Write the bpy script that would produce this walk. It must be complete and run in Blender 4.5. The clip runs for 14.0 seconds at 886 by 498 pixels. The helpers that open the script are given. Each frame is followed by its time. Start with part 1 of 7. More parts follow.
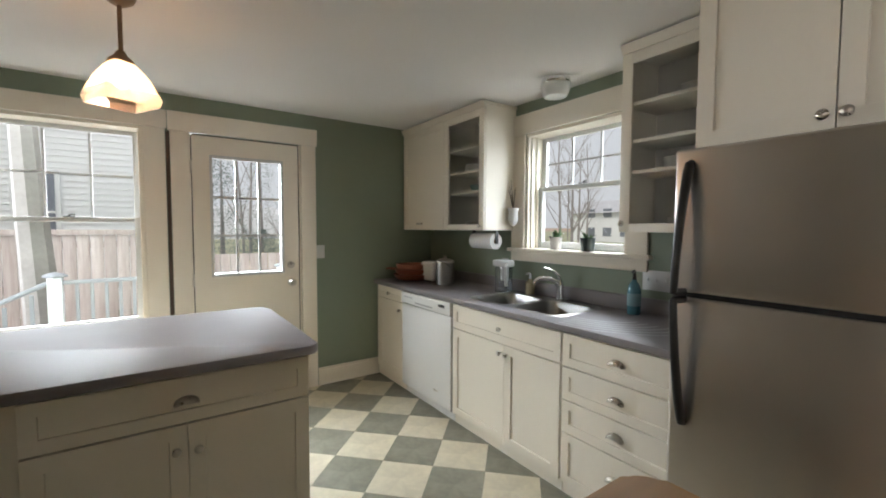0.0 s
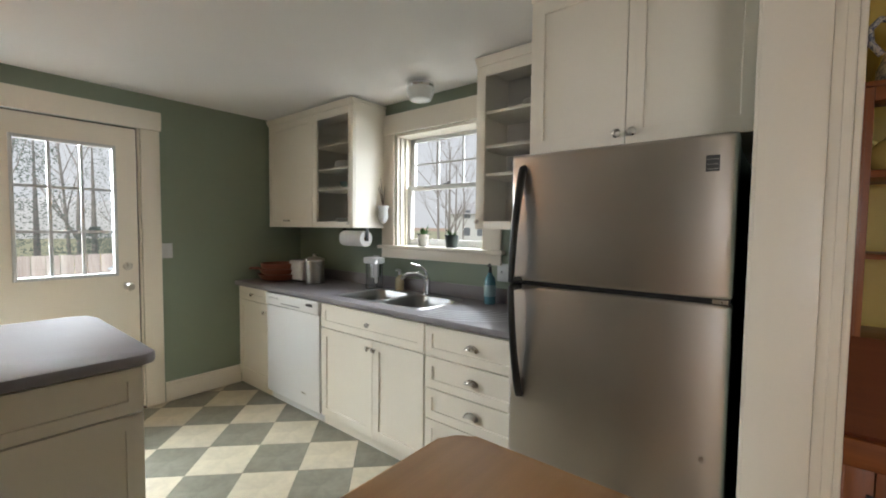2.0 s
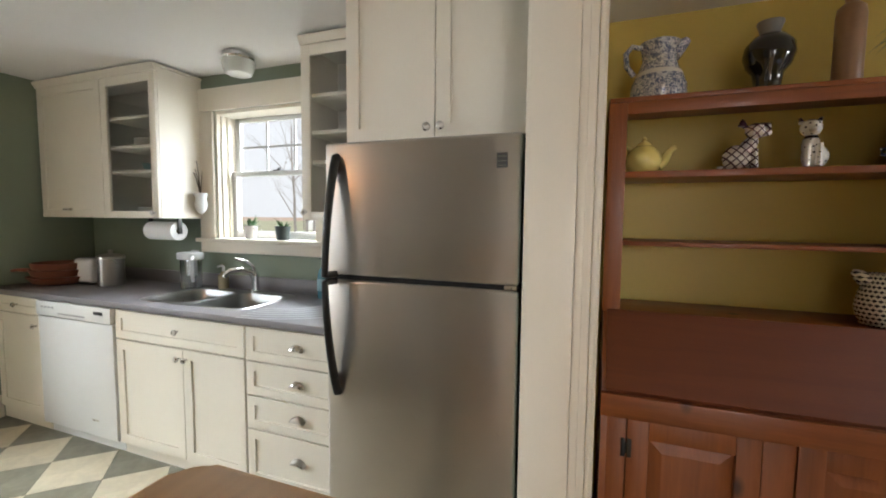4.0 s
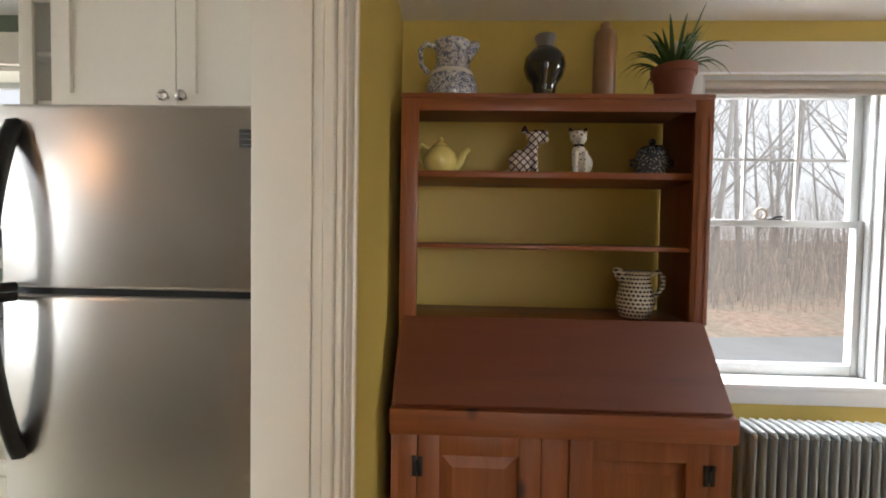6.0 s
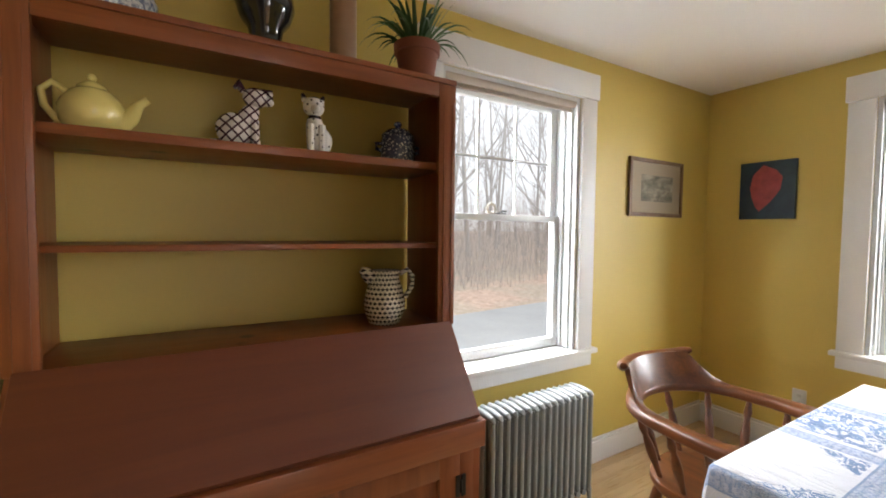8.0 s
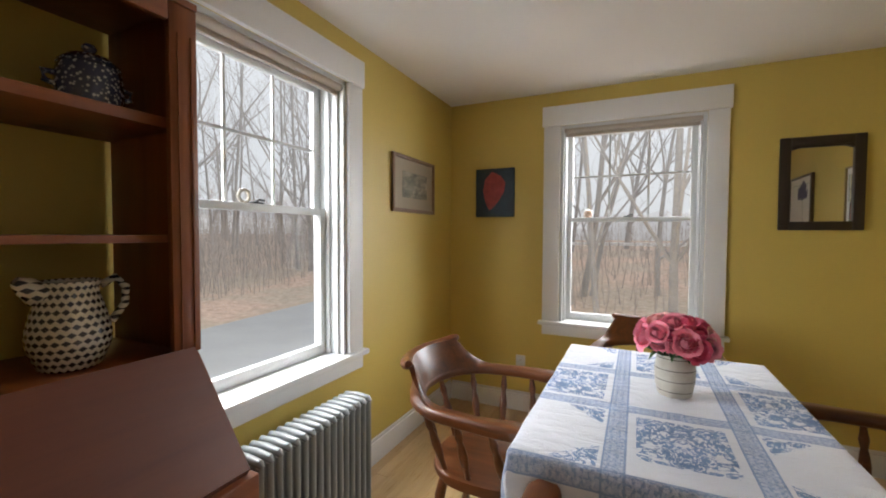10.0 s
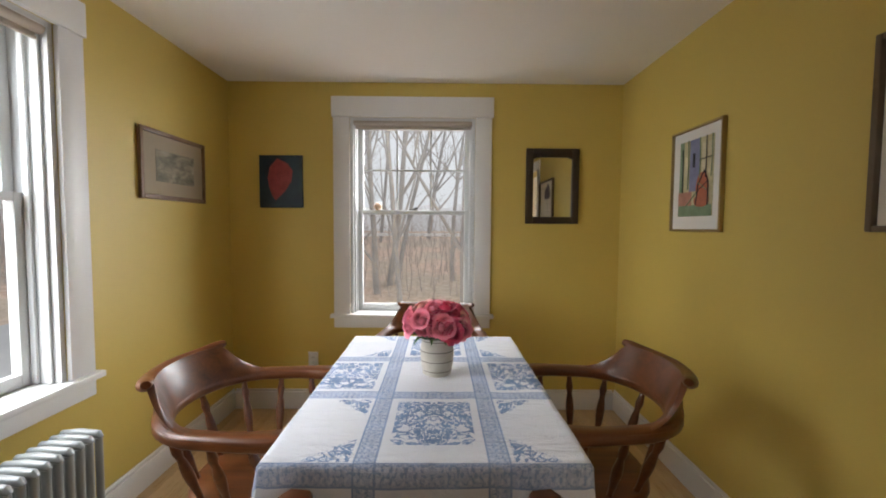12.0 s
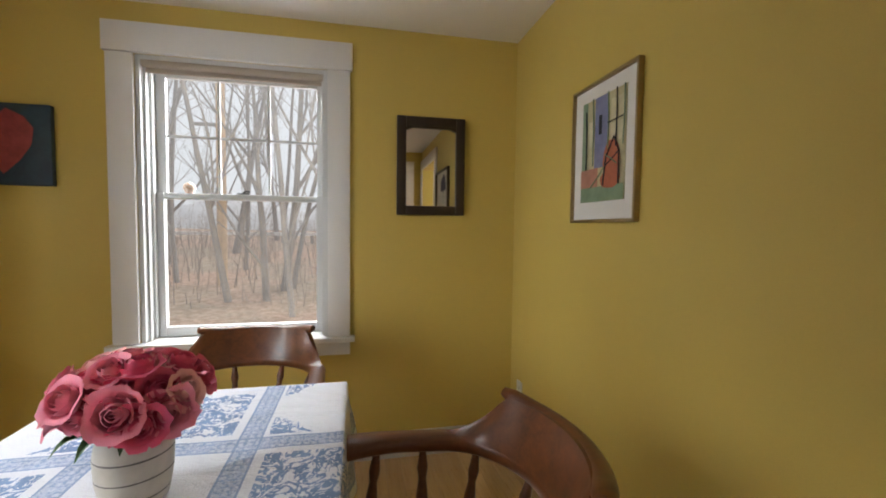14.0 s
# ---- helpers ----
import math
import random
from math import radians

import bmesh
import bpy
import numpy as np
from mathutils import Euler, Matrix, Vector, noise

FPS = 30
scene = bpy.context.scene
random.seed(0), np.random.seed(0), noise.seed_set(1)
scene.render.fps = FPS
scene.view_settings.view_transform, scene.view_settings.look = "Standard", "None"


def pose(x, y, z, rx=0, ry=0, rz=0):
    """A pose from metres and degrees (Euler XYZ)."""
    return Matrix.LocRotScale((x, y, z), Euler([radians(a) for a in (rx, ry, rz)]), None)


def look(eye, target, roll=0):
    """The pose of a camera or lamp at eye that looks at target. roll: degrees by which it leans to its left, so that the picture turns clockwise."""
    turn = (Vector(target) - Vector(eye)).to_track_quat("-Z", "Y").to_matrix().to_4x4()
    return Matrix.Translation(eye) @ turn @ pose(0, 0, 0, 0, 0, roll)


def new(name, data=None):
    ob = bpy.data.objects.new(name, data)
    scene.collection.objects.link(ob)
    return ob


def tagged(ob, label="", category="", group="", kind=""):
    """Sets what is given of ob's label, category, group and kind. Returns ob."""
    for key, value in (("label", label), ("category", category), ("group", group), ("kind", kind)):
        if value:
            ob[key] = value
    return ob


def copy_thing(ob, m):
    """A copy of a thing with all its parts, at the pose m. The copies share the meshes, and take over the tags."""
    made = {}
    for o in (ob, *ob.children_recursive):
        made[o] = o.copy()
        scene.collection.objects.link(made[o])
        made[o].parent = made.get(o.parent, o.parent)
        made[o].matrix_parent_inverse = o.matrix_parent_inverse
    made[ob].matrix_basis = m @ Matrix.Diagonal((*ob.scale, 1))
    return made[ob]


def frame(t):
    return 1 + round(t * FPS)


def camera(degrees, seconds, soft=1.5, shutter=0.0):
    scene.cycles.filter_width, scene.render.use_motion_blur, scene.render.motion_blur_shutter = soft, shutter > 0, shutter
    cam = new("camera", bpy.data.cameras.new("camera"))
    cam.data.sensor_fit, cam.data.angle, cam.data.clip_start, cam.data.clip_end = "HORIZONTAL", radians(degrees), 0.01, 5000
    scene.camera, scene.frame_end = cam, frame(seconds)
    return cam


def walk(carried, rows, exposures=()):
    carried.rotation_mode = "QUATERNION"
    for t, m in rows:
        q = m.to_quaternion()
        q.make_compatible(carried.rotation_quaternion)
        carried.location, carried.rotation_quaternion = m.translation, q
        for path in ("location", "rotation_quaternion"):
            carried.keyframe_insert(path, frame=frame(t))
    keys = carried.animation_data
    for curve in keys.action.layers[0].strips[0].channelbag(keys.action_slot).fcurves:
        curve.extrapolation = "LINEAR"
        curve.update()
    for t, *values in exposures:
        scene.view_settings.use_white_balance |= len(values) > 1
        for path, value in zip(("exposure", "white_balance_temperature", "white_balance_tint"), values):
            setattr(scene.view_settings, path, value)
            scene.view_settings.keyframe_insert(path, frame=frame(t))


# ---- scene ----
cam = camera(94.0, 14.0, soft=1.9)
PATH = [
    (0, (0.982, 1.135, 1.405), (2.12, 2.776, 1.302), 0.2),
    (0.5, (0.996, 1.11, 1.4), (2.251, 2.664, 1.3), 0.4),
    (1, (0.998, 1.091, 1.401), (2.358, 2.555, 1.3), 0.5),
    (1.5, (1.007, 1.065, 1.396), (2.464, 2.433, 1.296), 0.5),
    (2, (1.016, 1.044, 1.389), (2.57, 2.299, 1.288), 0.6),
    (2.5, (1.033, 1.013, 1.383), (2.688, 2.131, 1.284), 0.7),
    (2.7, (1.037, 0.999, 1.384), (2.731, 2.058, 1.287), 0.8),
    (4.8, (1.269, 0.848, 1.405), (3.211, 1.31, 1.276), 0.7),
    (5, (1.298, 0.823, 1.387), (3.253, 1.228, 1.277), 0.8),
    (5.5, (1.352, 0.742, 1.375), (3.334, 0.995, 1.281), 0.8),
    (6, (1.396, 0.658, 1.348), (3.394, 0.725, 1.281), 1.0),
    (6.5, (1.463, 0.625, 1.343), (3.453, 0.439, 1.268), 0.7),
    (7, (1.567, 0.568, 1.343), (3.513, 0.115, 1.261), 0.7),
    (7.5, (1.663, 0.518, 1.356), (3.519, -0.223, 1.274), 0.6),
    (8, (1.724, 0.497, 1.36), (3.445, -0.517, 1.271), 0.6),
    (8.2, (1.755, 0.479, 1.354), (3.42, -0.625, 1.262), 0.6),
    (10.3, (2.0, 0.395, 1.303), (2.68, -1.482, 1.24), 0.4),
    (10.5, (2.01, 0.397, 1.292), (2.58, -1.52, 1.23), 0.5),
    (11, (2.003, 0.434, 1.324), (2.317, -1.539, 1.24), 0.2),
    (11.5, (1.919, 0.432, 1.331), (2.068, -1.56, 1.23), 0.3),
    (12, (1.841, 0.319, 1.329), (1.824, -1.678, 1.221), 0.4),
    (12.5, (1.749, 0.184, 1.327), (1.583, -1.805, 1.212), 0.4),
    (13, (1.6, 0.044, 1.278), (1.343, -1.937, 1.179), 0.6),
    (13.5, (1.543, -0.171, 1.292), (1.178, -2.134, 1.189), 0.6),
    (14, (1.441, -0.376, 1.285), (1.033, -2.331, 1.183), 0.7),
]
walk(cam, [(t, look(eye, target, roll)) for t, eye, target, roll in PATH],
     [(0, 0.05), (1, 0.0), (2, 0.2), (5, 0.6), (6.5, 0.52), (7.5, 0.78), (8.2, 0.66), (10.3, 0.05), (11, -0.03), (12, 0.1), (13, 0.3), (14, 0.22)])


# ---- light ----
world = bpy.data.worlds.new("overcast_sky")
scene.world = world
world.use_nodes = True
wn = world.node_tree
sky = wn.nodes.new("ShaderNodeTexSky")
sky.sky_type, sky.sun_disc = "NISHITA", False
sky.sun_elevation, sky.sun_rotation = radians(50), radians(243)
sky.air_density, sky.dust_density, sky.ozone_density = 1.0, 6.0, 0.6
soft = wn.nodes.new("ShaderNodeMixRGB")
soft.inputs[0].default_value = 0.88
soft.inputs[2].default_value = (9.6, 9.9, 10.4, 1)
wn.links.new(sky.outputs[0], soft.inputs[1])
wn.links.new(soft.outputs[0], wn.nodes["Background"].inputs[0])
wn.nodes["Background"].inputs[1].default_value = 0.068

sun_data = bpy.data.lights.new("sun", "SUN")
sun_data.energy, sun_data.angle, sun_data.color = 1.5, radians(25), (1.0, 0.96, 0.9)
sun = new("sun", sun_data)
sun.matrix_world = look((-14, -7, 20), (0, 0, 0))


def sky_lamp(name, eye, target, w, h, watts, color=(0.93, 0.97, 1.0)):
    """An added area lamp that stands in for daylight through one window."""
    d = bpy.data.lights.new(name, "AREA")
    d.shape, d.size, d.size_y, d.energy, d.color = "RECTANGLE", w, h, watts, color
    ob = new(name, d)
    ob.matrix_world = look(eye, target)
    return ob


# lamps added out of view; the low ones brighten walls, hutch and cabinets
COOL = (0.84, 0.93, 1.0)
sky_lamp("skylight_dining_east", (4.45, -0.95, 2.95), (1.7, -0.9, 0.7), 1.8, 1.2, 235)
sky_lamp("skylight_dining_east_low", (5.3, 0.45, 1.75), (1.2, -2.0, 1.3), 2.2, 2.0, 180)
sky_lamp("skylight_dining_south", (2.03, -3.75, 2.95), (1.9, -0.8, 0.6), 1.8, 1.2, 190)
sky_lamp("skylight_dining_south_low", (-0.1, -4.7, 1.7), (2.9, 0.0, 1.3), 2.0, 2.0, 185)
sky_lamp("skylight_dining_south_side", (0.85, -6.0, 2.2), (2.6, 0.925, 1.4), 0.5, 1.5, 110)
sky_lamp("skylight_sink", (4.4, 2.98, 3.0), (1.3, 2.98, 0.9), 1.6, 1.1, 270, COOL)
sky_lamp("skylight_sink_low", (5.0, 1.5, 1.9), (1.4, 4.2, 1.2), 1.8, 1.6, 60, COOL)
sky_lamp("skylight_deck", (0.5, 5.85, 2.95), (0.9, 2.5, 0.7), 1.5, 1.1, 270, COOL)
sky_lamp("skylight_door", (1.6, 5.85, 2.95), (1.7, 2.5, 0.7), 1.0, 1.0, 220, COOL)
sky_lamp("skylight_door_low", (1.2, 6.0, 2.0), (2.7, 2.6, 0.5), 0.45, 0.9, 130, COOL)
sky_lamp("skylight_deck_low", (-2.4, 6.9, 1.8), (2.7, 2.9, 0.6), 3.6, 2.6, 240, COOL)
# fill lamp added in the unseen side room, shining through its doorway
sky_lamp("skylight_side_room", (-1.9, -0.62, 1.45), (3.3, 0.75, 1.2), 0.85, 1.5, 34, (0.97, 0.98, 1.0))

# ---- materials ----
class Nodes:
    def __init__(self, name):
        self.m = bpy.data.materials.new(name)
        self.m.use_nodes = True
        self.t = self.m.node_tree
        self.b = self.t.nodes["Principled BSDF"]
        tc = self.t.nodes.new("ShaderNodeTexCoord")
        self.obj = tc.outputs["Object"]

    def node(self, kind, **props):
        n = self.t.nodes.new(kind)
        for k, v in props.items():
            n.inputs[k].default_value = v
        return n

    def link(self, a, b):
        self.t.links.new(a, b)

    def math(self, op, a, b=0.0, c=0.0):
        n = self.t.nodes.new("ShaderNodeMath")
        n.operation = op
        for i, v in enumerate((a, b, c)):
            if isinstance(v, (int, float)):
                n.inputs[i].default_value = v
            else:
                self.link(v, n.inputs[i])
        return n.outputs[0]

    def mix(self, f, a, b, blend="MIX"):
        n = self.t.nodes.new("ShaderNodeMixRGB")
        n.blend_type = blend
        for i, v in enumerate((f, a, b)):
            if isinstance(v, (int, float)):
                n.inputs[i].default_value = v
            elif isinstance(v, tuple):
                n.inputs[i].default_value = (*v[:3], 1)
            else:
                self.link(v, n.inputs[i])
        return n.outputs[0]

    def stretched(self, sx, sy, sz, src=None):
        n = self.t.nodes.new("ShaderNodeMapping")
        n.inputs["Scale"].default_value = (sx, sy, sz)
        self.link(src or self.obj, n.inputs[0])
        return n.outputs[0]

    def noise(self, vec, scale, detail=4.0, rough=0.55, dist=0.0):
        n = self.node("ShaderNodeTexNoise", Scale=scale, Detail=detail, Roughness=rough, Distortion=dist)
        self.link(vec, n.inputs["Vector"])
        return n.outputs["Fac"]

    def ramp(self, fac, *stops):
        n = self.t.nodes.new("ShaderNodeValToRGB")
        e = n.color_ramp.elements
        while len(e) < len(stops):
            e.new(0.5)
        for el, (p, c) in zip(e, stops):
            el.position, el.color = p, ((c, c, c, 1) if isinstance(c, (int, float)) else (*c, 1))
        self.link(fac, n.inputs[0])
        return n.outputs[0]

    def rand(self):
        return self.t.nodes.new("ShaderNodeObjectInfo").outputs["Random"]

    def bump(self, height, strength=0.2, dist=0.01):
        n = self.node("ShaderNodeBump", Strength=strength, Distance=dist)
        self.link(height, n.inputs["Height"])
        self.link(n.outputs[0], self.b.inputs["Normal"])

    def done(self, color, rough=0.5, metal=0.0, coat=0.0, spec=0.5):
        for key, v in (("Base Color", color), ("Roughness", rough)):
            if isinstance(v, (int, float)):
                self.b.inputs[key].default_value = v
            elif isinstance(v, tuple):
                self.b.inputs[key].default_value = (*v, 1)
            else:
                self.link(v, self.b.inputs[key])
        self.b.inputs["Metallic"].default_value = metal
        self.b.inputs["Coat Weight"].default_value = coat
        self.b.inputs["Specular IOR Level"].default_value = spec
        return self.m


def dim(c, k):
    return tuple(min(1.0, v * k) for v in c)


def paint(name, c, rough=0.5, var=0.06, grain=180, bump=0.08, blotch=1.3, coat=0.0):
    n = Nodes(name)
    big = n.noise(n.obj, blotch, 3)
    fine = n.noise(n.obj, grain, 3)
    f = n.math("ADD", n.math("MULTIPLY", big, 0.7), n.math("MULTIPLY", fine, 0.3))
    col = n.ramp(f, (0.25, dim(c, 1 - var)), (0.75, dim(c, 1 + var)))
    n.bump(fine, bump, 0.003)
    r = n.math("ADD", n.math("MULTIPLY", n.noise(n.obj, 6, 3), 0.12), rough - 0.06)
    return n.done(col, r, coat=coat)


def wood(name, dark, light, axis="z", scale=1.0, rough=0.4, bump=0.1, coat=0.0, knots=False, rand=0.0):
    n = Nodes(name)
    s = {"x": (0.9, 14, 14), "y": (14, 0.9, 14), "z": (14, 14, 0.9)}[axis]
    vec = n.stretched(*[v * scale for v in s])
    if rand:
        add = n.t.nodes.new("ShaderNodeVectorMath")
        add.operation = "ADD"
        n.link(vec, add.inputs[0])
        comb = n.t.nodes.new("ShaderNodeCombineXYZ")
        r = n.math("MULTIPLY", n.rand(), 37.0)
        for i in range(3):
            n.link(r, comb.inputs[i])
        n.link(comb.outputs[0], add.inputs[1])
        vec = add.outputs[0]
    grain = n.noise(vec, 1.6, 6, 0.6, 0.6)
    fine = n.noise(n.stretched(*[v * 5 * scale for v in s]), 2.0, 4)
    blot = n.noise(n.obj, 2.3, 3)
    f = n.math("ADD", n.math("MULTIPLY", grain, 0.6), n.math("ADD", n.math("MULTIPLY", fine, 0.2), n.math("MULTIPLY", blot, 0.2)))
    col = n.ramp(f, (0.3, dark), (0.7, light))
    if rand:
        col = n.mix(n.math("MULTIPLY", n.rand(), rand), col, dim(dark, 0.7))
    if knots:
        v = n.node("ShaderNodeTexVoronoi", Scale=4.2)
        n.link(n.stretched(1, 1, 0.55), v.inputs["Vector"])
        k = n.ramp(v.outputs["Distance"], (0.05, 1.0), (0.12, 0.0))
        col = n.mix(k, col, dim(dark, 0.35))
    n.bump(n.math("ADD", grain, fine), bump, 0.004)
    r = n.math("ADD", n.math("MULTIPLY", fine, 0.2), rough - 0.1)
    return n.done(col, r, coat=coat)


def metal(name, c, rough=0.25, brushed=None):
    n = Nodes(name)
    vec = n.stretched(*brushed) if brushed else n.obj
    f = n.noise(vec, 60, 3)
    big = n.noise(n.obj, 2.2, 3)
    r = n.math("ADD", n.math("MULTIPLY", f, 0.01 if brushed else 0.14), n.math("ADD", n.math("MULTIPLY", big, 0.02 if brushed else 0.12), rough - (0.02 if brushed else 0.13)))
    if not brushed:
        n.bump(f, 0.03, 0.001)
    if brushed:
        tg = n.t.nodes.new("ShaderNodeTangent")
        tg.direction_type, tg.axis = "RADIAL", "Z"
        n.link(tg.outputs[0], n.b.inputs["Tangent"])
        n.b.inputs["Anisotropic"].default_value, n.b.inputs["Anisotropic Rotation"].default_value = 0.6, 0.25
    return n.done(n.ramp(big, (0.3, dim(c, 0.92)), (0.7, c)), r, 1.0)


def clear_glass(name, tint=(1, 1, 1), gloss=0.06, film=0.0, scatter="ShaderNodeBsdfTranslucent"):
    n = Nodes(name)
    tr = n.t.nodes.new("ShaderNodeBsdfTransparent")
    tr.inputs[0].default_value = (*tint, 1)
    gl = n.t.nodes.new("ShaderNodeBsdfGlossy")
    gl.inputs["Roughness"].default_value = 0.02
    fr = n.node("ShaderNodeFresnel", IOR=1.35)
    mx = n.t.nodes.new("ShaderNodeMixShader")
    n.link(n.math("MULTIPLY", fr.outputs[0], gloss / 0.04), mx.inputs[0])
    n.link(tr.outputs[0], mx.inputs[1])
    n.link(gl.outputs[0], mx.inputs[2])
    out = mx.outputs[0]
    # film mixes a pale scattering layer into the pane
    if film:
        veil = n.t.nodes.new(scatter)
        veil.inputs[0].default_value = (0.85, 0.86, 0.86, 1)
        m3 = n.t.nodes.new("ShaderNodeMixShader")
        m3.inputs[0].default_value = film
        n.link(out, m3.inputs[1])
        n.link(veil.outputs[0], m3.inputs[2])
        out = m3.outputs[0]
    n.link(out, n.t.nodes["Material Output"].inputs[0])
    return n.m


GREEN = paint("green_wall_paint", (0.225, 0.268, 0.2), 0.55, 0.05, 220, 0.12)
YELLOW = paint("yellow_wall_paint", (0.57, 0.425, 0.10), 0.5, 0.05, 220, 0.15)
CEIL = paint("ceiling_paint", (0.83, 0.81, 0.79), 0.8, 0.03, 260, 0.12)
TRIM = paint("cream_trim_paint", (0.80, 0.738, 0.63), 0.38, 0.03, 90, 0.05)
TAUPE = paint("unseen_wall_taupe", (0.33, 0.28, 0.22), 0.6, 0.06, 200, 0.12)
TRIM_W = paint("white_trim_paint", (0.71, 0.70, 0.685), 0.38, 0.03, 90, 0.05)
CABINET = paint("cream_cabinet_paint", (0.81, 0.75, 0.64), 0.36, 0.03, 70, 0.04)
# white lowered to grey to mute lamp glare on sashes and muntins
VINYL = paint("white_vinyl", (0.58, 0.585, 0.58), 0.35, 0.02, 60, 0.02)
DARKGAP = paint("shadow_black", (0.02, 0.02, 0.02), 0.8)
APPLIANCE = paint("white_appliance_enamel", (0.8, 0.8, 0.79), 0.22, 0.02, 40, 0.01, coat=0.3)
COUNTER = paint("grey_laminate", (0.2, 0.182, 0.19), 0.45, 0.12, 420, 0.03, 3.0)
STEEL = metal("brushed_stainless", (0.66, 0.615, 0.57), 0.31, (0.4, 0.4, 14))
SINKSTEEL = metal("sink_steel", (0.4, 0.393, 0.385), 0.32)
CHROME = metal("chrome", (0.7, 0.7, 0.7), 0.16)
NICKEL = metal("satin_nickel", (0.62, 0.58, 0.52), 0.28)
BLACKPL = paint("black_plastic", (0.012, 0.012, 0.013), 0.3, 0.1, 60, 0.02)
CHAIRWOOD = wood("walnut_stained_maple", (0.032, 0.009, 0.003), (0.19, 0.057, 0.014), "y", 1.0, 0.36, 0.04, 0.08)
HUTCH_H = wood("red_brown_pine_boards_across", (0.145, 0.036, 0.010), (0.30, 0.09, 0.026), "y", 0.8, 0.42, 0.08, 0.1, True)
HUTCH_V = wood("red_brown_pine_boards_upright", (0.145, 0.036, 0.010), (0.30, 0.092, 0.026), "z", 0.8, 0.42, 0.08, 0.1, True)
BUTCHER = wood("honey_maple_top", (0.5, 0.29, 0.14), (0.68, 0.43, 0.22), "x", 0.7, 0.46, 0.04, 0.05)
PLANK = wood("maple_floor_strip", (0.42, 0.27, 0.12), (0.66, 0.47, 0.25), "y", 0.8, 0.3, 0.05, 0.25, False, 0.35)
# window panes carry a faint pale veil that paints haze over the view
GLASS = clear_glass("window_glass", (1, 1, 1), 0.001, 0.01)
KGLASS = clear_glass("kitchen_window_glass", (1, 1, 1), 0.001, 0.002)
IRON = metal("black_iron", (0.05, 0.05, 0.05), 0.5)
RADIATOR = paint("silver_radiator_paint", (0.24, 0.257, 0.257), 0.34, 0.08, 60, 0.1)
SHADEM = paint("beige_roller_shade", (0.42, 0.36, 0.3), 0.8, 0.06, 300, 0.2)

# ---- builders ----
WORLD = {}


def thing(name, loc=(0, 0, 0), label="", category="", group="", kind="", m=None):
    ob = new(name)
    ob.empty_display_size = 0.1
    ob.matrix_basis = m if m is not None else Matrix.Translation(loc)
    WORLD[ob] = ob.matrix_basis.copy()
    return tagged(ob, label, category, group, kind)


def mesh_of(name, bm, material, smooth=40):
    me = bpy.data.meshes.new(name)
    bmesh.ops.recalc_face_normals(bm, faces=bm.faces)
    if smooth:
        for f in bm.faces:
            f.smooth = True
        for e in bm.edges:
            if len(e.link_faces) == 2 and e.calc_face_angle(0) > radians(smooth):
                e.smooth = False
    bm.to_mesh(me)
    bm.free()
    me.materials.append(material)
    return me


def part(name, bm, material, parent, label="", local=False, smooth=40):
    """One mesh under a thing. Built in world places, unless local."""
    ob = new(name, mesh_of(name, bm, material, smooth))
    ob.parent = parent
    if not local and parent in WORLD:
        ob.matrix_parent_inverse = WORLD[parent].inverted()
    return tagged(ob, label)


def solo(name, bm, material, label="", category="", group="", kind="", smooth=40, origin=True):
    """A thing of one mesh, with its origin at its base."""
    me = mesh_of(name, bm, material, smooth)
    ob = new(name, me)
    if origin and len(me.vertices):
        co = np.array([v.co for v in me.vertices])
        c = Vector(((co[:, 0].min() + co[:, 0].max()) / 2, (co[:, 1].min() + co[:, 1].max()) / 2, co[:, 2].min()))
        me.transform(Matrix.Translation(-c))
        ob.location = c
    return tagged(ob, label, category, group, kind)


def box(x0, x1, y0, y1, z0, z1, bevel=0.0, bm=None, seg=2):
    bm2 = bmesh.new()
    bmesh.ops.create_cube(bm2, size=1.0, matrix=Matrix.Translation(((x0 + x1) / 2, (y0 + y1) / 2, (z0 + z1) / 2)) @ Matrix.Diagonal((abs(x1 - x0), abs(y1 - y0), abs(z1 - z0), 1)))
    if bevel:
        bmesh.ops.bevel(bm2, geom=bm2.edges[:], offset=bevel, segments=seg, affect="EDGES", profile=0.5)
    return merge(bm, bm2)


def merge(bm, other):
    if bm is None:
        return other
    me = bpy.data.meshes.new("tmp")
    other.to_mesh(me)
    bm.from_mesh(me)
    other.free()
    bpy.data.meshes.remove(me)
    return bm


def lathe(profile, seg=24, center=(0, 0, 0), bm=None):
    """profile: (radius, height) pairs from the bottom up."""
    b = bmesh.new()
    rings = []
    for r, z in profile:
        if r < 1e-5:
            rings.append([b.verts.new((center[0], center[1], center[2] + z))])
        else:
            rings.append([b.verts.new((center[0] + r * math.cos(2 * math.pi * i / seg), center[1] + r * math.sin(2 * math.pi * i / seg), center[2] + z)) for i in range(seg)])
    for a, c in zip(rings, rings[1:]):
        for i in range(seg):
            j = (i + 1) % seg
            if len(a) == 1 and len(c) == 1:
                continue
            if len(a) == 1:
                b.faces.new((a[0], c[i], c[j]))
            elif len(c) == 1:
                b.faces.new((a[i], a[j], c[0]))
            else:
                b.faces.new((a[i], a[j], c[j], c[i]))
    for ring in (rings[0], rings[-1]):
        if len(ring) > 2:
            b.faces.new(ring)
    return merge(bm, b)


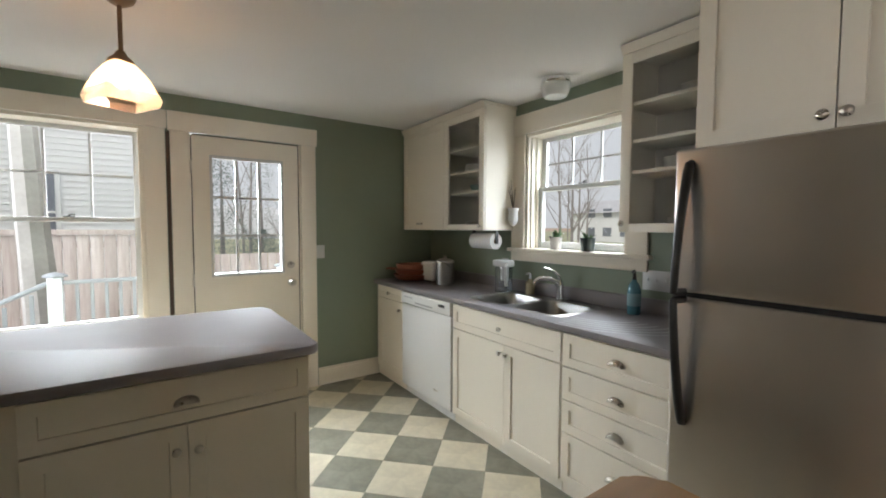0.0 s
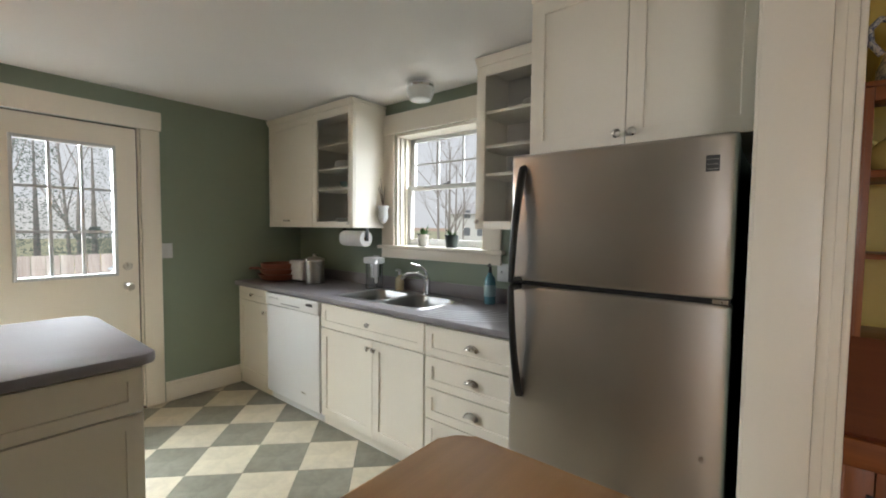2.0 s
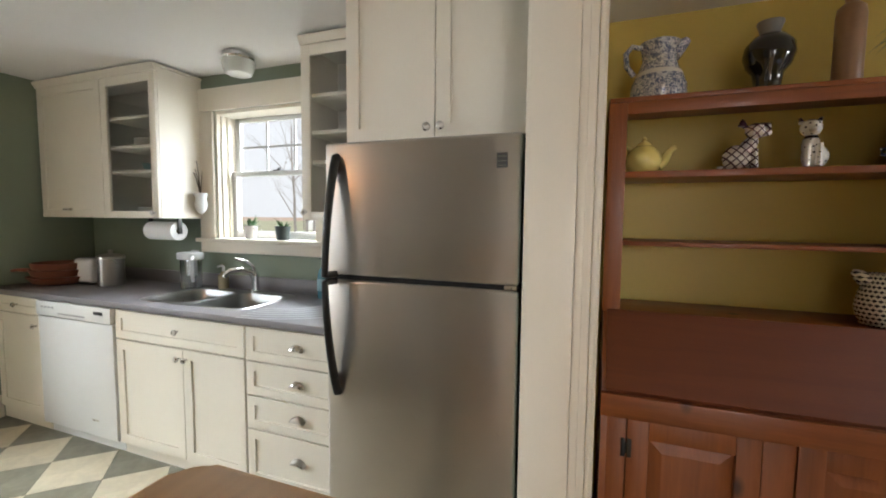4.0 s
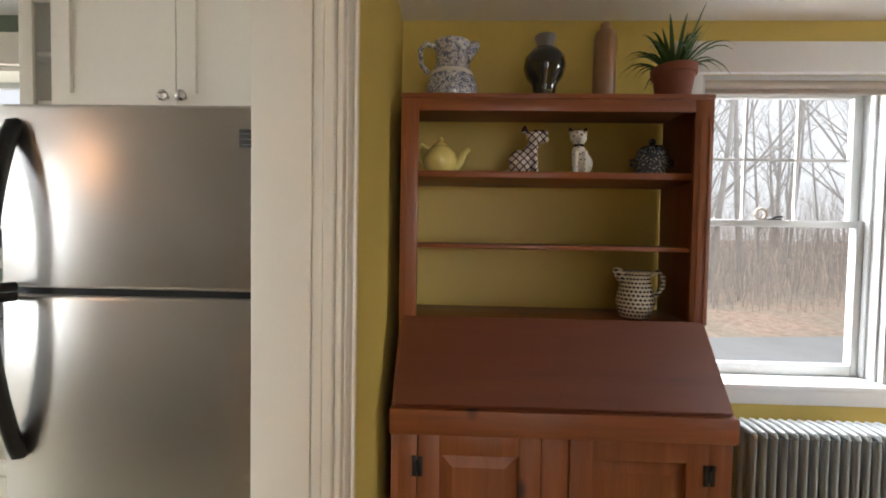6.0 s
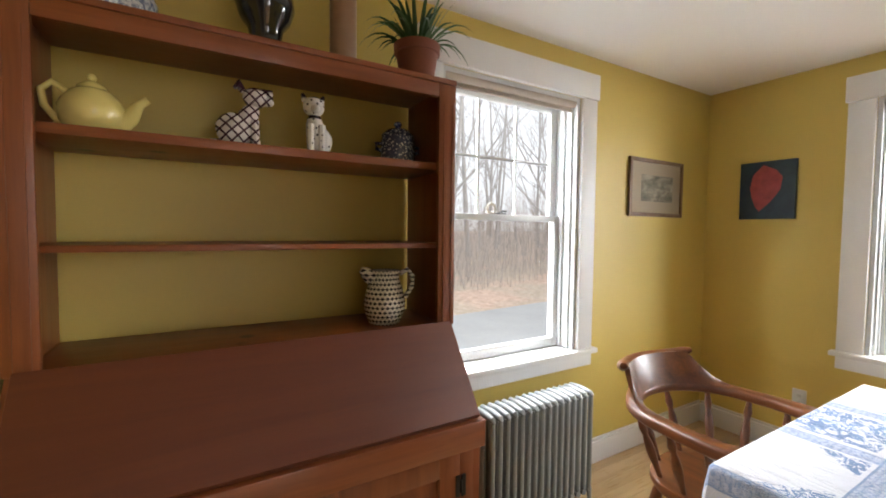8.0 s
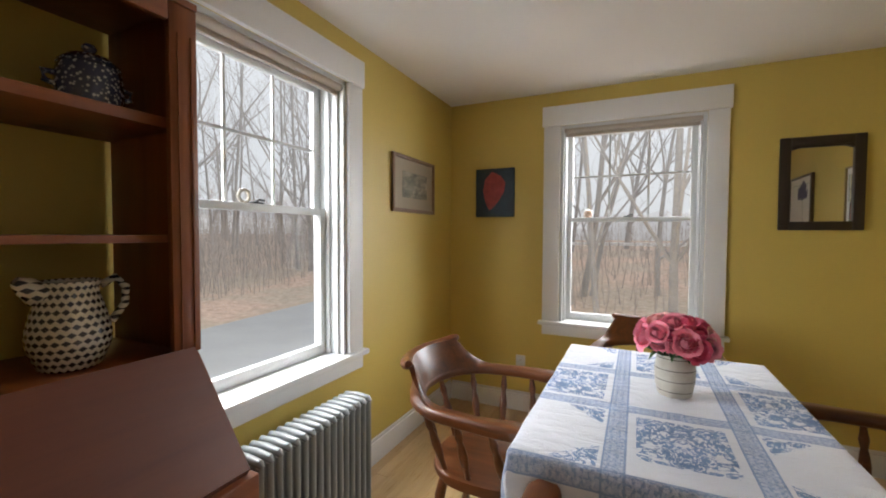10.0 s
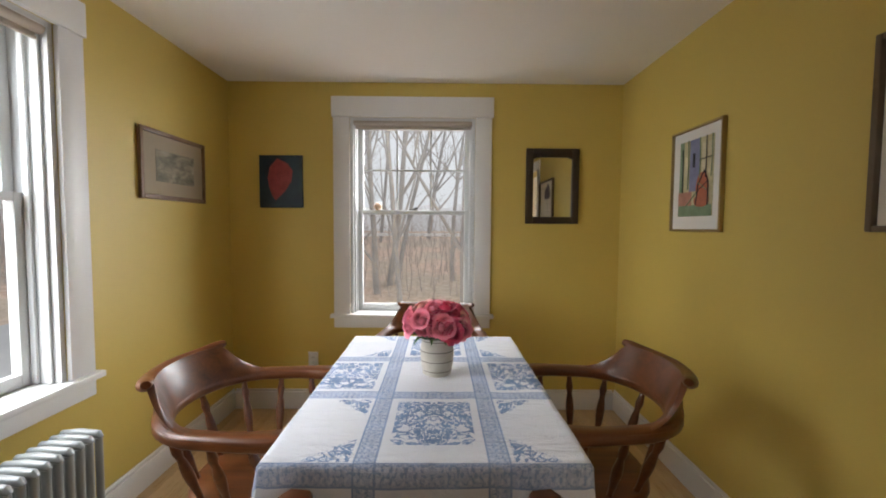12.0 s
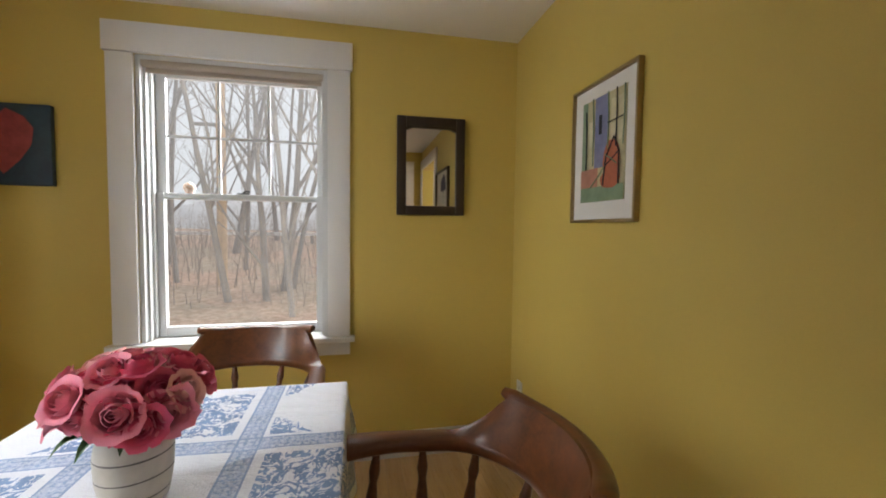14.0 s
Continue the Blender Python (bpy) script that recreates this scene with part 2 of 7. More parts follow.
def tube(points, radii, seg=8, bm=None, flat=1.0, up=None):
    """A round bar through the points; flat squeezes it along its second axis."""
    b = bmesh.new()
    pts = [Vector(p) for p in points]
    if isinstance(radii, (int, float)):
        radii = [radii] * len(pts)
    prev = None
    rings = []
    for i, p in enumerate(pts):
        d = (pts[min(i + 1, len(pts) - 1)] - pts[max(i - 1, 0)]).normalized()
        ref = Vector(up) if up else (prev if prev else (Vector((0, 0, 1)) if abs(d.z) < 0.9 else Vector((1, 0, 0))))
        u = (ref - d * ref.dot(d)).normalized()
        prev = u
        w = d.cross(u)
        rings.append([b.verts.new(p + radii[i] * (math.cos(2 * math.pi * k / seg) * w + flat * math.sin(2 * math.pi * k / seg) * u)) for k in range(seg)])
    for a, c in zip(rings, rings[1:]):
        for k in range(seg):
            b.faces.new((a[k], a[(k + 1) % seg], c[(k + 1) % seg], c[k]))
    b.faces.new(rings[0][::-1])
    b.faces.new(rings[-1])
    return merge(bm, b)


def prism(outline, z0, z1, bevel=0.0, bm=None, axis="z"):
    """An outline in plan pulled up from z0 to z1 (axis x or y: the outline's plane is turned)."""
    b = bmesh.new()
    lift = {"z": lambda u, v, w: (u, v, w), "x": lambda u, v, w: (w, u, v), "y": lambda u, v, w: (u, w, v)}[axis]
    lo = [b.verts.new(lift(u, v, z0)) for u, v in outline]
    hi = [b.verts.new(lift(u, v, z1)) for u, v in outline]
    k = len(outline)
    for i in range(k):
        b.faces.new((lo[i], lo[(i + 1) % k], hi[(i + 1) % k], hi[i]))
    bot, top = b.faces.new(lo[::-1]), b.faces.new(hi)
    if bevel:
        edges = list(set(bot.edges) | set(top.edges))
        bmesh.ops.bevel(b, geom=edges, offset=bevel, segments=2, affect="EDGES", profile=0.5)
    return merge(bm, b)


def rounded(x0, x1, y0, y1, r, n=6):
    out = []
    for cx, cy, a0 in ((x1 - r, y1 - r, 0), (x0 + r, y1 - r, 90), (x0 + r, y0 + r, 180), (x1 - r, y0 + r, 270)):
        for i in range(n + 1):
            a = radians(a0 + 90 * i / n)
            out.append((cx + r * math.cos(a), cy + r * math.sin(a)))
    return out


def holed(axis, u0, u1, z0, z1, t0, t1, holes):
    """A wall along u with openings (ua, ub, za, zb) right through its thickness t0..t1. axis x: the wall's normal is x."""
    b = bmesh.new()
    us = sorted({u0, u1, *[h[0] for h in holes], *[h[1] for h in holes]})
    zs = sorted({z0, z1, *[h[2] for h in holes], *[h[3] for h in holes]})
    solid = lambda i, j: 0 <= i < len(us) - 1 and 0 <= j < len(zs) - 1 and not any(
        h[0] < (us[i] + us[i + 1]) / 2 < h[1] and h[2] < (zs[j] + zs[j + 1]) / 2 < h[3] for h in holes)
    P = (lambda u, t, z: (t, u, z)) if axis == "x" else (lambda u, t, z: (u, t, z))
    quad = lambda *p: b.faces.new([b.verts.new(P(*q)) for q in p])
    for i in range(len(us) - 1):
        for j in range(len(zs) - 1):
            if not solid(i, j):
                continue
            ua, ub, za, zb = us[i], us[i + 1], zs[j], zs[j + 1]
            for t in (t0, t1):
                quad((ua, t, za), (ub, t, za), (ub, t, zb), (ua, t, zb))
            for di, dj, q in ((-1, 0, ((ua, t0, za), (ua, t1, za), (ua, t1, zb), (ua, t0, zb))), (1, 0, ((ub, t0, za), (ub, t1, za), (ub, t1, zb), (ub, t0, zb))),
                              (0, -1, ((ua, t0, za), (ub, t0, za), (ub, t1, za), (ua, t1, za))), (0, 1, ((ua, t0, zb), (ub, t0, zb), (ub, t1, zb), (ua, t1, zb)))):
                if not solid(i + di, j + dj):
                    quad(*q)
    bmesh.ops.remove_doubles(b, verts=b.verts[:], dist=1e-5)
    return b


def wall(name, b, material, label):
    return solo(name, b, material, label, "wall", kind="structure", smooth=0, origin=False)


# ---- the rooms ----
KC, DC = 2.36, 2.335          # ceilings of the kitchen and the dining room
XE, YN, YS, XW = 3.33, 4.74, -2.64, 0.55
wall("wall_east_kitchen", holed("x", 1.005, 4.94, -0.3, 2.6, XE, XE + 0.2, [(2.556, 3.404, 1.235, 2.12)]), GREEN, "sage green painted kitchen wall behind the sink")
wall("wall_east_dining", holed("x", -2.84, 1.005, -0.3, 2.6, XE, XE + 0.2, [(-1.32, -0.432, 0.69, 2.095)]), YELLOW, "mustard yellow painted wall with a window")
wall("wall_north", holed("y", -1.0, XE, -0.3, 2.6, YN, YN + 0.2, [(0.076, 0.924, 0.69, 2.11), (1.19, 2.005, 0.0, 2.1)]), GREEN, "sage green painted wall with door and window")
wall("wall_south", holed("y", XW - 0.15, XE, -0.3, 2.6, YS - 0.2, YS, [(1.591, 2.479, 0.69, 2.095)]), YELLOW, "mustard yellow painted end wall with a window")
wall("wall_west_dining", holed("x", YS, 0.925, -0.3, 2.6, XW - 0.15, XW, [(-0.12, 0.83, 0.0, 2.08)]), YELLOW, "mustard yellow painted wall hung with pictures")
wall("wall_divider_dining", holed("y", XW, XE, -0.3, 2.6, 0.925, 1.005, [(0.75, 2.312, -0.3, 2.1)]), YELLOW, "mustard yellow side of the wall between kitchen and dining room")
wall("wall_divider_kitchen", holed("y", -0.8, XE, -0.3, 2.6, 1.005, 1.08, [(0.75, 2.312, -0.3, 2.1)]), GREEN, "green side of the wall between kitchen and dining room")
# out-of-view wall; its tone sets how bright the steel fridge's reflection is
wall("wall_west_kitchen", box(-1.0, -0.8, 1.005, 4.74, -0.3, 2.6), TAUPE, "unseen far kitchen wall toned taupe for the fridge reflection")
# unseen side room, added past the doorway to let its lamp shine in
SIDE = paint("pale_side_room_paint", (0.62, 0.58, 0.5), 0.6)
wall("wall_side_room_north", box(-2.0, 0.40, 0.925, 1.005, -0.3, 2.6), SIDE, "pale painted wall of the added, unseen side room")
wall("wall_side_room_south", box(-2.0, 0.40, -1.2, -1.1, -0.3, 2.6), SIDE, "pale painted wall of the added, unseen side room")
wall("wall_side_room_west", holed("x", -1.2, 1.005, -0.3, 2.6, -2.15, -2.0, [(-0.6, 0.9, 0.7, 2.2)]), SIDE, "pale painted window wall of the added, unseen side room")
wall("ceiling_side_room", box(-2.0, 0.40, -1.1, 0.925, DC, DC + 0.12), CEIL, "flat off-white ceiling of the added, unseen side room")["category"] = "ceiling"
wall("floor_side_room", box(-2.0, XW, -1.1, 0.925, -0.1, -0.002), BUTCHER, "plain wooden floor of the added, unseen side room")["category"] = "floor"
wall("ceiling_kitchen", box(-0.8, XE, 1.08, YN, KC, KC + 0.12), CEIL, "flat off-white painted kitchen ceiling")["category"] = "ceiling"
wall("ceiling_dining", box(XW, XE, YS, 0.925, DC, DC + 0.12), CEIL, "flat off-white painted dining room ceiling")["category"] = "ceiling"


def trim(name, b, material=None, label="cream painted wooden trim", category="trim"):
    return solo(name, b, material or TRIM, label, category, kind="structure", origin=False)


# casing of the opening between the rooms
for cb in (box(2.255, 2.27, 0.966, 1.09, 0.0, 2.1, 0.002), box(2.271, 2.33, 0.93, 1.08, 0.0, 2.1), box(2.262, 2.282, 0.944, 0.9655, 0.0, 2.1, 0.004), box(2.272, 2.302, 0.924, 0.9435, 0.0, 2.1, 0.006),
           box(2.29, 2.322, 0.909, 0.9235, 0.0, 2.1, 0.005), box(2.323, 2.384, 0.907, 0.9235, 0.0, 2.1, 0.003), box(2.385, 2.405, 0.901, 0.9235, 0.0, 2.1, 0.004), box(2.262, 2.345, 1.081, 1.098, 0.0, 2.1, 0.003)):
    trim("opening_casing", cb, TRIM, "cream painted moulding on the side of the wide opening")
trim("opening_casing_far", box(0.66, 0.765, 0.904, 1.098, 0.0, 2.1, 0.004), TRIM, "cream painted casing on the other side of the opening")
b = box(XW, XW + 0.018, 0.832, 0.902, 0.0, 2.08, 0.003)
b = box(XW, XW + 0.018, -0.22, -0.122, 0.0, 2.08, 0.003, b)
b = box(XW, XW + 0.02, -0.23, 0.902, 2.082, 2.2, 0.003, b)
trim("side_door_casing", b, TRIM_W, "white painted casing round the side room doorway")
trim("opening_head", box(0.66, 2.335, 0.904, 1.098, 2.1, 2.2, 0.004), TRIM, "cream painted head casing over the opening")


def skirting(name, x0, x1, y0, y1, material, h=0.145):
    b = box(x0, x1, y0, y1, 0, h - 0.02, 0.002)
    cx, cy = (x0 + x1) / 2, (y0 + y1) / 2
    if abs(x1 - x0) < abs(y1 - y0):
        inner = x0 if abs(x0 - XW) < 0.1 else x1
        far = inner + (0.008 if inner == x0 else -0.008)
        b = box(min(inner, far), max(inner, far), y0, y1, h - 0.02, h, 0.003, b)
    else:
        inner = y0 if cy < 0 else y1
        far = inner + (0.008 if inner == y0 else -0.008)
        b = box(x0, x1, min(inner, far), max(inner, far), h - 0.02, h, 0.003, b)
    return trim(name, b, material, "painted wooden baseboard", "baseboard")


skirting("baseboard_north", 2.135, 2.72, YN - 0.018, YN, TRIM, 0.155)
skirting("baseboard_south", XW + 0.019, XE - 0.019, YS, YS + 0.018, TRIM_W)
skirting("baseboard_east", XE - 0.018, XE, YS, -0.32, TRIM_W)
skirting("baseboard_west", XW, XW + 0.018, YS, -0.222, TRIM_W)


def window(name, m, w, z0, z1, meet, label, trim_mat, shade=True, cw=0.134, head=0.185, latch=True, depth=0.13):
    """A double-hung window. x to the right as seen from the room, y outwards, z up; the wall's inner face is y = 0."""
    root = thing(name, m=m, label=label, category="window", kind="structure")
    P = lambda nm, b, mt=trim_mat, lab="", par=None: part(nm, b, mt, par or root, lab, local=True)
    h = w / 2
    for s in (-1, 1):
        a, b2 = sorted((s * h, s * (h + cw)))
        P("side_casing", box(a, b2, -0.02, 0, z0, z1 - 0.002, 0.003))
    P("head_casing", box(-h - cw - 0.012, h + cw + 0.012, -0.026, 0, z1, z1 + head, 0.003))
    P("stool", box(-h - cw - 0.025, h + cw + 0.025, -0.045, depth - 0.02, z0 - 0.028, z0 - 0.001, 0.004), trim_mat, "", None)
    P("apron", box(-h - cw, h + cw, -0.02, 0, z0 - 0.1, z0 - 0.029, 0.003))
    # jambs with their stops
    b = box(-h + 0.001, -h + 0.022, 0.002, 0.198, z0, z1 - 0.001)
    b = box(h - 0.022, h - 0.001, 0.002, 0.198, z0, z1 - 0.001, 0, b)
    b = box(-h + 0.023, h - 0.023, 0.002, 0.198, z1 - 0.022, z1 - 0.001, 0, b)
    b = box(-h + 0.001, h - 0.001, depth - 0.019, 0.23, z0 - 0.028, z0 - 0.001, 0, b)
    for s in (-1, 1):
        a, c = sorted((s * (h - 0.023), s * (h - 0.036)))
        b = box(a, c, depth - 0.045, depth - 0.022, z0, z1 - 0.023, 0.003, b)
        a, c = sorted((s * (h - 0.023), s * (h - 0.034)))
        b = box(a, c, 0.03, 0.055, z0, z1 - 0.023, 0.003, b)
    P("jamb", b, VINYL if trim_mat is TRIM_W else trim_mat)
    st = 0.044

    def sash(nm, za, zb, y0, y1, rail_lo, rail_hi, munt):
        a = h - 0.024
        b = box(-a, -a + st, y0, y1, za, zb, 0.003)
        b = box(a - st, a, y0, y1, za, zb, 0.003, b)
        b = box(-a + st, a - st, y0, y1, za, za + rail_lo, 0.003, b)
        b = box(-a + st, a - st, y0, y1, zb - rail_hi, zb, 0.003, b)
        f = P(nm, b, VINYL)
        g = a - st
        if munt:
            zm = (za + rail_lo + zb - rail_hi) / 2
            for k in (-1, 1):
                P("muntin", box(k * g / 3 - 0.007, k * g / 3 + 0.007, y0 + 0.009, y1 - 0.009, za + rail_lo, zb - rail_hi), VINYL, par=f)
            P("muntin", box(-g, g, y0 + 0.01, y1 - 0.01, zm - 0.007, zm + 0.007), VINYL, par=f)
        p = P("pane", box(-g - 0.004, g + 0.004, (y0 + y1) / 2 - 0.002, (y0 + y1) / 2 + 0.002, za + rail_lo - 0.004, zb - rail_hi + 0.004), GLASS if trim_mat is TRIM_W else KGLASS, par=f)
        p.visible_shadow = False
        return f

    sash("upper_sash", meet - 0.012, z1 - 0.023, depth + 0.022, depth + 0.05, 0.03, 0.03, True)
    low = sash("lower_sash", z0 + 0.001, meet + 0.018, depth - 0.02, depth + 0.018, 0.05, 0.032, False)
    if latch:
        lb = box(-0.03, 0.03, depth - 0.015, depth + 0.012, meet + 0.018, meet + 0.026, 0.003)
        lb = tube([(-0.005, depth, meet + 0.026), (0.012, depth - 0.004, meet + 0.036), (0.034, depth - 0.01, meet + 0.034)], 0.005, 6, lb)
        P("sash_lock", lb, IRON, "dark metal sash lock", low)
    if shade:
        sb = tube([(-h + 0.024, 0.026, z1 - 0.03), (h - 0.024, 0.026, z1 - 0.03)], 0.022, 14)
        sb = box(-h + 0.025, h - 0.025, 0.036, 0.039, z1 - 0.062, z1 - 0.03, 0, sb)
        sb = box(-h + 0.025, h - 0.025, 0.031, 0.043, z1 - 0.074, z1 - 0.06, 0.003, sb)
        P("roller_shade", sb, SHADEM, "rolled-up beige shade")
    return root


window("window_1", pose(XE, 2.98, 0, rz=-90), 0.848, 1.25, 2.12, 1.70, "cream-framed double-hung window over the kitchen sink", TRIM, False, 0.134, 0.15)
window("window_2", pose(0.50, YN, 0), 0.848, 0.70, 2.11, 1.45, "cream-framed double-hung window looking out on the deck", TRIM, False, 0.125, 0.125)
window("window_3", pose(XE, -0.876, 0, rz=-90), 0.888, 0.70, 2.095, 1.43, "white double-hung dining room window with rolled shade", TRIM_W, cw=0.114, head=0.138)
window("window_4", pose(2.035, YS, 0, rz=180), 0.888, 0.70, 2.095, 1.43, "white double-hung end window with rolled shade", TRIM_W, cw=0.114, head=0.138)

# back door
door = thing("door_1", (1.6, YN, 0), "cream painted back door with nine small panes", "door", kind="structure")
x0, x1 = 1.212, 1.982
leaf = holed("y", x0, x1, 0.012, 2.088, YN + 0.008, YN + 0.05, [(1.325, 1.86, 1.02, 1.95)])
part("leaf", leaf, TRIM, door, smooth=0)
# dark strips that paint in the shaded gap round the door leaf
for gb in (box(1.2045, 1.2115, YN + 0.02, YN + 0.04, 0.012, 2.094), box(1.9825, 1.9905, YN + 0.02, YN + 0.04, 0.012, 2.094), box(1.212, 1.982, YN + 0.02, YN + 0.04, 2.0885, 2.0975)):
    part("weatherstrip", gb, paint("leaf_gap_dark", (0.05, 0.04, 0.03), 0.8), door)
b = None
for bx in ((1.325, 1.345), (1.84, 1.86)):
    b = box(bx[0], bx[1], YN - 0.004, YN + 0.06, 1.02, 1.95, 0.003, b)
for bz in ((1.02, 1.042), (1.928, 1.95)):
    b = box(1.345, 1.84, YN - 0.004, YN + 0.06, bz[0], bz[1], 0.003, b)
part("glazing_frame", b, VINYL, door)
for k in (1, 2):
    gx = 1.345 + 0.495 * k / 3
    part("muntin", box(gx - 0.009, gx + 0.009, YN + 0.021, YN + 0.035, 1.042, 1.928), VINYL, door)
    gz = 1.042 + 0.886 * k / 3
    part("muntin", box(1.345, 1.84, YN + 0.022, YN + 0.034, gz - 0.009, gz + 0.009), VINYL, door)
for i in range(3):
    for j in range(3):
        p = part("pane", box(1.345 + 0.165 * i, 1.345 + 0.165 * (i + 1), YN + 0.026, YN + 0.03, 1.042 + 0.2953 * j, 1.042 + 0.2953 * (j + 1)), KGLASS, door)
        p.visible_shadow = False
turn_y = lambda bm, at: (bmesh.ops.rotate(bm, verts=bm.verts[:], cent=at, matrix=Matrix.Rotation(radians(90), 3, "X")), bm)[1]
kb = turn_y(lathe([(0.03, 0), (0.03, 0.006), (0.012, 0.012), (0.012, 0.035), (0.027, 0.042), (0.03, 0.056), (0.022, 0.07), (0.0, 0.073)], 20, (1.915, YN + 0.008, 0.94)), (1.915, YN + 0.008, 0.94))
part("door_knob", kb, NICKEL, door, "satin nickel knob")
kb = turn_y(lathe([(0.03, 0), (0.03, 0.008), (0.024, 0.018), (0.0, 0.02)], 20, (1.915, YN + 0.008, 1.085)), (1.915, YN + 0.008, 1.085))
part("deadbolt", kb, NICKEL, door, "satin nickel deadbolt")
for hz in (0.25, 1.0, 1.85):
    part("hinge", box(1.197, 1.212, YN - 0.008, YN + 0.012, hz - 0.05, hz + 0.05, 0.003), NICKEL, door)
# the gap's shade between both casings, painted as a dark brown strip
trim("casing_gap", box(1.053, 1.0745, YN - 0.01, YN, 0.0, 2.09), paint("painted_gap_shade", (0.07, 0.045, 0.03), 0.6), "dark strip painting the shaded gap between window and door casings")
b = box(2.005, 2.127, YN - 0.02, YN, 0, 2.098, 0.003)
b = box(1.078, 1.19, YN - 0.02, YN, 0, 2.098, 0.003, b)
b = box(1.065, 2.139, YN - 0.026, YN, 2.1, 2.238, 0.003, b)
trim("door_casing", b, TRIM, "cream painted door casing with a wide head board")
b = box(1.191, 1.204, YN, YN + 0.19, 0.012, 2.098)
b = box(1.991, 2.004, YN, YN + 0.19, 0.012, 2.098, 0, b)
trim("door_jamb", b, TRIM, "cream painted door jamb")
trim("door_threshold", box(1.19, 2.005, YN - 0.02, YN + 0.2, 0.0, 0.011, 0.003), wood("dark_oak_threshold", (0.08, 0.04, 0.02), (0.15, 0.08, 0.04), "x"), "dark oak threshold under the back door")

# ---- kitchen ----
def knob(x, y, z, parent, m=None):
    k = lathe([(0.006, 0), (0.006, 0.012), (0.015, 0.018), (0.016, 0.024), (0.010, 0.03), (0, 0.031)], 14, (x, y, z))
    bmesh.ops.rotate(k, verts=k.verts[:], cent=(x, y, z), matrix=m or Matrix.Rotation(radians(-90), 3, "Y"))
    return part("knob", k, NICKEL, parent, "satin nickel knob")


TO_SOUTH = Matrix.Rotation(radians(90), 3, "X")


def cup_pull(x, y, z, parent, south=False):
    """A half-round bin pull."""
    b = bmesh.new()
    n, r = 10, 0.042
    rows = []
    for j in range(6):
        a = radians(90 * j / 5)
        rows.append([b.verts.new((x - 0.022 * math.sin(a), y + r * math.cos(math.pi * i / n) * (0.82 + 0.18 * math.cos(a)), z - 0.012 + 0.03 * math.sin(math.pi * i / n) * math.cos(a * 0.92))) for i in range(n + 1)])
    for p, q in zip(rows, rows[1:]):
        for i in range(n):
            b.faces.new((p[i], p[i + 1], q[i + 1], q[i]))
    bmesh.ops.solidify(b, geom=b.faces[:], thickness=0.0015)
    if south:
        bmesh.ops.rotate(b, verts=b.verts[:], cent=(x, y, z), matrix=Matrix.Rotation(radians(90), 3, "Z"))
    return part("cup_pull", b, NICKEL, parent, "satin nickel cup pull")


def shaker(x, ya, yb, za, zb, th=0.02, rail=0.055, depth=0.008, flat=False):
    """A door or drawer front that faces -x, with a recessed panel."""
    if flat:
        return box(x, x + th, ya, yb, za, zb, 0.002)
    return panelled(box(x, x + th, ya, yb, za, zb), Vector((-1, 0, 0)), rail, depth)


def panelled(b, way, rail, depth):
    """Sinks a panel into the face of a front that looks along way, and eases its outer edges."""
    b.normal_update()
    f = max(b.faces, key=lambda q: q.normal.dot(way))
    bmesh.ops.inset_region(b, faces=[f], thickness=rail, use_even_offset=True)
    bmesh.ops.inset_region(b, faces=[f], thickness=0.002, use_even_offset=True)
    bmesh.ops.translate(b, verts=f.verts[:], vec=-way * depth)
    return b


def carcass(x0, x1, y0, y1, z0, z1):
    return box(x0, x1, y0, y1, z0, z1, 0.001)


XF = 2.70
TOE = 0.10


def base_unit(name, y0, y1, label, doors=(), drawers=(), knobs=(), pulls=(), body_top=0.872):
    u = thing(name, ((XF + XE) / 2, (y0 + y1) / 2, 0), label, "cabinet", "kitchen base cabinets")
    b = carcass(XF + 0.021, XE - 0.004, y0 + 0.001, y1 - 0.001, TOE, body_top)
    b = box(XF + 0.03, XE - 0.01, y0 + 0.001, y1 - 0.001, 0, TOE, 0, b)
    part("body", b, CABINET, u)
    fronts = []
    for a, c, za, zb in doors:
        fronts.append(part("door", shaker(XF, a, c, za, zb), CABINET, u))
    for a, c, za, zb in drawers:
        fronts.append(part("drawer_front", shaker(XF, a, c, za, zb, rail=0.045), CABINET, u))
    for i, y, z in knobs:
        knob(XF, y, z, fronts[i])
    for i, y, z in pulls:
        cup_pull(XF, y, z, fronts[i])
    return u


base_unit("base_cabinet", 4.21, YN, "cream base cabinet with one drawer and one door in the corner", [(4.213, 4.70, TOE, 0.752)], [(4.213, 4.70, 0.762, 0.866)], [(0, 4.25, 0.69), (1, 4.45, 0.815)])
base_unit("base_cabinet", 2.53, 3.49, "cream sink cabinet with two doors and a wide drawer front", [(2.535, 2.955, 0.075, 0.69), (2.96, 3.486, 0.075, 0.69)], [(2.535, 3.486, 0.7, 0.862)], [(0, 2.93, 0.64), (1, 2.985, 0.64), (2, 2.99, 0.785)], body_top=0.745)
base_unit("base_cabinet", 1.85, 2.526, "cream base cabinet with a stack of four drawers", [], [(1.9, 2.52, 0.695, 0.862), (1.9, 2.52, 0.52, 0.687), (1.9, 2.52, 0.348, 0.512), (1.9, 2.52, 0.075, 0.34)], [], [(0, 2.21, 0.785), (1, 2.21, 0.61), (2, 2.21, 0.44), (3, 2.21, 0.23)])

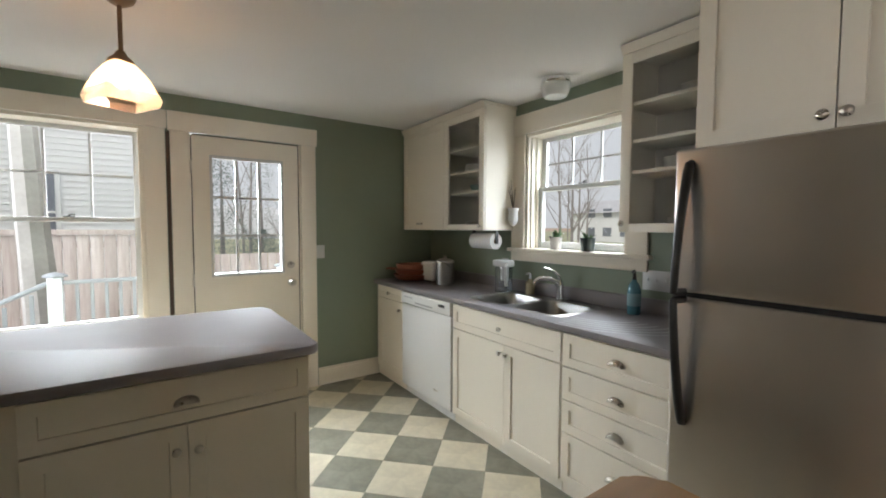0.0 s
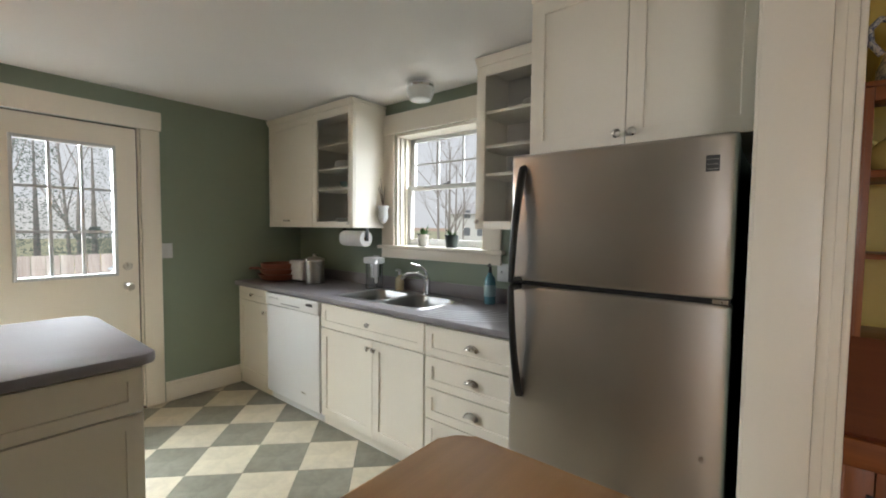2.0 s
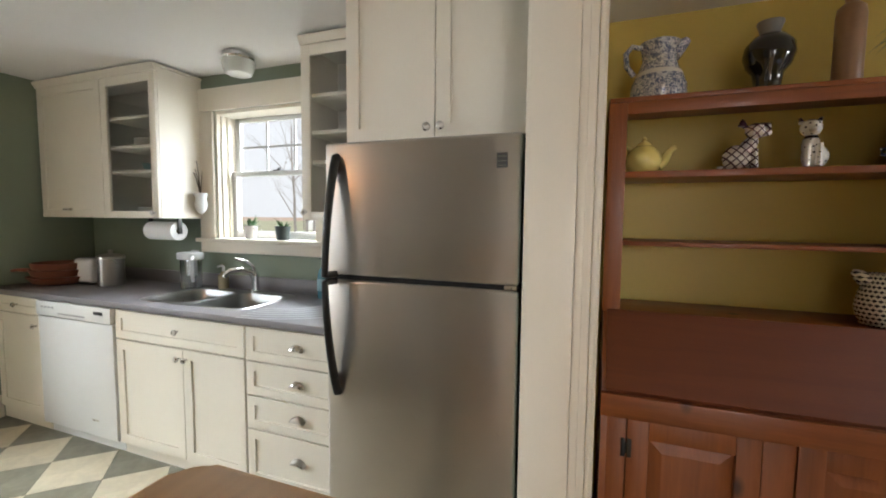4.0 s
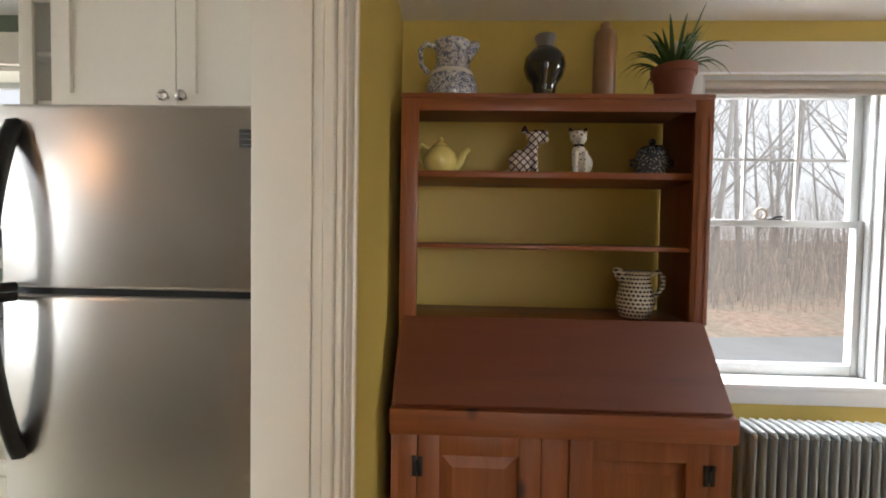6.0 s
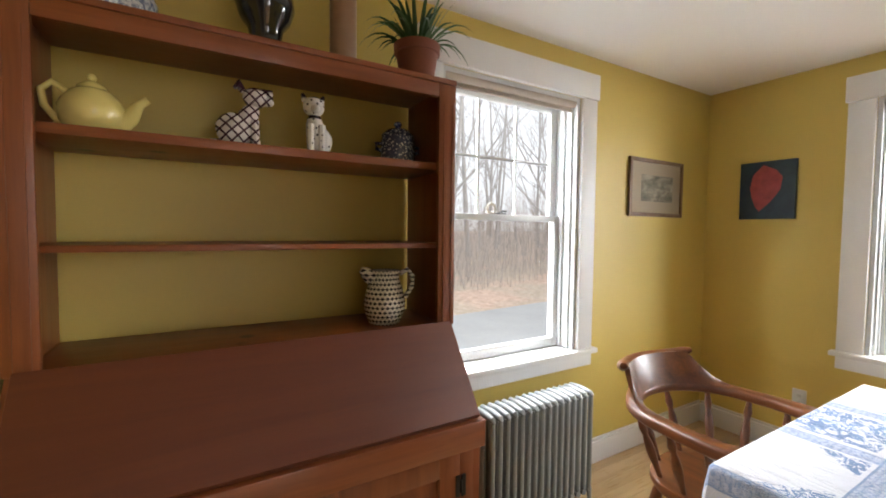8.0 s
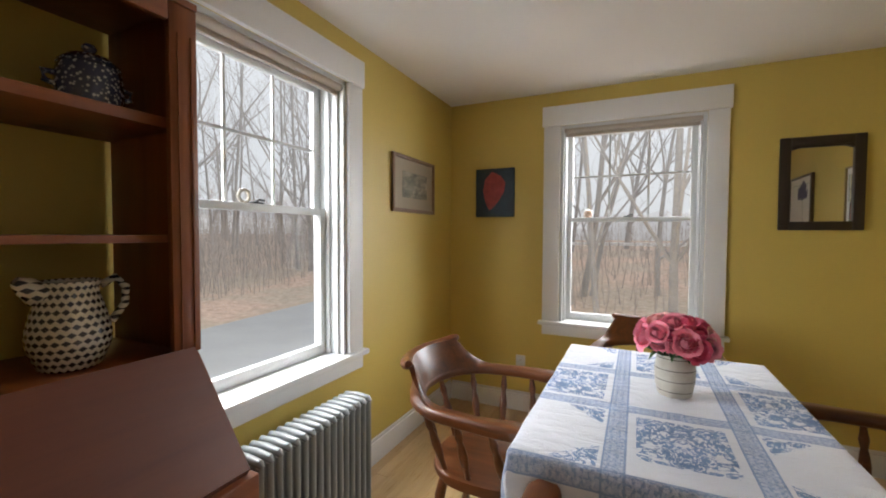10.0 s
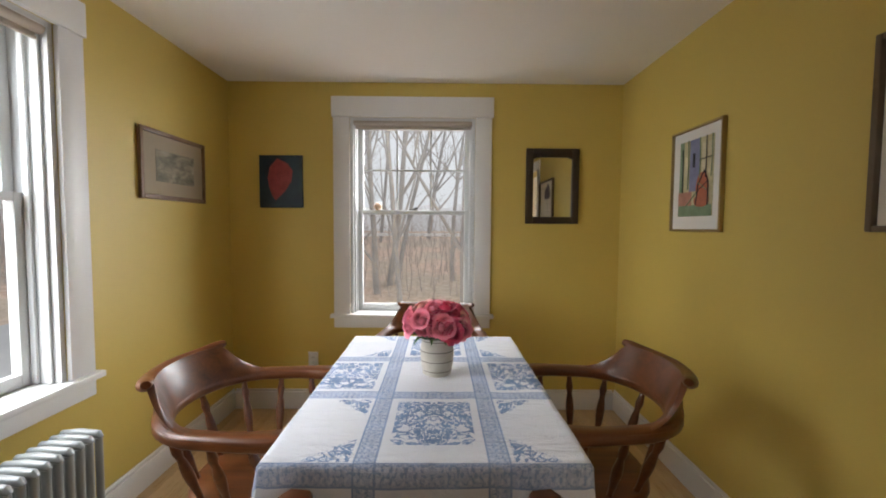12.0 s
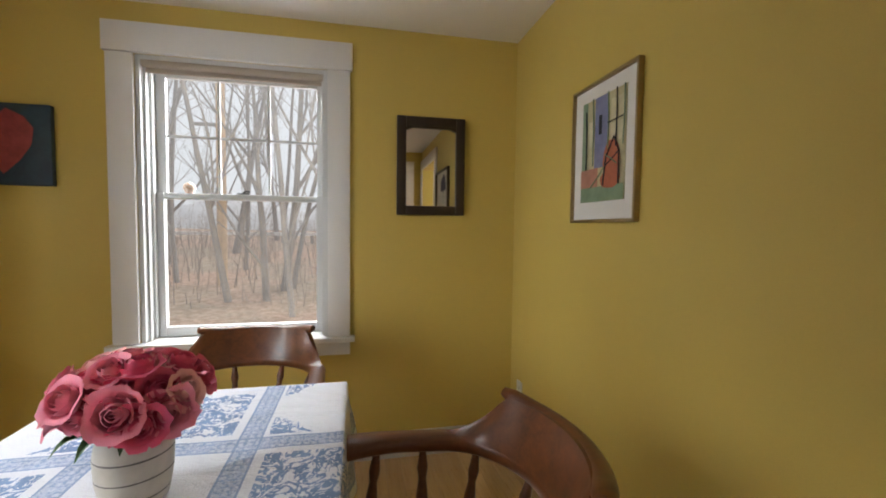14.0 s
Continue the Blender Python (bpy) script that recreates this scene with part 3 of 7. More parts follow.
dw = thing("dishwasher", (3.0, 3.85, 0), "white built-in dishwasher beside the sink cabinet", "dishwasher")
part("body", box(XF + 0.03, XE - 0.02, 3.5, 4.2, 0.09, 0.868), APPLIANCE, dw)
part("door", box(XF - 0.012, XF + 0.029, 3.496, 4.203, 0.075, 0.768, 0.006), APPLIANCE, dw)
b = box(XF - 0.022, XF + 0.029, 3.496, 4.203, 0.774, 0.868, 0.008)
panel = part("control_panel", b, APPLIANCE, dw)
part("handle_slot", box(XF - 0.0225, XF - 0.012, 3.72, 3.98, 0.792, 0.806, 0.003), paint("grey_slot", (0.3, 0.3, 0.3), 0.5), panel)
part("display", box(XF - 0.024, XF - 0.02, 3.56, 3.64, 0.822, 0.842, 0.001), BLACKPL, panel)
for k in range(4):
    part("button", box(XF - 0.024, XF - 0.02, 4.02 + 0.035 * k, 4.04 + 0.035 * k, 0.826, 0.838, 0.001), paint("grey_button", (0.35, 0.35, 0.36), 0.5), panel)
part("kick_plate", box(XF + 0.032, XF + 0.04, 3.5, 4.2, 0.0, 0.085), APPLIANCE, dw)
part("badge", box(XF - 0.014, XF - 0.011, 3.66, 3.72, 0.17, 0.18, 0.001), NICKEL, dw)

# worktop with a sink cut into it
SY0, SY1, SX0, SX1 = 2.66, 3.42, 2.80, 3.2
top = thing("worktop", (3.0, 3.3, 0.872), "grey laminate worktop with backsplash along the wall", "countertop")
b = holed("x", 1.85, YN - 0.001, XF - 0.02, XE - 0.001, 0.873, 0.91, [(SY0, SY1, SX0, SX1)])
for v in b.verts:
    v.co = Vector((v.co.z, v.co.y, v.co.x))
bmesh.ops.recalc_face_normals(b, faces=b.faces[:])
bmesh.ops.bevel(b, geom=[e for e in b.edges if all(abs(v.co.x - XF + 0.02) < 1e-5 for v in e.verts) and abs(e.verts[0].co.z - e.verts[1].co.z) < 1e-5], offset=0.006, segments=2, affect="EDGES", profile=0.5)
part("slab", b, COUNTER, top)
part("backsplash", box(XE - 0.022, XE - 0.001, 1.85, YN - 0.001, 0.911, 1.0, 0.004), COUNTER, top)
GROOVE = paint("groove_grey", (0.42, 0.4, 0.41), 0.35)
for k in range(6):
    r = 0.22 + 0.045 * k
    pts = [(3.08 - r * math.cos(a) * 0.92, 2.60 - r * 1.25 * math.sin(a), 0.9106) for a in [radians(5 + 80 * i / 14) for i in range(15)]]
    part("drain_groove", tube(pts, 0.004, 6, None, 0.35), GROOVE, top)

sink = thing("kitchen_sink", (3.0, 3.04, 0.73), "stainless steel double bowl sink set in the worktop", "sink")
def basin(ya, yb):
    b = bmesh.new()
    loops = []
    for z, ins, r in ((0.914, 0.0, 0.07), (0.912, 0.008, 0.068), (0.90, 0.014, 0.065), (0.77, 0.03, 0.06), (0.755, 0.05, 0.05)):
        loops.append([b.verts.new((x, y, z)) for x, y in rounded(SX0 + ins, SX1 - ins, ya + ins, yb - ins, r)])
    for p, q in zip(loops, loops[1:]):
        for i in range(len(p)):
            b.faces.new((p[i], p[(i + 1) % len(p)], q[(i + 1) % len(p)], q[i]))
    b.faces.new(loops[-1])
    return b
mid = (SY0 + SY1) / 2
part("basin", basin(SY0, mid - 0.012), SINKSTEEL, sink)
part("basin", basin(mid + 0.012, SY1), SINKSTEEL, sink)
b = bmesh.new()
o1 = [b.verts.new((x, y, 0.9145)) for x, y in rounded(SX0 - 0.022, SX1 + 0.05, SY0 - 0.022, SY1 + 0.022, 0.08)]
o2 = [b.verts.new((x, y, 0.9105)) for x, y in rounded(SX0 - 0.028, SX1 + 0.056, SY0 - 0.028, SY1 + 0.028, 0.085)]
for i in range(len(o1)):
    b.faces.new((o1[i], o1[(i + 1) % len(o1)], o2[(i + 1) % len(o1)], o2[i]))
holes = [rounded(SX0, SX1, SY0, mid - 0.012, 0.07), rounded(SX0, SX1, mid + 0.012, SY1, 0.07)]
edges = [e for e in b.edges if all(abs(v.co.z - 0.9145) < 1e-6 for v in e.verts)]
for hl in holes:
    vs = [b.verts.new((x, y, 0.9145)) for x, y in hl]
    edges += [b.edges.new((vs[i], vs[(i + 1) % len(vs)])) for i in range(len(vs))]
bmesh.ops.triangle_fill(b, use_beauty=True, use_dissolve=False, edges=edges)
inner = lambda p: SX0 + 0.01 < p.x < SX1 - 0.01 and (SY0 + 0.01 < p.y < mid - 0.022 or mid + 0.022 < p.y < SY1 - 0.01)
bmesh.ops.delete(b, geom=[f for f in b.faces if inner(f.calc_center_median())], context="FACES")
part("rim", b, SINKSTEEL, sink)
for ya in (SY0, mid):
    part("drain", lathe([(0.04, 0), (0.04, 0.004), (0.028, 0.002), (0.0, 0.002)], 18, (3.0, ya + 0.19, 0.756)), CHROME, sink)

fau = thing("faucet", (3.235, 2.98, 0.915), "chrome single-lever kitchen faucet behind the sink", "faucet")
part("base", lathe([(0.03, 0), (0.03, 0.008), (0.024, 0.014), (0.023, 0.09), (0.026, 0.1), (0.02, 0.125), (0, 0.13)], 20, (3.235, 2.98, 0.915)), CHROME, fau)
part("spout", tube([(3.235, 2.98, 1.0), (3.215, 2.995, 1.04), (3.17, 3.02, 1.062), (3.11, 3.055, 1.06), (3.085, 3.07, 1.04), (3.082, 3.072, 1.022)], [0.021, 0.02, 0.018, 0.017, 0.016, 0.016], 12), CHROME, fau)
part("lever", tube([(3.235, 2.98, 1.035), (3.225, 2.985, 1.085), (3.19, 3.01, 1.118), (3.14, 3.045, 1.135)], [0.017, 0.012, 0.009, 0.007], 10), CHROME, fau)

# wall cabinets
XU = 3.0
RIBBED = clear_glass("reeded_cabinet_glass", (0.95, 0.95, 0.94), 0.008, 0.03, "ShaderNodeBsdfDiffuse")
CABIN = paint("cabinet_inside_grey", (0.62, 0.58, 0.52), 0.6)
TURQ = paint("turquoise_crockery", (0.16, 0.30, 0.27), 0.25)
CROCK = paint("stoneware_plates", (0.45, 0.42, 0.36), 0.3)


def wall_unit(name, y0, y1, z0, z1, x0, label, solid=(), glazed=(), crown=True, shelves=()):
    u = thing(name, ((x0 + XE) / 2, (y0 + y1) / 2, z0), label, "cabinet", "kitchen wall cabinets")
    b = box(x0 + 0.021, XE - 0.003, y0, y0 + 0.016, z0, z1)
    b = box(x0 + 0.021, XE - 0.003, y1 - 0.016, y1, z0, z1, 0, b)
    b = box(x0 + 0.021, XE - 0.003, y0 + 0.016, y1 - 0.016, z0, z0 + 0.018, 0, b)
    b = box(x0 + 0.021, XE - 0.003, y0 + 0.016, y1 - 0.016, z1 - 0.018, z1, 0, b)
    b = box(XE - 0.012, XE - 0.003, y0 + 0.016, y1 - 0.016, z0 + 0.018, z1 - 0.018, 0, b)
    part("body", b, CABINET, u)
    out = []
    for a, c in solid:
        out.append(part("door", shaker(x0, a, c, z0, z1 - 0.03), CABINET, u))
    for a, c in glazed:
        b = box(x0, x0 + 0.02, a, a + 0.055, z0, z1 - 0.03, 0.0015)
        b = box(x0, x0 + 0.02, c - 0.055, c, z0, z1 - 0.03, 0.0015, b)
        b = box(x0, x0 + 0.02, a + 0.055, c - 0.055, z0, z0 + 0.045, 0.0015, b)
        b = box(x0, x0 + 0.02, a + 0.055, c - 0.055, z1 - 0.085, z1 - 0.03, 0.0015, b)
        d = part("glazed_door", b, CABINET, u, "cream door with a ribbed glass pane")
        gp = part("pane", box(x0 + 0.009, x0 + 0.012, a + 0.05, c - 0.05, z0 + 0.04, z1 - 0.08), RIBBED, d, "reeded glass", smooth=0)
        gp.visible_shadow = False
        part("lining", box(XE - 0.016, XE - 0.0125, a + 0.02, c - 0.02, z0 + 0.02, z1 - 0.02), CABIN, u)
        for sz in shelves:
            part("shelf", box(x0 + 0.022, XE - 0.02, a + 0.017, c - 0.017, sz - 0.012, sz + 0.006, 0.002), CABINET, u)
        out.append(d)
    if crown:
        pr = [(x0 - 0.004, z1 - 0.028), (x0 - 0.004, z1 - 0.02), (x0 - 0.02, z1 + 0.004), (x0 - 0.02, z1 + 0.016), (XE - 0.003, z1 + 0.016), (XE - 0.003, z1 + 0.001), (x0 + 0.02, z1 + 0.001), (x0 + 0.02, z1 - 0.028)]
        part("crown", prism([(p[0], p[1]) for p in pr], y0 - 0.012, y1 if y1 < 4.7 else y1 - 0.001, 0, None, "y"), CABINET, u)
    return u, out


u, d = wall_unit("wall_cabinet", 3.515, YN - 0.002, 1.385, 2.33, XU, "cream wall cabinet with one solid and one glazed door", [(4.04, 4.725)], [(3.517, 4.034)], True, (2.04, 1.852, 1.691))
part("latch_pull", box(XU - 0.022, XU, 4.37, 4.46, 1.432, 1.45, 0.006), NICKEL, d[0], "satin nickel latch pull")
knob(XU, 3.55, 1.42, d[1])
u, d = wall_unit("wall_cabinet", 1.86, 2.41, 1.385, 2.33, XU, "cream wall cabinet with a ribbed glass door", [], [(1.862, 2.408)], True, (2.048, 1.855, 1.698))
knob(XU, 2.385, 1.43, d[0])
u, d = wall_unit("wall_cabinet", 1.085, 1.856, 1.69, 2.33, 2.58, "cream deep wall cabinet over the refrigerator", [(1.09, 1.477), (1.481, 1.852)], [], True)
knob(2.58, 1.505, 1.733, d[1])
knob(2.58, 1.452, 1.733, d[0])


def stack(name, x, y, z, prof, material, label, cat):
    return solo(name, lathe(prof, 22, (x, y, z)), material, label, cat)


BOWL = [(0.03, 0), (0.035, 0.004), (0.06, 0.025), (0.075, 0.055), (0.072, 0.056), (0.056, 0.028), (0.03, 0.009), (0, 0.008)]
PLATES = [(0.06, 0), (0.1, 0.01), (0.11, 0.02), (0.1, 0.02), (0.11, 0.032), (0.1, 0.032), (0.11, 0.044), (0.1, 0.044), (0.112, 0.056), (0.06, 0.05), (0, 0.05)]
for y, z, pr, mt, nm, lab in ((3.78, 1.698, BOWL, TURQ, "bowl", "turquoise bowl inside the glazed cabinet"), (3.68, 1.698, BOWL, TURQ, "bowl", "turquoise bowl inside the glazed cabinet"),
                              (3.77, 1.404, PLATES, CROCK, "plate_stack", "stack of stoneware plates inside the glazed cabinet"), (3.78, 1.859, PLATES, CROCK, "plate_stack", "stack of stoneware plates inside the glazed cabinet"),
                              (2.12, 2.055, BOWL, CROCK, "bowl", "pale bowl inside the glazed cabinet"), (2.15, 1.705, PLATES, CROCK, "plate_stack", "stack of plates inside the glazed cabinet"), (2.12, 1.404, PLATES, CROCK, "plate_stack", "stack of plates inside the glazed cabinet")):
    stack(nm, 3.17, y, z, pr, mt, lab, nm.split("_")[0])

# refrigerator
fr = thing("refrigerator", (2.9, 1.48, 0), "stainless steel top-freezer refrigerator with black handles", "refrigerator")
FX, FY0, FY1 = 2.43, 1.134, 1.848
part("body", box(FX + 0.075, 3.2, FY0 + 0.004, FY1 - 0.004, 0.02, 1.645, 0.004), BLACKPL, fr, "black cabinet body")
part("freezer_door", box(FX, FX + 0.07, FY0, FY1, 1.192, 1.668, 0.012, None, 3), STEEL, fr)
low = part("fresh_food_door", box(FX, FX + 0.07, FY0, FY1, 0.09, 1.175, 0.012, None, 3), STEEL, fr)
part("seal_strip", box(FX + 0.012, FX + 0.074, FY0 + 0.01, FY1 - 0.01, 1.17, 1.2), BLACKPL, fr)
part("kick_grille", box(FX + 0.04, FX + 0.09, FY0 + 0.01, FY1 - 0.01, 0.0, 0.08, 0.004), BLACKPL, fr)
for a, c in ((1.612, 1.196), (0.757, 1.170)):
    pts, rr = [], []
    for i in range(17):
        t = i / 16
        off = 0.05 * math.sin(min(1.0, t * 1.12) * math.pi / 2) ** 0.8
        pts.append((FX - 0.006 - off, 1.797 + 0.015 * t, a + (c - a) * t))
        rr.append(0.019 - 0.005 * t)
    pts += [(FX - 0.045, 1.812, c), (FX - 0.004, 1.80, c)]
    rr += [0.013, 0.012]
    pts = [(FX + 0.002, 1.797, a)] + pts
    rr = [0.02] + rr
    part("handle", tube(pts, rr, 12, None, 0.8, (0, 1, 0)), BLACKPL, fr, "black bowed handle")
bg = part("badge", box(FX - 0.002, FX + 0.001, 1.178, 1.212, 1.56, 1.606, 0.0005), paint("badge_dark", (0.06, 0.06, 0.06), 0.4), fr)
for k in range(3):
    part("badge_bar", box(FX - 0.003, FX, 1.182, 1.208, 1.567 + 0.014 * k, 1.566 + 0.014 * k), NICKEL, bg)
b = lathe([(0.008, 0), (0.01, 0.004), (0, 0.007)], 12, (FX, 1.19, 0.71))
bmesh.ops.rotate(b, verts=b.verts[:], cent=(FX, 1.19, 0.71), matrix=Matrix.Rotation(radians(-90), 3, "Y"))
part("magnet", b, STEEL, low)
part("hinge_cap", box(FX + 0.01, FX + 0.06, FY0 + 0.01, FY0 + 0.05, 1.177, 1.19, 0.002), NICKEL, fr)

# island
isl = thing("kitchen_island", (0.7, 3.38, 0), "cream kitchen island cabinet with drawer and doors", "kitchen island")
IX0, IX1, IY0, IY1 = -0.3, 1.505, 2.92, 3.86
part("body", box(IX0, IX1, IY0 + 0.001, IY1, 0.0, 0.866, 0.002), CABINET, isl)
def front_s(xa, xb, za, zb, rail=0.055, flat=False):
    return panelled(box(xa, xb, 2.9, 2.92, za, zb), Vector((0, -1, 0)), rail, 0.008)
dr = part("drawer_front", front_s(0.612, 1.503, 0.684, 0.852, 0.045), CABINET, isl)
cup_pull(1.058, 2.9, 0.766, dr, True)
d1 = part("door", front_s(0.612, 1.055, 0.09, 0.676), CABINET, isl)
d2 = part("door", front_s(1.06, 1.503, 0.09, 0.676), CABINET, isl)
knob(1.022, 2.9, 0.587, d1, TO_SOUTH)
knob(1.092, 2.9, 0.58, d2, TO_SOUTH)
ol = [(-0.34, 2.86), (1.50, 2.86), (1.53, 2.875), (1.545, 2.9), (1.545, 3.78), (1.52, 3.86), (1.45, 3.895), (-0.34, 3.895)]
part("top", prism(ol, 0.867, 0.908, 0.006), COUNTER, isl, "grey laminate top with clipped corners")

# small stand with a honey-coloured top near the opening
st = thing("bar_stand", (1.4, 1.27, 0), "tall narrow stand with a rounded honey-coloured wooden top", "stand")
part("top", prism(rounded(1.2, 1.587, 1.1, 1.474, 0.045), 0.995, 1.036, 0.008), BUTCHER, st)
for lx in (1.24, 1.54):
    for ly in (1.14, 1.40):
        part("leg", box(lx, lx + 0.035, ly, ly + 0.035, 0, 0.995, 0.003), BUTCHER, st)
part("lower_shelf", box(1.25, 1.565, 1.15, 1.425, 0.35, 0.37, 0.003), BUTCHER, st)

# pendant over the island
PX, PY = 0.88, 3.35
pen = thing("pendant_lamp", (PX, PY, 1.9), "lit pendant lamp with a square amber glass shade", "pendant lamp")
BRONZE = metal("aged_bronze", (0.25, 0.17, 0.11), 0.4)
part("canopy", lathe([(0.02, -0.04), (0.05, -0.02), (0.06, 0), ], 20, (PX, PY, KC - 0.001)), BRONZE, pen)
part("rod", tube([(PX, PY, 2.12), (PX, PY, KC - 0.03)], 0.009, 10), BRONZE, pen)
part("cap", lathe([(0.05, 0.0), (0.045, 0.012), (0.025, 0.03), (0.014, 0.05), (0.0, 0.052)], 20, (PX, PY, 2.085)), BRONZE, pen)
n = Nodes("amber_shade_glass")
tl = n.t.nodes.new("ShaderNodeBsdfTranslucent")
tl.inputs[0].default_value = (0.9, 0.8, 0.68, 1)
df = n.t.nodes.new("ShaderNodeBsdfPrincipled")
df.inputs["Base Color"].default_value = (0.62, 0.45, 0.35, 1)
df.inputs["Roughness"].default_value = 0.2
trp = n.t.nodes.new("ShaderNodeBsdfTransparent")
trp.inputs[0].default_value = (1.0, 0.9, 0.8, 1)
m1, m2 = n.t.nodes.new("ShaderNodeMixShader"), n.t.nodes.new("ShaderNodeMixShader")
m1.inputs[0].default_value, m2.inputs[0].default_value = 0.35, 0.4
n.link(tl.outputs[0], m1.inputs[1])
n.link(df.outputs[0], m1.inputs[2])
n.link(m1.outputs[0], m2.inputs[1])
n.link(trp.outputs[0], m2.inputs[2])
n.link(m2.outputs[0], n.t.nodes["Material Output"].inputs[0])
AMBER = n.m


def shade_shell(levels):
    b = bmesh.new()
    loops = []
    for z, hw, r in levels:
        loops.append([b.verts.new((x, y, z)) for x, y in rounded(PX - hw, PX + hw, PY - hw, PY + hw, r, 4)])
    for p, q in zip(loops, loops[1:]):
        for i in range(len(p)):
            b.faces.new((p[i], p[(i + 1) % len(p)], q[(i + 1) % len(p)], q[i]))
    bmesh.ops.rotate(b, verts=b.verts[:], cent=(PX, PY, 2), matrix=Matrix.Rotation(radians(30), 3, "Z"))
    bmesh.ops.solidify(b, geom=b.faces[:], thickness=0.004)
    return b


part("shade", shade_shell(((2.084, 0.038, 0.024), (2.066, 0.052, 0.024), (2.026, 0.074, 0.02), (1.986, 0.088, 0.014), (1.964, 0.095, 0.01))), AMBER, pen, "square flared amber glass shade")
part("rim_skirt", shade_shell(((1.963, 0.0953, 0.01), (1.942, 0.101, 0.008), (1.914, 0.094, 0.006))), clear_glass("clear_amber_glass", (0.93, 0.74, 0.62), 0.12, 0.12), pen, "clear amber glass skirt")
n = Nodes("lit_bulb")
n.b.inputs["Emission Color"].default_value = (1.0, 0.85, 0.65, 1)
n.b.inputs["Emission Strength"].default_value = 18
part("bulb", lathe([(0.012, 0.06), (0.016, 0.04), (0.03, 0.01), (0.028, -0.015), (0, -0.03)][::-1], 14, (PX, PY, 2.01)), n.done((0.9, 0.8, 0.6), 0.4), pen, "lit warm bulb")
ld = bpy.data.lights.new("pendant_glow", "POINT")
ld.energy, ld.color, ld.shadow_soft_size = 8.5, (1.0, 0.72, 0.46), 0.05
lo = new("pendant_glow", ld)
lo.location = (PX, PY, 1.975)

# unlit ceiling fixture by the sink
fx = thing("ceiling_light", (3.095, 2.93, KC - 0.13), "small unlit ceiling light with a ribbed glass drum", "ceiling light")
part("base", lathe([(0.085, 0), (0.09, 0.01), (0.09, 0.035), (0.05, 0.045)], 28, (3.095, 2.93, KC - 0.046)), CHROME, fx)
pr = []
for k in range(9):
    pr += [(0.09 - (0.02 * (1 - k / 8) ** 2), -0.075 + 0.009 * k), (0.094 - (0.02 * (1 - k / 8) ** 2), -0.0705 + 0.009 * k)]
part("glass_drum", lathe([(0.0, -0.08), (0.06, -0.078)] + pr, 28, (3.095, 2.93, KC - 0.046)), paint("frosted_fixture_glass", (0.72, 0.75, 0.74), 0.15, 0.05, 60, 0.1, coat=0.4), fx)

# ---- dining room ----
# hutch: slant-front cupboard with an open shelf rack on top
HX0, HL, HR = 2.80, 0.873, -0.285
hut = thing("hutch_desk", (3.05, 0.3, 0), "red-brown pine hutch with slanted desk front and open shelves", "hutch")
XB = 3.318
for ys, nm in (((HL - 0.024, HL), "end_panel"), ((HR, HR + 0.024), "end_panel")):
    ol = [(HX0, 0.0), (HX0, 0.76), (2.985, 1.022), (XB, 1.022), (XB, 0.0)]
    part(nm, prism([(x, z) for x, z in ol], ys[0], ys[1], 0, None, "y"), HUTCH_V, hut)
b = box(2.985, XB, HR + 0.024, HL - 0.024, 1.0, 1.022, 0.002)
part("desk_shelf", b, HUTCH_H, hut)
b = prism([(2.792, 0.757), (2.782, 0.772), (2.975, 1.036), (2.99, 1.026)], HR + 0.014, HL - 0.014, 0.002, None, "y")
part("slant_lid", b, wood("lid_pine", (0.095, 0.021, 0.008), (0.165, 0.043, 0.015), "y", 0.6, 0.58, 0.06, 0.0), hut, "plain red-brown slanted lid")
part("front_rail", box(HX0 - 0.028, HX0 + 0.01, HR - 0.004, HL + 0.004, 0.668, 0.756, 0.006), HUTCH_H, hut)
b = box(HX0, HX0 + 0.02, HL - 0.09, HL - 0.024, 0.0, 0.667, 0.001)
b = box(HX0, HX0 + 0.02, HR + 0.024, HR + 0.075, 0.0, 0.667, 0.001, b)
b = box(HX0, HX0 + 0.02, 0.262, 0.355, 0.0, 0.667, 0.001, b)
b = box(HX0, HX0 + 0.02, HR + 0.075, HL - 0.09, 0.0, 0.09, 0.001, b)
part("face_frame", b, HUTCH_V, hut)
part("bottom_board", box(HX0 + 0.021, XB, HR + 0.024, HL - 0.024, 0.09, 0.11), HUTCH_H, hut)
part("back_board", box(XB - 0.008, XB, HR + 0.024, HL - 0.024, 0.0, 1.0), HUTCH_V, hut)
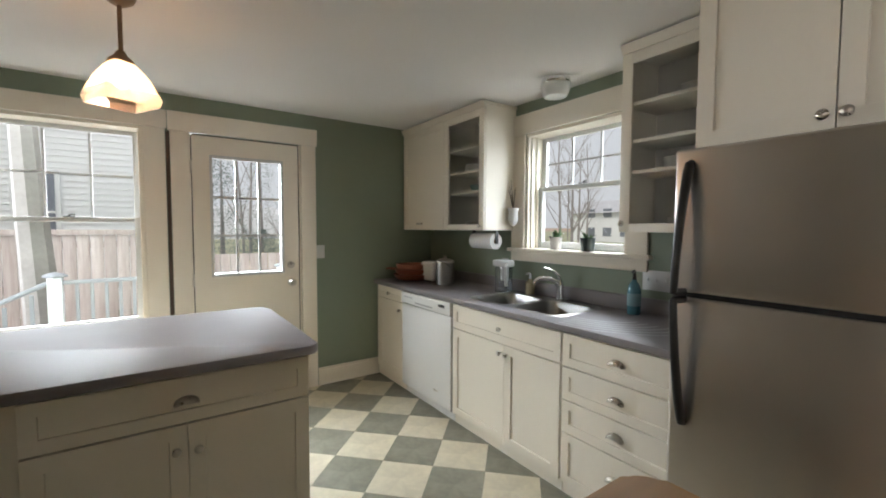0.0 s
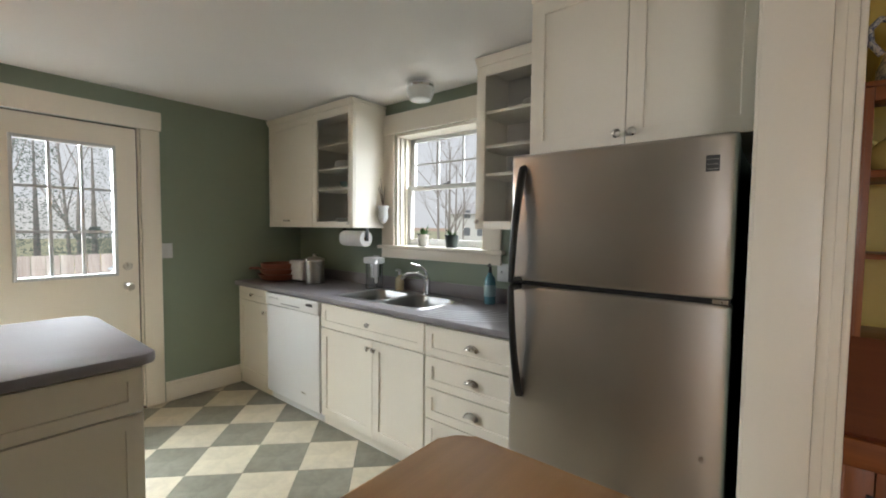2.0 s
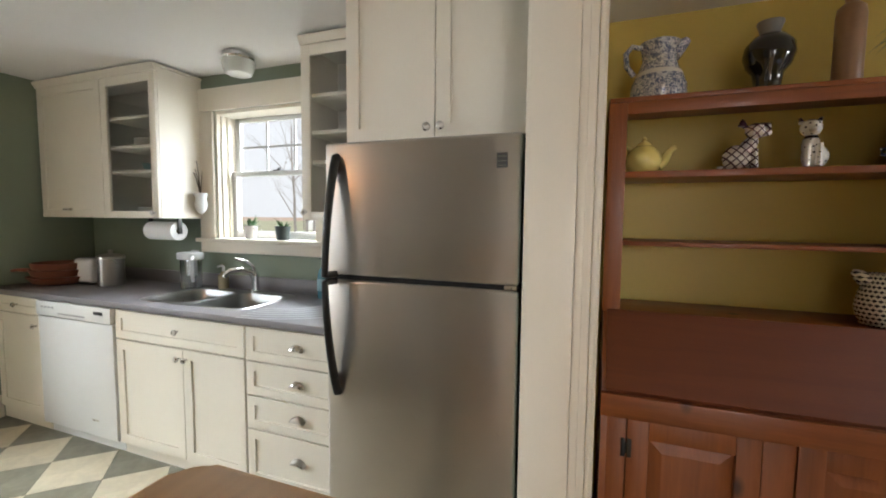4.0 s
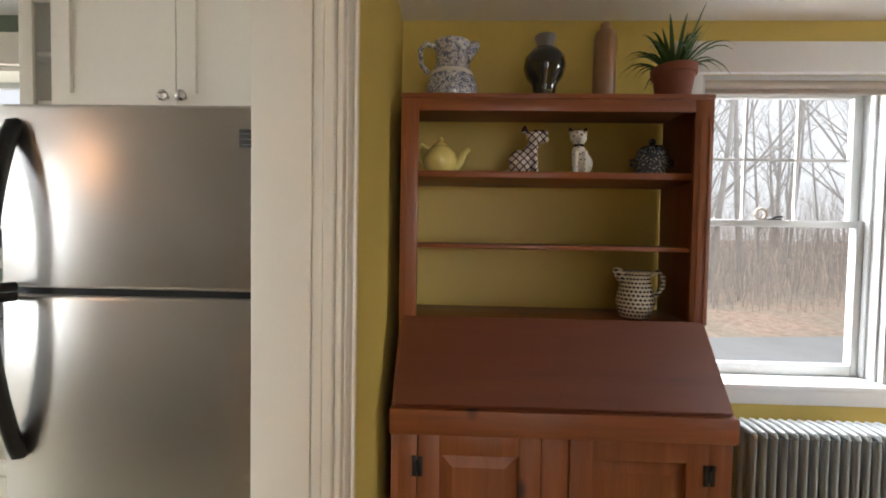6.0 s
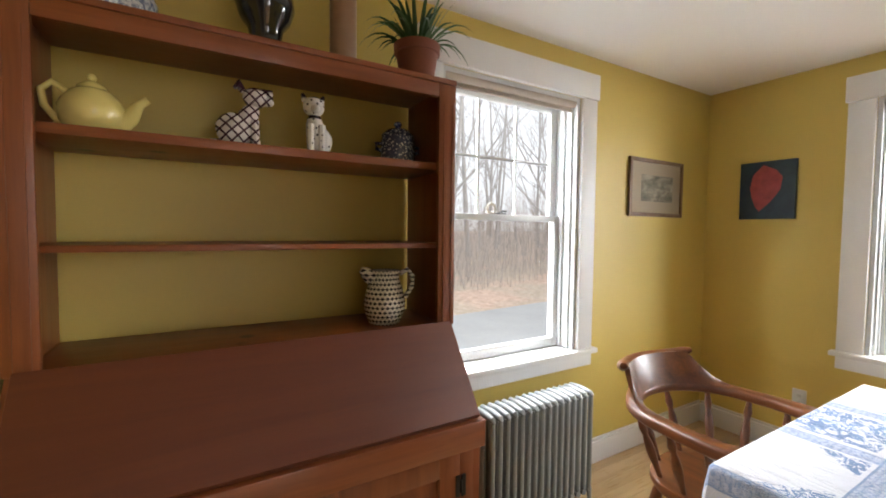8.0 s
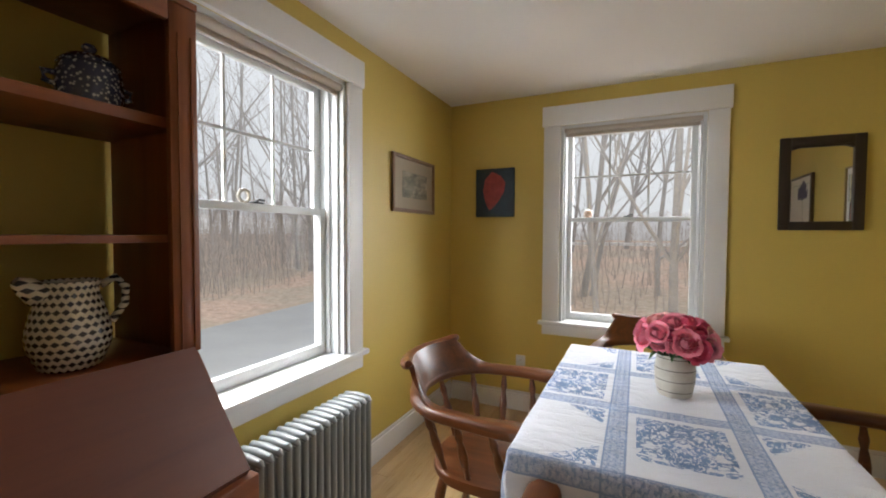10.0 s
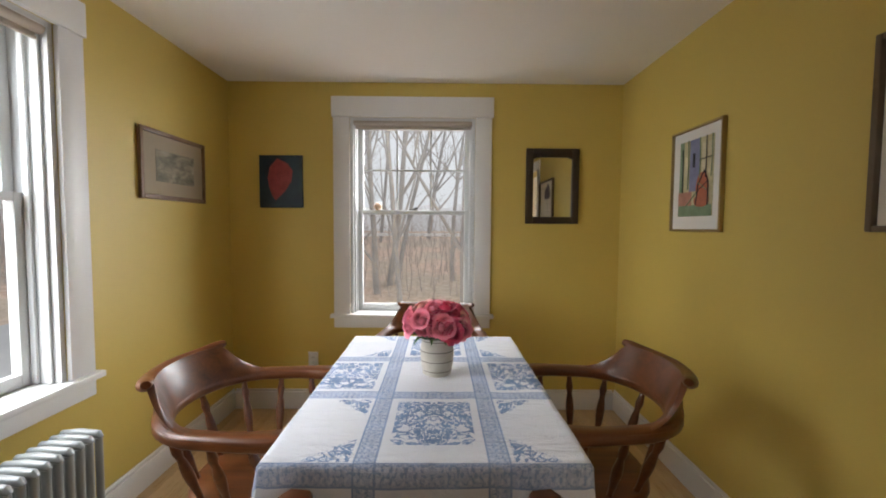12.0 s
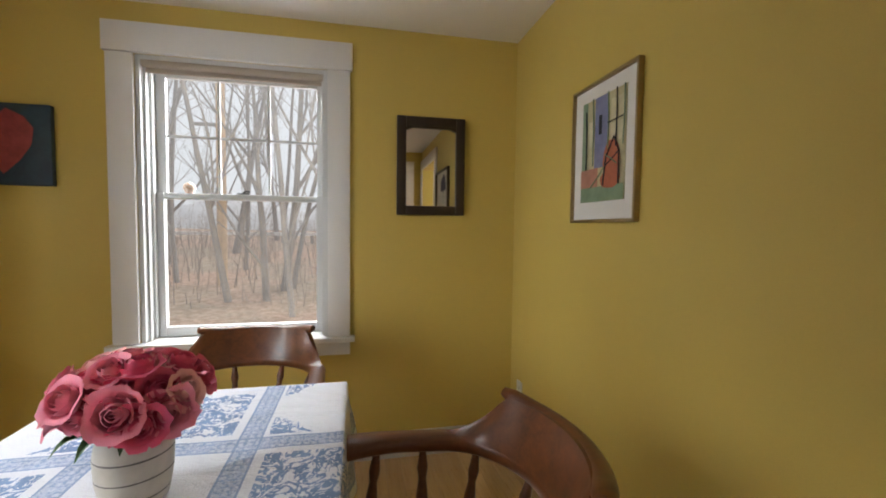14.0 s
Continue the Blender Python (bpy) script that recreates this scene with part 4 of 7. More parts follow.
for ya, yb, hy in ((0.358, HL - 0.093, HL - 0.092), (HR + 0.078, 0.259, HR + 0.077)):
    x = HX0 - 0.004
    b = box(x, x + 0.02, ya, ya + 0.075, 0.095, 0.664, 0.002)
    b = box(x, x + 0.02, yb - 0.075, yb, 0.095, 0.664, 0.002, b)
    b = box(x, x + 0.02, ya + 0.075, yb - 0.075, 0.59, 0.664, 0.002, b)
    b = box(x, x + 0.02, ya + 0.075, yb - 0.075, 0.095, 0.17, 0.002, b)
    d = part("door", b, HUTCH_V, hut)
    b = bmesh.new()
    o = [b.verts.new(p) for p in ((x + 0.016, ya + 0.075, 0.17), (x + 0.016, yb - 0.075, 0.17), (x + 0.016, yb - 0.075, 0.59), (x + 0.016, ya + 0.075, 0.59))]
    i = [b.verts.new(p) for p in ((x + 0.006, ya + 0.12, 0.215), (x + 0.006, yb - 0.12, 0.215), (x + 0.006, yb - 0.12, 0.545), (x + 0.006, ya + 0.12, 0.545))]
    for k in range(4):
        b.faces.new((o[k], o[(k + 1) % 4], i[(k + 1) % 4], i[k]))
    b.faces.new(i)
    part("raised_panel", b, HUTCH_V, d, smooth=0)
    hb = box(HX0 - 0.009, HX0 - 0.003, hy - 0.018, hy - 0.003, 0.515, 0.585, 0.001)
    hb = box(HX0 - 0.009, HX0 - 0.003, hy + 0.003, hy + 0.018, 0.515, 0.585, 0.001, hb)
    hb = tube([(HX0 - 0.008, hy, 0.53), (HX0 - 0.008, hy, 0.57)], 0.005, 8, hb)
    part("hinge", hb, IRON, d, "black iron butterfly hinge")
# shelf rack
XR = 2.98
for ya, yb, s in ((HL - 0.02, HL, 1), (HR, HR + 0.02, -1)):
    part("rack_side", box(XR + 0.018, XB, ya, yb, 1.023, 1.869, 0.001), HUTCH_V, hut)
for ya, yb in ((HL - 0.062, HL + 0.006), (HR - 0.006, HR + 0.062)):
    b = box(XR, XR + 0.018, ya, yb, 1.023, 1.869, 0.003)
    c = (ya + yb) / 2
    b = box(XR - 0.003, XR, c - 0.02, c - 0.016, 1.03, 1.8, 0, b)
    b = box(XR - 0.003, XR, c + 0.012, c + 0.016, 1.03, 1.8, 0, b)
    part("rack_stile", b, HUTCH_V, hut)
part("rack_rail", box(XR, XR + 0.018, HR + 0.062, HL - 0.062, 1.822, 1.869, 0.003), HUTCH_H, hut)
part("rack_top", box(XR - 0.002, XB, HR - 0.008, HL + 0.006, 1.87, 1.888, 0.003), HUTCH_H, hut)
for z, t in ((1.6, 0.026), (1.316, 0.018)):
    part("rack_shelf", box(XR + 0.03, XB, HR + 0.02, HL - 0.02, z - t, z, 0.003), HUTCH_H, hut)

# crockery on the hutch
def spotted(name, base, ink, scale=55, thresh=(0.45, 0.55), kind="noise", centre=(0, 0), ears=None):
    n = Nodes(name)
    if kind == "noise":
        f = n.ramp(n.noise(n.obj, scale, 5, 0.65, 1.2), (thresh[0], 0.0), (thresh[1], 1.0))
    elif kind == "dots":
        v = n.node("ShaderNodeTexVoronoi", Scale=scale)
        n.link(n.obj, v.inputs["Vector"])
        f = n.ramp(v.outputs["Distance"], (thresh[0], 1.0), (thresh[1], 0.0))
    else:
        sep = n.t.nodes.new("ShaderNodeSeparateXYZ")
        n.link(n.obj, sep.inputs[0])
        ang = n.math("MULTIPLY", n.math("ARCTAN2", n.math("SUBTRACT", sep.outputs[1], centre[1]), n.math("SUBTRACT", sep.outputs[0], centre[0])), 26 / 6.2832)
        row = n.math("MULTIPLY", sep.outputs[2], scale)
        ang = n.math("ADD", n.math("ADD", ang, 40.0), n.math("MULTIPLY", n.math("FLOOR", row), 0.5))
        fa = n.math("ABSOLUTE", n.math("SUBTRACT", n.math("FRACT", ang), 0.5))
        fr2 = n.math("ABSOLUTE", n.math("SUBTRACT", n.math("FRACT", row), 0.5))
        d = n.math("ADD", n.math("MULTIPLY", fa, 0.8), fr2)
        f = n.ramp(d, (0.36, 1.0), (0.42, 0.0))
    n.bump(n.noise(n.obj, 90, 2), 0.05, 0.002)
    if ears:
        h = n.t.nodes.new("ShaderNodeSeparateXYZ")
        n.link(n.obj, h.inputs[0])
        band = n.ramp(n.math("ABSOLUTE", n.math("SUBTRACT", h.outputs[2], ears[1])), (0.005, 1.0), (0.007, 0.0))
        f = n.math("MAXIMUM", f, n.math("MAXIMUM", band, n.ramp(h.outputs[2], (ears[0] - 0.003, 0.0), (ears[0] + 0.003, 1.0))))
    return n.done(n.mix(f, base, ink), 0.22, coat=0.4)


SPONGE = spotted("blue_spongeware", (0.55, 0.53, 0.51), (0.11, 0.13, 0.2), 85)
JUGM = spotted("black_patterned_glaze", (0.68, 0.64, 0.56), (0.03, 0.03, 0.04), 62, kind="rows", centre=(3.11, -0.076))
BOWLM = spotted("blue_patterned_glaze", (0.04, 0.05, 0.1), (0.5, 0.52, 0.55), 110, (0.26, 0.4), "dots")
DALM = spotted("spotted_white_glaze", (0.72, 0.69, 0.62), (0.03, 0.02, 0.02), 60, (0.2, 0.26), "dots", ears=(0.176, 0.117))
n = Nodes("tartan_glaze")
sep = n.t.nodes.new("ShaderNodeSeparateXYZ")
n.link(n.obj, sep.inputs[0])
ga = n.math("ABSOLUTE", n.math("SUBTRACT", n.math("FRACT", n.math("MULTIPLY", n.math("ADD", sep.outputs[1], sep.outputs[2]), 32)), 0.5))
gb = n.math("ABSOLUTE", n.math("SUBTRACT", n.math("FRACT", n.math("MULTIPLY", n.math("SUBTRACT", sep.outputs[1], sep.outputs[2]), 32)), 0.5))
TARTAN = n.done(n.mix(n.math("MAXIMUM", n.ramp(n.math("MINIMUM", ga, gb), (0.1, 1.0), (0.14, 0.0)), n.ramp(sep.outputs[2], (0.168, 0.0), (0.174, 1.0))), (0.66, 0.6, 0.56), (0.06, 0.02, 0.03)), 0.22, coat=0.4)
TEAPOT = paint("yellow_teapot_glaze", (0.74, 0.6, 0.19), 0.18, 0.05, 30, 0.02, 8, coat=0.5)
BLACKGLAZE = paint("black_glaze", (0.012, 0.012, 0.012), 0.12, 0.1, 30, 0.02, 8, coat=0.5)
GREYGLAZE = paint("grey_stone_glaze", (0.16, 0.15, 0.14), 0.35)
SALT = paint("brown_stoneware", (0.32, 0.19, 0.115), 0.35, 0.12, 60, 0.08, 12)
TERRA = paint("terracotta", (0.22, 0.075, 0.045), 0.75, 0.1, 90, 0.15, 9)
LEAF = paint("spider_plant_green", (0.05, 0.12, 0.035), 0.45, 0.25, 40, 0.05, 14)
SOIL = paint("potting_soil", (0.03, 0.02, 0.015), 0.95, 0.3, 120, 0.5)

ZT = 1.888
jg = thing("pitcher", (3.12, 0.692, ZT), "large blue and white spongeware pitcher", "pitcher")
part("body", lathe([(0.088, 0), (0.1, 0.006), (0.108, 0.03), (0.106, 0.07), (0.09, 0.112), (0.08, 0.13), (0.066, 0.17), (0.068, 0.21), (0.076, 0.243), (0.072, 0.245), (0.06, 0.2), (0, 0.19)], 28, (3.12, 0.692, ZT)), SPONGE, jg)
part("handle", tube([(3.1, 0.76, ZT + 0.225), (3.095, 0.797, ZT + 0.235), (3.09, 0.822, ZT + 0.205), (3.09, 0.817, ZT + 0.155), (3.1, 0.787, ZT + 0.115)], 0.011, 10), SPONGE, jg)
part("spout", tube([(3.125, 0.642, ZT + 0.2), (3.13, 0.607, ZT + 0.235), (3.13, 0.587, ZT + 0.252)], [0.036, 0.026, 0.014], 12), SPONGE, jg)
part("band", lathe([(0.0925, 0.1), (0.0935, 0.106), (0.086, 0.122), (0.08, 0.126)], 28, (3.12, 0.692, ZT)), paint("cream_glaze", (0.6, 0.57, 0.5), 0.25), jg)
vs = thing("vase", (3.12, 0.314, ZT), "round-shouldered black glazed vase with a grey collar", "vase")
part("body", lathe([(0.045, 0), (0.046, 0.045), (0.05, 0.08), (0.072, 0.108), (0.085, 0.147), (0.08, 0.186), (0.053, 0.219), (0.033, 0.228)], 28, (3.12, 0.314, ZT)), BLACKGLAZE, vs)
part("collar", lathe([(0.033, 0.228), (0.034, 0.241), (0.044, 0.268), (0.043, 0.275), (0.03, 0.274), (0, 0.268)], 28, (3.12, 0.314, ZT)), GREYGLAZE, vs)
solo("stoneware_bottle", lathe([(0.041, 0), (0.044, 0.006), (0.044, 0.258), (0.04, 0.288), (0.024, 0.303), (0.018, 0.308), (0.02, 0.314), (0.02, 0.326), (0.014, 0.329), (0, 0.327)], 24, (3.12, 0.072, ZT)), SALT, "tall brown stoneware bottle on top of the hutch", "bottle")
pp = thing("potted_plant", (3.11, -0.2, ZT), "spiky green spider plant in a terracotta pot", "potted plant")
part("pot", lathe([(0.054, 0), (0.06, 0.006), (0.076, 0.112), (0.084, 0.114), (0.086, 0.145), (0.078, 0.145), (0.073, 0.118), (0, 0.118)], 26, (3.11, -0.2, ZT)), TERRA, pp, "terracotta pot")
part("soil", lathe([(0.0, 0.0), (0.0745, 0.0), (0.055, 0.008), (0, 0.01)], 20, (3.11, -0.2, ZT + 0.125)), SOIL, pp)
rng = random.Random(5)


def blade(bm, base, heading, length, droop, width):
    pts = []
    for i in range(7):
        t = i / 6
        r = length * t * (0.35 + 0.65 * droop)
        z = length * (t * (1.15 - droop) - 0.95 * droop * t * t * t)
        pts.append(Vector((base[0] + r * math.cos(heading), base[1] + r * math.sin(heading), base[2] + z)))
    side = Vector((-math.sin(heading), math.cos(heading), 0))
    rows = []
    for i, p in enumerate(pts):
        w = width * (1 - (i / 6) ** 2.2) * (0.6 + 0.4 * min(1, i / 2)) + 0.0006
        rows.append((bm.verts.new(p - side * w), bm.verts.new(p - Vector((0, 0, w * 0.5))), bm.verts.new(p + side * w)))
    for a, c in zip(rows, rows[1:]):
        bm.faces.new((a[0], a[1], c[1], c[0]))
        bm.faces.new((a[1], a[2], c[2], c[1]))


for k in range(64):
    b = bmesh.new()
    a = rng.uniform(0, 6.283)
    dr = rng.uniform(0.1, 0.66)
    ln = rng.uniform(0.16, 0.3) * (0.75 if math.cos(a) > 0.3 else 1)
    blade(b, (3.11 + 0.025 * math.cos(a), -0.2 + 0.025 * math.sin(a), ZT + 0.13), a, ln, dr, 0.0085)
    part("leaf", b, LEAF, pp)

ZS = 1.6
TPY, TS = 0.733, 0.89
tp = thing("teapot", (3.13, TPY, ZS), "swirled yellow glazed teapot", "teapot")
TALL = 1.13
TP = lambda dy, z: (3.13, TPY + dy * TS, ZS + z * TALL)
part("body", lathe([(r * TS * 1.06, z * TALL) for r, z in ((0.040, 0), (0.049, 0.0034), (0.062, 0.014), (0.071, 0.028), (0.075, 0.046), (0.073, 0.06), (0.066, 0.076), (0.05, 0.094), (0.034, 0.103))], 64, (3.13, TPY, ZS)), TEAPOT, tp)
for v in tp.children[0].data.vertices:
    # slanting lobes swirl round the body
    ax, ay, h = v.co.x - 3.13, v.co.y - TPY, (v.co.z - ZS) / (0.103 * TALL)
    k = 1 + 0.03 * math.sin(math.pi * min(1, max(0, h))) * math.cos(9 * (math.atan2(ay, ax) + 1.6 * h))
    v.co.x, v.co.y = 3.13 + ax * k, TPY + ay * k
part("lid", lathe([(r * TS, z * TALL) for r, z in ((0.037, 0.1015), (0.0344, 0.1084), (0.0172, 0.1187), (0.0095, 0.1221), (0.0129, 0.1307), (0.0069, 0.1376), (0, 0.1385))], 24, (3.13, TPY, ZS)), TEAPOT, tp)
part("spout", tube([TP(-0.058, 0.034), TP(-0.09, 0.05), TP(-0.11, 0.082), TP(-0.133, 0.096)], [0.032, 0.021, 0.013, 0.011], 12), TEAPOT, tp)
part("handle", tube([TP(0.052, 0.09), TP(0.088, 0.109), TP(0.112, 0.09), TP(0.106, 0.056), TP(0.082, 0.03), TP(0.062, 0.03)], 0.009, 10), TEAPOT, tp)


def ball(c, r, bm=None, sx=1, sy=1, sz=1, rot=None):
    b = bmesh.new()
    bmesh.ops.create_uvsphere(b, u_segments=16, v_segments=12, radius=r)
    bmesh.ops.scale(b, vec=(sx, sy, sz), verts=b.verts[:])
    if rot:
        bmesh.ops.rotate(b, verts=b.verts[:], cent=(0, 0, 0), matrix=rot)
    bmesh.ops.translate(b, vec=c, verts=b.verts[:])
    return merge(bm, b)


def dog(y, material, label, turned):
    x = 3.1
    rx = Matrix.Rotation(radians(28), 3, "X")
    if turned:
        b = ball((x, y + 0.02, ZS + 0.05), 0.05, None, 0.75, 1.05, 1.0, rx)
        b = ball((x, y - 0.012, ZS + 0.085), 0.036, b, 0.85, 0.8, 1.5, rx)
        b = ball((x - 0.005, y - 0.035, ZS + 0.15), 0.032, b, 0.9, 1.1, 0.95)
        b = ball((x - 0.01, y - 0.065, ZS + 0.142), 0.016, b, 1, 1.4, 0.9)
        b = tube([(x - 0.02, y - 0.03, ZS + 0.08), (x - 0.022, y - 0.035, ZS + 0.008)], [0.014, 0.012], 8, b)
        b = tube([(x + 0.015, y - 0.03, ZS + 0.08), (x + 0.018, y - 0.035, ZS + 0.008)], [0.014, 0.012], 8, b)
        b = tube([(x, y - 0.005, ZS + 0.165), (x - 0.005, y + 0.012, ZS + 0.185), (x - 0.01, y + 0.02, ZS + 0.17)], [0.009, 0.014, 0.006], 8, b)
        b = tube([(x, y - 0.05, ZS + 0.175), (x - 0.01, y - 0.075, ZS + 0.17), (x - 0.01, y - 0.08, ZS + 0.145)], [0.008, 0.012, 0.006], 8, b)
        b = tube([(x, y + 0.05, ZS + 0.01), (x, y + 0.085, ZS + 0.012)], [0.012, 0.007], 8, b)
    else:
        b = ball((x, y - 0.008, ZS + 0.045), 0.046, None, 0.85, 0.9, 1.0)
        b = ball((x - 0.005, y + 0.008, ZS + 0.085), 0.034, b, 0.85, 0.8, 1.5)
        b = ball((x - 0.01, y + 0.012, ZS + 0.15), 0.034, b, 0.85, 1.0, 0.95)
        b = ball((x - 0.036, y + 0.012, ZS + 0.138), 0.015, b, 1.2, 1.0, 0.8)
        for s in (-1, 1):
            b = tube([(x - 0.03, y + 0.01 + s * 0.018, ZS + 0.09), (x - 0.034, y + 0.01 + s * 0.018, ZS + 0.008)], [0.013, 0.011], 8, b)
            b = tube([(x, y + 0.012 + s * 0.024, ZS + 0.168), (x, y + 0.012 + s * 0.034, ZS + 0.19)], [0.012, 0.005], 8, b)
    return solo("dog_figurine", b, material, label, "figurine")


dog(0.383, TARTAN, "sitting ceramic dog figurine with dark tartan lines", True)
dog(0.165, DALM, "sitting ceramic dog figurine, white with dark spots", False)
sb = thing("sugar_bowl", (3.13, -0.134, ZS), "dark blue patterned lidded pot", "lidded pot")
part("body", lathe([(0.052, 0), (0.06, 0.004), (0.064, 0.03), (0.063, 0.08), (0.058, 0.1), (0.05, 0.103)], 26, (3.13, -0.134, ZS)), BOWLM, sb)
part("lid", lathe([(0.06, 0.101), (0.058, 0.108), (0.04, 0.124), (0.012, 0.13), (0.01, 0.136), (0.015, 0.145), (0.01, 0.154), (0, 0.155)], 24, (3.13, -0.134, ZS)), BOWLM, sb)
for s in (-1, 1):
    part("handle", tube([(3.13, -0.134 + s * 0.062, ZS + 0.07), (3.13, -0.134 + s * 0.085, ZS + 0.068), (3.13, -0.134 + s * 0.084, ZS + 0.05), (3.13, -0.134 + s * 0.064, ZS + 0.045)], 0.007, 8), BOWLM, sb)
mj = thing("milk_jug", (3.11, -0.076, 1.023), "cream jug with rows of small black motifs", "jug")
part("body", lathe([(0.05, 0), (0.056, 0.004), (0.073, 0.05), (0.075, 0.08), (0.066, 0.12), (0.054, 0.16), (0.052, 0.178), (0.059, 0.192), (0.056, 0.193), (0.047, 0.17), (0, 0.16)], 30, (3.11, -0.076, 1.023)), JUGM, mj)
part("spout", tube([(3.11, -0.028, 1.19), (3.11, -0.001, 1.212), (3.11, 0.012, 1.222)], [0.03, 0.02, 0.01], 10), JUGM, mj)
part("handle", tube([(3.11, -0.136, 1.2), (3.11, -0.166, 1.215), (3.11, -0.188, 1.19), (3.11, -0.186, 1.15), (3.11, -0.156, 1.11)], 0.009, 10), JUGM, mj)

# radiator
rd = thing("radiator", (3.13, -0.86, 0), "silver painted cast iron column radiator", "radiator")
def rad_section(yc):
    b = None
    for x in (3.085, 3.15, 3.215):
        b = tube([(x, yc, 0.09), (x, yc, 0.55)], 0.0125, 10, b)
    b = tube([(3.073, yc, 0.55), (3.085, yc, 0.562), (3.15, yc, 0.566), (3.215, yc, 0.562), (3.227, yc, 0.55)], [0.008, 0.0145, 0.0165, 0.0145, 0.008], 10, b)
    b = tube([(3.075, yc, 0.075), (3.15, yc, 0.065), (3.225, yc, 0.075)], [0.014, 0.019, 0.014], 10, b)
    return b
for k in range(16):
    part("section", rad_section(-1.165 + 0.0405 * k), RADIATOR, rd)
for yc in (-1.165, -0.5575):
    for x in (3.085, 3.215):
        part("foot", tube([(x, yc, 0.09), (x + (-0.008 if x < 3.15 else 0.008), yc, 0.03), (x + (-0.012 if x < 3.15 else 0.012), yc, 0.0)], [0.013, 0.011, 0.016], 8), RADIATOR, rd)

# table, cloth, vase with roses
TX0, TX1, TY0, TY1, TZ = 1.475, 2.265, -1.77, -0.635, 0.765
tb = thing("dining_table", (1.87, -1.2, 0), "wooden dining table under a long cloth", "table")
part("top", box(TX0 + 0.012, TX1 - 0.012, TY0 + 0.012, TY1 - 0.012, 0.735, TZ - 0.004, 0.004), CHAIRWOOD, tb)
for lx in (TX0 + 0.06, TX1 - 0.06):
    for ly in (TY0 + 0.06, TY1 - 0.06):
        part("leg", lathe([(0.018, 0), (0.026, 0.1), (0.022, 0.4), (0.034, 0.55), (0.034, 0.735)], 14, (lx, ly, 0)), CHAIRWOOD, tb)

n = Nodes("blue_figured_linen")
sep = n.t.nodes.new("ShaderNodeSeparateXYZ")
uvn = n.t.nodes.new("ShaderNodeUVMap")
n.link(uvn.outputs[0], sep.inputs[0])
cx, cy = 1.855, -1.215
ux = n.math("ABSOLUTE", n.math("SUBTRACT", sep.outputs[0], cx))
uy = n.math("ABSOLUTE", n.math("SUBTRACT", sep.outputs[1], cy))
mirrored = n.t.nodes.new("ShaderNodeCombineXYZ")
n.link(ux, mirrored.inputs[0])
n.link(sep.outputs[1], mirrored.inputs[1])
inside = lambda v, a, c: n.math("MULTIPLY", n.math("GREATER_THAN", v, a), n.math("LESS_THAN", v, c))
either = lambda a, c: n.math("MAXIMUM", a, c)
bandx = either(inside(ux, 0.134, 0.19), inside(ux, 0.50, 0.556))
bandy = either(inside(uy, 0.158, 0.214), inside(uy, 0.585, 0.64))
chx = n.math("FRACT", n.math("MULTIPLY", ux, 53.0))
chy = n.math("FRACT", n.math("MULTIPLY", sep.outputs[1], 53.0))
tick = n.math("MULTIPLY", n.math("GREATER_THAN", chx, 0.45), n.math("GREATER_THAN", chy, 0.4))
edgex = either(either(inside(ux, 0.134, 0.139), inside(ux, 0.185, 0.19)), either(inside(ux, 0.5, 0.505), inside(ux, 0.551, 0.556)))
edgey = either(either(inside(uy, 0.158, 0.163), inside(uy, 0.209, 0.214)), either(inside(uy, 0.585, 0.59), inside(uy, 0.635, 0.64)))
petal = n.noise(mirrored.outputs[0], 120, 2.0, 0.5, 0.4)
weave = n.math("MULTIPLY", either(bandx, bandy), n.math("ADD", 0.34, n.math("ADD", n.math("MULTIPLY", n.math("SUBTRACT", 1.0, tick), 0.2), n.math("MULTIPLY", n.math("GREATER_THAN", petal, 0.52), 0.3))))
bands = either(weave, n.math("MULTIPLY", either(edgex, edgey), 0.85))
vine = n.noise(mirrored.outputs[0], 24, 3.0, 0.55, 1.8)
vine2 = n.noise(mirrored.outputs[0], 75, 2.0, 0.5, 0.8)
swirl = either(inside(vine, 0.47, 0.60), n.math("GREATER_THAN", vine2, 0.62))
cell_mid = n.math("MULTIPLY", n.math("LESS_THAN", ux, 0.112), inside(uy, 0.24, 0.5))
cell_side = n.math("MULTIPLY", inside(ux, 0.212, 0.48), n.math("LESS_THAN", uy, 0.135))
cells = either(cell_mid, cell_side)
dx = n.math("SUBTRACT", ux, 0.2)
dy = n.math("SUBTRACT", uy, 0.224)
corner = n.math("MULTIPLY", n.math("MULTIPLY", n.math("GREATER_THAN", ux, 0.2), n.math("GREATER_THAN", uy, 0.224)), n.math("LESS_THAN", n.math("ADD", n.math("ADD", dx, dy), n.math("MULTIPLY", vine, 0.16)), 0.19))
dy2 = n.math("SUBTRACT", 0.58, uy)
corner2 = n.math("MULTIPLY", n.math("MULTIPLY", n.math("GREATER_THAN", ux, 0.2), n.math("LESS_THAN", uy, 0.58)), n.math("LESS_THAN", n.math("ADD", n.math("ADD", dx, dy2), n.math("MULTIPLY", vine, 0.16)), 0.2))
ink = either(bands, n.math("MULTIPLY", swirl, either(cells, either(corner, corner2))))
col = n.mix(n.math("MULTIPLY", ink, 0.85), n.ramp(n.noise(n.obj, 3, 3), (0.3, (0.74, 0.75, 0.81)), (0.7, (0.82, 0.83, 0.88))), n.ramp(n.noise(n.obj, 12, 4), (0.3, (0.06, 0.145, 0.36)), (0.7, (0.17, 0.31, 0.58))))
